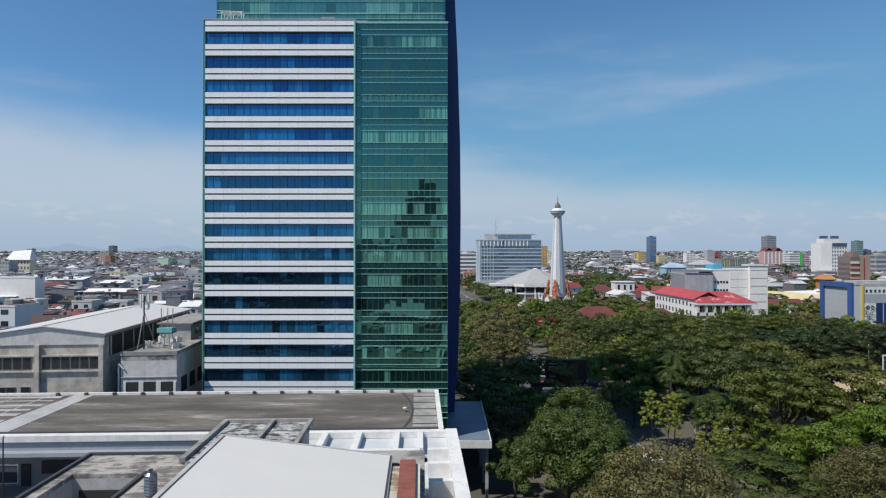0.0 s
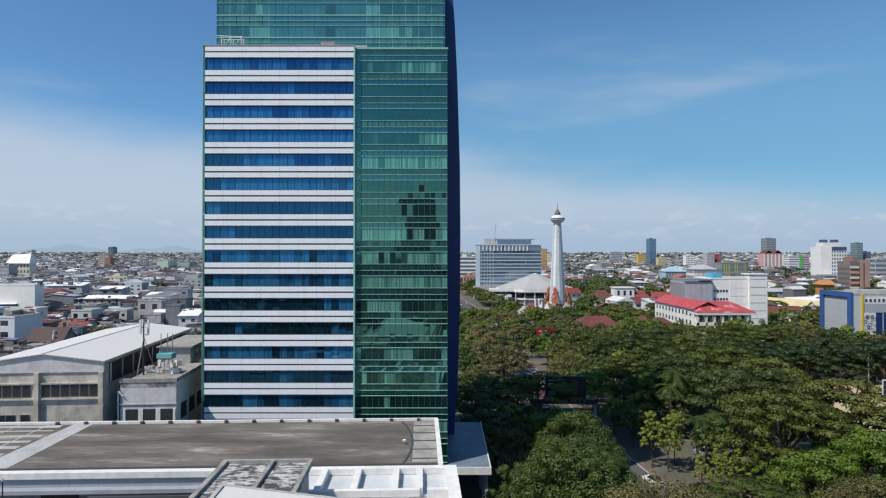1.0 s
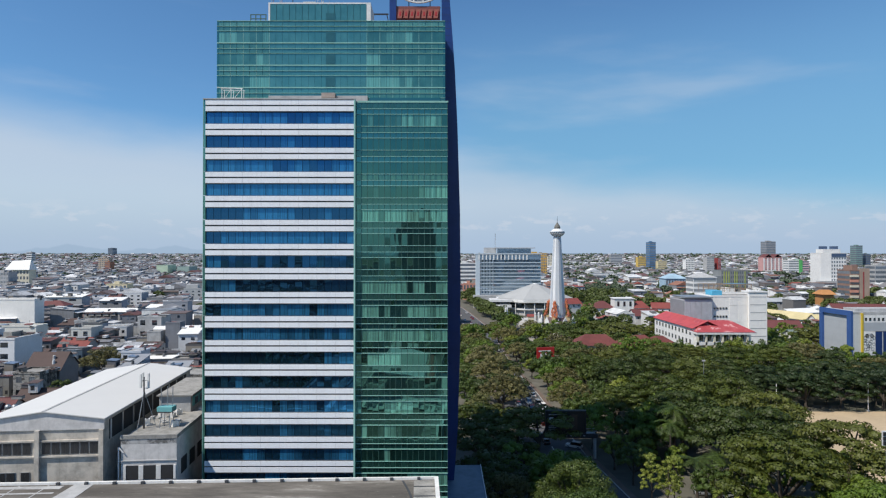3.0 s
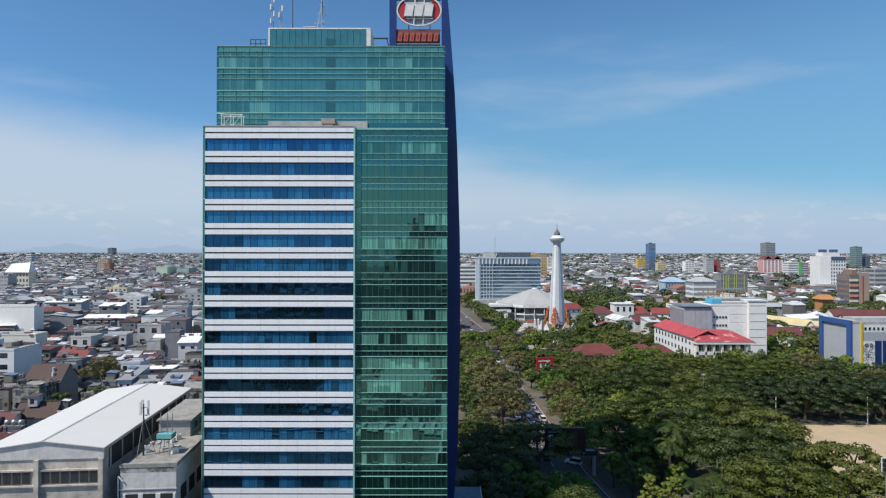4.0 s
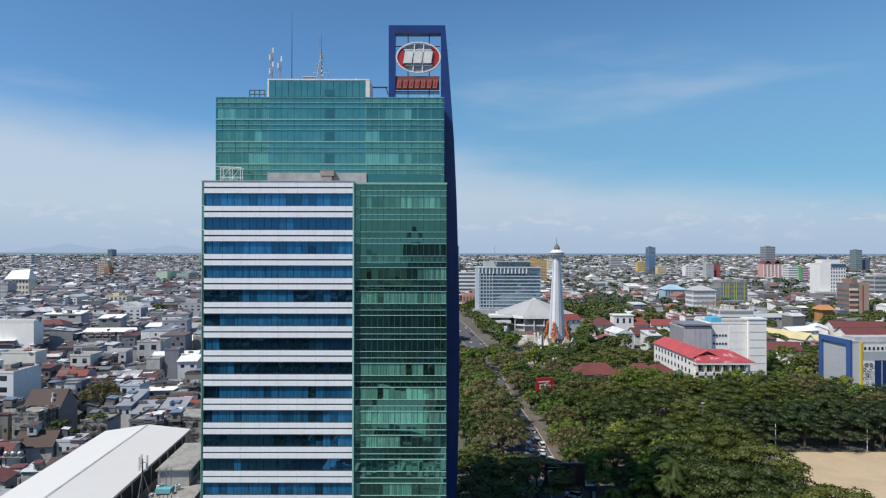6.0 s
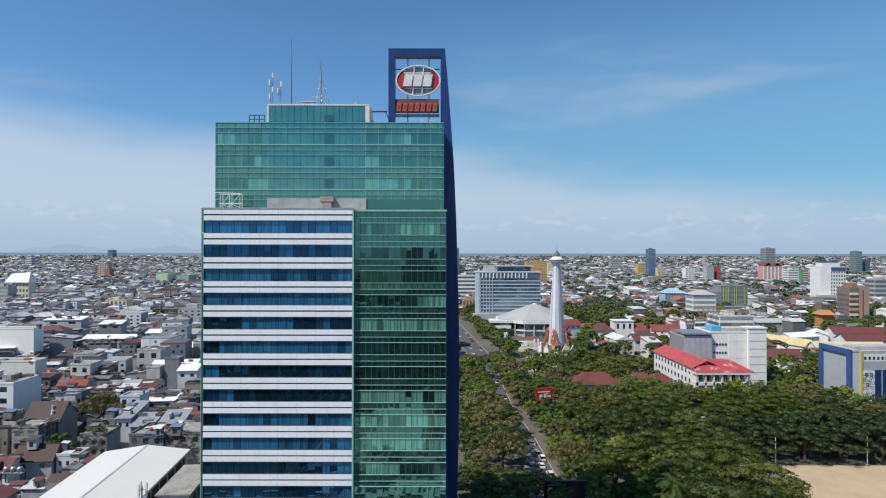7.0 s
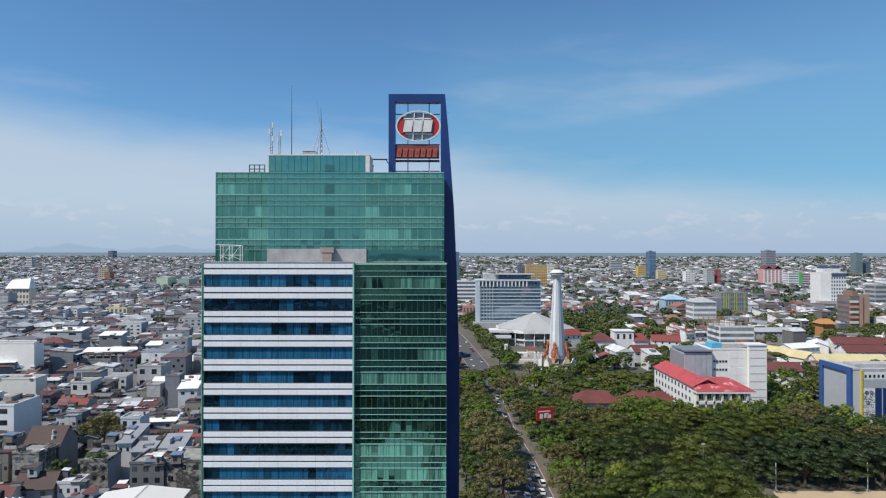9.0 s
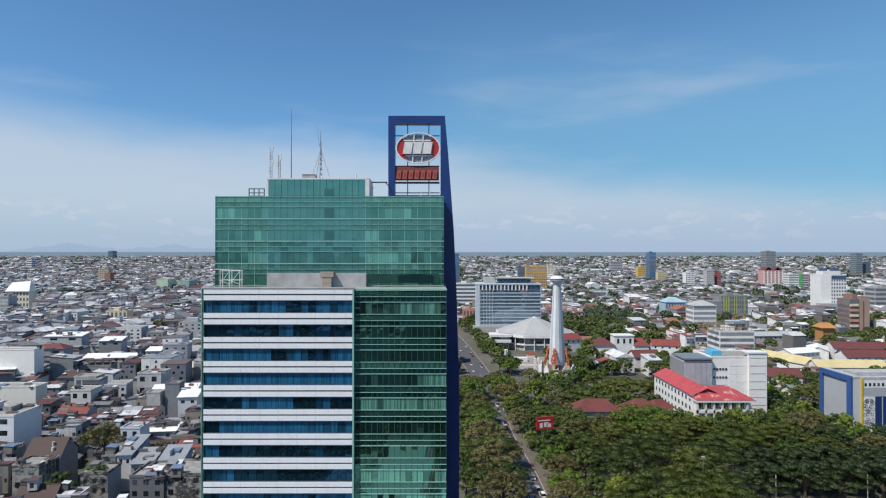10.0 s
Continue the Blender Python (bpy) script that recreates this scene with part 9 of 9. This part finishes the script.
    for f in range(st):
        z = 0.9 + 3.1 * f
        for i in range(rnd.choice((2, 3, 3))):
            u, e = rnd.uniform(-d / 2 + 0.8, d / 2 - 0.8), rnd.uniform(0.35, 0.8)
            for sx in (-1, 1):
                if z + 1.6 < min(low, h):
                    holes.box(sx * w / 2 - 0.05, u - e, z, sx * w / 2 + 0.05, u + e, z + rnd.uniform(1.0, 1.6))
        for i in range(rnd.choice((1, 2, 2))):
            u, e = rnd.uniform(-w / 2 + 0.7, w / 2 - 0.7), rnd.uniform(0.3, 0.6)
            if z + 1.6 < vols[1][2]:
                holes.box(u - e, d / 2 - 0.05, z, u + e, d / 2 + 0.05, z + 1.3)
            if z + 1.6 < vols[0][2]:
                holes.box(u - e, -d / 2 - 0.045, z - 0.2, u + e, -d / 2 + 0.05, z + rnd.uniform(1.2, 1.7))
    if holes.v:
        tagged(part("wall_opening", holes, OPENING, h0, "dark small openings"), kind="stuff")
    return h0, w, d


def plant_houses():
    protos = [build_house(200 + i) for i in range(26)]
    rnd = random.Random(21)
    used = set()
    n = 0
    y = 140.0
    while n < 234:
        x = -62.0 if y > 150 else -86.0
        while x > -0.80 * y - 24:
            i = rnd.randrange(len(protos))
            h, w, d = protos[i]
            tn = rnd.choice((0, 0, 180)) + 7.0 + rnd.uniform(-6, 6)
            if rnd.random() < 0.28:
                tn += 90
                w, d = d, w
            x -= w / 2 + rnd.uniform(-0.2, 0.5)
            cy = y + rnd.uniform(-1.8, 1.8)
            skip = (-82 < x < -48 and cy < 150) or (-306 < x < -248 and 362 < cy < 386) or (-268 < x < -200 and 300 < cy < 324) or (-208 < x < -160 and 236 < cy < 266)
            skip = skip or (-153 < x < -123 and 196 < cy < 233) or (-104 < x < -72 and 183 < cy < 209)
            skip = skip or (-180 < x < -165 and 277 < cy < 291) or (-127 < x < -88 and 234 < cy < 247) or (-155 < x < -128 and 300 < cy < 330) or (-144 < x < -112 and 362 < cy < 381) or (-246 < x < -206 and 403 < cy < 422) or rnd.random() < 0.05 or (-146 < x < -112 and 172 < cy < 219) or (-138 < x < -90 and 203 < cy < 219) or (-144 < x < -128 and 234 < cy < 253) or (-116 < x < -106 and 230 < cy < 241)
            skip = skip or any(a - 5 < x < b + 5 and f - 5 < cy < f + g + 5 for _, a, b, f, _, g, _, _ in TOWN_BLOCKS)
            if not skip and n < 234:
                m = pose(x, cy, GZ - rnd.uniform(0.0, 0.05), 0, 0, tn)
                if i not in used:
                    used.add(i)
                    h.matrix_basis = m
                else:
                    copy_thing(h, m)
                n += 1
            x -= w / 2
        y += rnd.choice((10.5, 11.5, 12.5, 14.0))
    for i, (h, w, d) in enumerate(protos):
        if i not in used:
            h.matrix_basis = pose(-120 - 12 * i, y + 8, GZ)
    return y


last_row = plant_houses()


def roof_clutter():
    """Loose sheets, huts, parapets and tanks lying on the roofs of the old quarter."""
    rnd = random.Random(77)
    bpy.context.view_layer.update()
    graph = bpy.context.evaluated_depsgraph_get()
    sheets, huts, darks = Shape(), Shape(), Shape()
    for i in range(1500):
        y = 150 + 390 * rnd.random() ** 1.3
        x = -rnd.uniform(62, 0.78 * y + 10)
        hit, p, n, _, ob, _ = bpy.context.scene.ray_cast(graph, (x, y, 60), (0, 0, -1))
        if not hit or n.z < 0.7 or p.z < GZ + 2.2 or ob.name.startswith(("crown", "trunk")) or y < 200 and x > -84:
            continue
        q = 0.12 + rnd.choice((0, 1.571)) + rnd.uniform(-0.1, 0.1)
        c, s = math.cos(q), math.sin(q)
        P = lambda u, v, z: (x + u * c - v * s, y + u * s + v * c, p.z + z)
        r = rnd.random()
        if r < 0.62:
            a, b, t, z = rnd.uniform(0.8, 2.6), rnd.uniform(0.7, 1.8), rnd.uniform(-0.25, 0.4), rnd.uniform(0.15, 0.6)
            e = [P(-a, -b, z), P(a, -b, z), P(a, b, z + t), P(-a, b, z + t)]
            sheets.solid(e, [(k[0], k[1], k[2] + 0.06) for k in e])
            huts.solid([P(-a * .9, -b * .9, -0.6), P(a * .9, -b * .9, -0.6), P(a * .9, b * .9, -0.6), P(-a * .9, b * .9, -0.6)], [P(-a * .9, -b * .9, z), P(a * .9, -b * .9, z), P(a * .9, b * .9, z + t), P(-a * .9, b * .9, z + t)])
        elif r < 0.74:
            a, b, z = rnd.uniform(0.8, 2.2), rnd.uniform(0.8, 1.8), rnd.uniform(1.4, 3.0)
            huts.solid([P(-a, -b, -0.6), P(a, -b, -0.6), P(a, b, -0.6), P(-a, b, -0.6)], [P(-a, -b, z), P(a, -b, z), P(a, b, z), P(-a, b, z)])
            e = [P(-a - .2, -b - .4, z), P(a + .2, -b - .4, z), P(a + .2, b + .2, z + .3), P(-a - .2, b + .2, z + .3)]
            sheets.solid(e, [(k[0], k[1], k[2] + 0.06) for k in e])
            darks.solid([P(-a * .5, -b - .05, 0.3), P(a * .3, -b - .05, 0.3), P(a * .3, -b + .05, 0.3), P(-a * .5, -b + .05, 0.3)], [P(-a * .5, -b - .05, z * .7), P(a * .3, -b - .05, z * .7), P(a * .3, -b + .05, z * .7), P(-a * .5, -b + .05, z * .7)])
        elif r < 0.86:
            a, z = rnd.uniform(1.2, 3.4), rnd.uniform(0.7, 1.8)
            huts.solid([P(-a, -.1, -0.6), P(a, -.1, -0.6), P(a, .1, -0.6), P(-a, .1, -0.6)], [P(-a, -.1, z), P(a, -.1, z), P(a, .1, z), P(-a, .1, z)])
        elif r < 0.94:
            huts.rod(P(0, 0, -0.3), P(0, 0, 1.2), 0.5, 0.45, 10)
        else:
            darks.rod(P(0, 0, -0.3), P(0, 0, rnd.uniform(2.0, 4.5)), 0.06, 0.04, 5)
    single("roof_sheets", sheets, CLUTTER_SHEET, "loose and patched tin sheets on the town roofs", "roof sheets", "", "stuff")
    single("roof_huts", huts, CLUTTER_WALL, "small huts, walls and tanks on the town roofs", "roof huts", "", "stuff")
    single("roof_openings", darks, OPENING, "dark doorways and thin poles on the town roofs", "roof openings", "", "stuff")


CLUTTER_SHEET = palette("clutter sheets", [(0.70, 0.70, 0.71), (0.085, 0.048, 0.038), (0.17, 0.17, 0.18), (0.20, 0.05, 0.038), (0.62, 0.625, 0.64), (0.30, 0.30, 0.31), (0.14, 0.04, 0.034), (0.065, 0.048, 0.042), (0.14, 0.20, 0.30), (0.75, 0.75, 0.74), (0.12, 0.07, 0.055)], 0.65, True)
CLUTTER_WALL = palette("clutter walls", [(0.55, 0.55, 0.55), (0.20, 0.20, 0.205), (0.34, 0.33, 0.31), (0.13, 0.13, 0.14), (0.66, 0.66, 0.65), (0.25, 0.22, 0.19), (0.10, 0.10, 0.105)], 0.85, True)
roof_clutter()


def city_stuff(name, label, spots, wall_mat, roof_mat, rnd):
    """Joined far houses: walls, roofs, dark openings and roof clutter, each plain stuff."""
    walls, roofs, holes = Shape(), Shape(), Shape()
    for x, y, w, d, h, q, kind in spots:
        c, s = math.cos(q), math.sin(q)
        P = lambda u, v, z: (x + u * c - v * s, y + u * s + v * c, z)
        a, b = w / 2, d / 2
        ring = lambda e, z: [P(-a - e, -b - e, z), P(a + e, -b - e, z), P(a + e, b + e, z), P(-a - e, b + e, z)]
        g0 = land(y)
        h += g0 - GZ
        walls.shell(ring(0, g0 - 1), ring(0, h), False)
        if kind == 0:
            r = w * 0.2
            roofs.shell(ring(.4, h), [P(-0.1, -b - .4, h + r), P(0.1, -b - .4, h + r), P(0.1, b + .4, h + r), P(-0.1, b + .4, h + r)])
        elif kind == 1:
            r = d * 0.18
            roofs.shell(ring(.4, h), [P(-a - .4, -0.1, h + r), P(a + .4, -0.1, h + r), P(a + .4, 0.1, h + r), P(-a - .4, 0.1, h + r)])
        elif kind == 2:
            r = d * 0.22
            roofs.shell(ring(.5, h), [P(-a * .3, -0.1, h + r), P(a * .3, -0.1, h + r), P(a * .3, 0.1, h + r), P(-a * .3, 0.1, h + r)])
        elif kind == 4:
            r = d * rnd.uniform(0.08, 0.16)
            q = [P(-a - .3, -b - .5, h), P(a + .3, -b - .5, h), P(a + .3, b + .2, h + r), P(-a - .3, b + .2, h + r)]
            roofs.shell(q, [(p[0], p[1], p[2] + 0.2) for p in q])
            walls.shell(ring(0, h - 0.2), [P(-a, -b, h), P(a, -b, h), P(a, b, h + r * 0.95), P(-a, b, h + r * 0.95)])
        else:
            roofs.shell(ring(.1, h), ring(0, h + 0.5))
        if y > 2200:
            continue
        # an addition beside or on top, in another colour
        if rnd.random() < 0.75:
            u, v = rnd.uniform(-a * 0.7, a * 0.7), rnd.uniform(-b * 0.8, b * 0.4)
            e, f = w * rnd.uniform(0.12, 0.26), d * rnd.uniform(0.12, 0.24)
            g = h + rnd.uniform(1.2, 3.2)
            walls.shell([P(u - e, v - f, h - 0.5), P(u + e, v - f, h - 0.5), P(u + e, v + f, h - 0.5), P(u - e, v + f, h - 0.5)], [P(u - e, v - f, g), P(u + e, v - f, g), P(u + e, v + f, g), P(u - e, v + f, g)])
            if rnd.random() < 0.7:
                roofs.shell([P(u - e - .3, v - f - .4, g), P(u + e + .3, v - f - .4, g), P(u + e + .3, v + f + .3, g + 0.5), P(u - e - .3, v + f + .3, g + 0.5)], [P(u - e - .3, v - f - .4, g + .15), P(u + e + .3, v - f - .4, g + .15), P(u + e + .3, v + f + .3, g + .65), P(u - e - .3, v + f + .3, g + .65)])
        if rnd.random() < 0.5:
            e, g = rnd.uniform(1.5, 3.5), h - rnd.uniform(1.5, 3.5)
            roofs.shell([P(-a, -b - e, g), P(a * rnd.uniform(0, 1), -b - e, g), P(a * 0.6, -b, g + 0.6), P(-a, -b, g + 0.6)], [P(-a, -b - e, g + .15), P(a * 0.5, -b - e, g + .15), P(a * 0.6, -b, g + 0.75), P(-a, -b, g + 0.75)])
        if 0 < y < 950:
            fl = max(1, int((h - GZ) / 3.4))
            for k in range(fl):
                z = GZ + 1.2 + k * 3.4
                n = rnd.choice((1, 2, 3))
                for i in range(n):
                    u = -a + w * (i + rnd.uniform(0.3, 0.7)) / n
                    e = rnd.uniform(0.5, 1.1)
                    holes.shell([P(u - e, -b - 0.06, z), P(u + e, -b - 0.06, z), P(u + e, -b + 0.1, z), P(u - e, -b + 0.1, z)], [P(u - e, -b - 0.06, z + 1.5), P(u + e, -b - 0.06, z + 1.5), P(u + e, -b + 0.1, z + 1.5), P(u - e, -b + 0.1, z + 1.5)])
    single(name + "_walls", walls, wall_mat, label + ", walls", "houses", "", "stuff")
    single(name + "_roofs", roofs, roof_mat, label + ", roofs", "house roofs", "", "stuff")
    if holes.v:
        single(name + "_windows", holes, DARK_PANE, label + ", windows", "windows", "", "stuff")


def far_city():
    rnd = random.Random(31)
    left, right, trees = [], [], []
    y = 330.0
    taken = [(206, 254, 463, 496), (260, 300, 640, 672), (308, 370, 712, 744), (272, 316, 756, 788), (338, 362, 544, 564), (408, 448, 618, 648), (495, 552, 806, 840), (570, 616, 806, 838), (16, 52, 874, 905),
             (22, 42, 696, 716), (-384, -346, 674, 696), (-612, -560, 760, 866), (28, 106, 590, 632), (38, 124, 506, 590), (186, 302, 280, 356), (240, 302, 398, 456), (260, 345, 440, 500), (140, 200, 340, 380), (205, 232, 378, 396), (275, 325, 534, 556), (96, 120, 512, 528), (120, 174, 490, 512), (176, 196, 492, 508), (141, 163, 445, 460)]
    taken += [(a, b, f, f + g) for _, a, b, f, _, g, _, _ in TOWN_BLOCKS]
    while y < 4840:
        step = 13.0 + y * 0.006
        half = 0.80 * y + 60
        x = -half
        while x < half:
            w = rnd.uniform(6.5, 13.5) * (1 + y / 5000) * (0.86 if x < 0 else 1.0)
            x += w / 2
            keep = True
            if x < 4 and y < last_row + 6:
                keep = False
            if x >= 4 and y < 640:
                keep = (x > 196 and y > 356) or (150 < x and y > 384) or (104 < x and y > 420) or (x > 104 and y > 470)
            if 4 <= x < 104 and y < 560:
                keep = False
            if abs(x - road_x(y)) < 15 + w / 2:
                keep = False
            yy = y + rnd.uniform(-3, 3)
            for x0, x1, y0, y1 in taken:
                if x0 - w * 0.6 < x < x1 + w * 0.6 and y0 - 8 < yy < y1 + 8:
                    keep = False
            patch = noise.noise(Vector((x * 0.007, y * 0.004, 3.0)))
            if x < -20:
                green = 0.05
            else:
                green = 0.54 if y < 700 else 0.38 if y < 1300 else 0.20 if y < 2000 else 0.12
            if keep and (rnd.random() < green or patch > (0.40 if x < 0 else 0.43)):
                trees.append((x, yy, rnd.uniform(3.5, 6.5) * (1 + y / 7000)))
            elif keep and rnd.random() > 0.04:
                d = rnd.uniform(8, 15) * (1 + y / 5000)
                h = rnd.choice((-1.0, 0.5, 1.8, 2.4, 2.8, 4.6, 5.6, 6.2, 8.0, 2.0, 9.5)) + (rnd.choice((0.0, 1.0, 3.0)) if x < 0 else 0.0)
                if rnd.random() < (0.16 if x < 0 and y < 1100 else 0.075):
                    one = (x, yy, w * rnd.uniform(1.2, 2.0), d * 1.5, rnd.uniform(5, 14) * (0.45 if x > 0 and y < 700 else 1.0), rnd.uniform(-0.1, 0.2), rnd.choice((3, 3, 0, 4)))
                else:
                    one = (x, yy, w, d, h, rnd.choice((0.12, 0.12, 1.69)) + rnd.uniform(-0.08, 0.08), rnd.choice((0, 1, 4, 4, 3) if h > 4 else (0, 1, 1, 2, 4)))
                (left if x < 0 else right).append(one)
            x += w / 2 + rnd.uniform(0.0, 1.5) + (rnd.uniform(4, 9) if rnd.random() < 0.08 else 0)
        y += step * (1.0 if y < 2600 else 1.3)
    # the verge trees beside the upper avenue
    for i in range(70):
        yv = rnd.uniform(420, 690)
        trees.append((road_x(yv) + rnd.choice((-1, 1)) * rnd.uniform(15, 24) * (1 if yv < 560 else 1.2), yv, rnd.uniform(3.5, 6.0)))
    for i in range(26):
        trees.append((rnd.uniform(82, 124), rnd.uniform(416, 424), rnd.uniform(3.0, 4.6)))
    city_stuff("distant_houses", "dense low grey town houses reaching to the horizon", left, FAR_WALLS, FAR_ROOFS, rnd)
    city_stuff("garden_suburb", "white and red-roofed town houses between trees", [r for r in right if r[1] < 950], FAR_WALLS, TOWN_ROOFS, rnd)
    # beyond 950 m the haze-paled roofs replace the redder town roofs
    city_stuff("distant_suburb", "haze-paled town houses between trees near the horizon", [r for r in right if r[1] >= 950], FAR_WALLS, FAR_ROOFS, rnd)
    s, s2 = Shape(), Shape()
    for x, y, r in trees:
        near = y < 800
        for j in range(240 if near else 48 if y < 1500 else 13):
            q, u = rnd.uniform(0, 6.283), rnd.uniform(-0.3, 1)
            k = math.sqrt(1 - u * u)
            p = Vector((x + r * k * math.cos(q) * rnd.uniform(0.7, 1.1), y + r * k * math.sin(q) * rnd.uniform(0.7, 1.1), land(y) + r * 1.3 + u * r * 0.9))
            w = r * (0.15 if near else 0.31 if y < 1500 else 0.50) * rnd.uniform(0.7, 1.3)
            d = Vector((rnd.uniform(-0.8, 0.8), rnd.uniform(-1, 0.5), rnd.uniform(0.2, 1))).normalized()
            a = d.orthogonal().normalized()
            b = d.cross(a)
            (s2 if y < 700 else s).poly(p - a * w * 1.2, p + a * w - b * w * 1.1, p + a * w + b * w * 1.1)
    single("suburb_trees", s2, GARDEN_LEAF, "green garden trees between the suburb houses", "trees", "", "stuff")
    single("distant_trees", s, FAR_LEAF, "haze-greyed green trees between the distant houses", "trees", "", "stuff")
    # unseen trees added round the viewer's block to darken the lower floors' mirror image
    s = Shape()
    for i in range(420):
        x, y, r = rnd.uniform(-200, 160), rnd.uniform(-330, 9), rnd.uniform(4, 7)
        if abs(x - road_x(y)) < 12 or (abs(x) < 14 and abs(y) < 14):
            continue
        near = abs(x) < 70 and y > -60
        for j in range(260 if near else 60):
            q, u = rnd.uniform(0, 6.283), rnd.uniform(-0.2, 1)
            k = math.sqrt(1 - u * u)
            p = Vector((x + r * k * math.cos(q) * rnd.uniform(0.7, 1.05), y + r * k * math.sin(q) * rnd.uniform(0.7, 1.05), GZ + r * 1.5 + u * r * rnd.uniform(0.8, 1.05)))
            w = r * (0.11 if near else 0.26)
            d = Vector((rnd.uniform(-1, 1), rnd.uniform(-1, 1), rnd.uniform(0.2, 1))).normalized()
            a = d.orthogonal().normalized()
            b = d.cross(a)
            s.poly(p - a * w, p - b * w, p + a * w, p + b * w)
    single("courtyard_trees", s, LEAF_A, "added green trees behind the viewer, seen only mirrored", "trees", "", "stuff")
    # houses added behind the viewer, seen only as dark mirror images
    back = []
    for i in range(900):
        x, y = rnd.uniform(-420, 420), rnd.uniform(-800, -60)
        if abs(x - road_x(y)) < 18 or (-70 < x < 8 and y > -145):
            continue
        back.append((x, y, rnd.uniform(10, 20), rnd.uniform(10, 20), rnd.choice((2, 5, 7, 9, 12, 18)), 0.1, rnd.choice((0, 1, 3))))
    city_stuff("rear_houses", "added dark town houses behind the viewer", back, REAR_WALLS, REAR_ROOFS, rnd)


far_city()
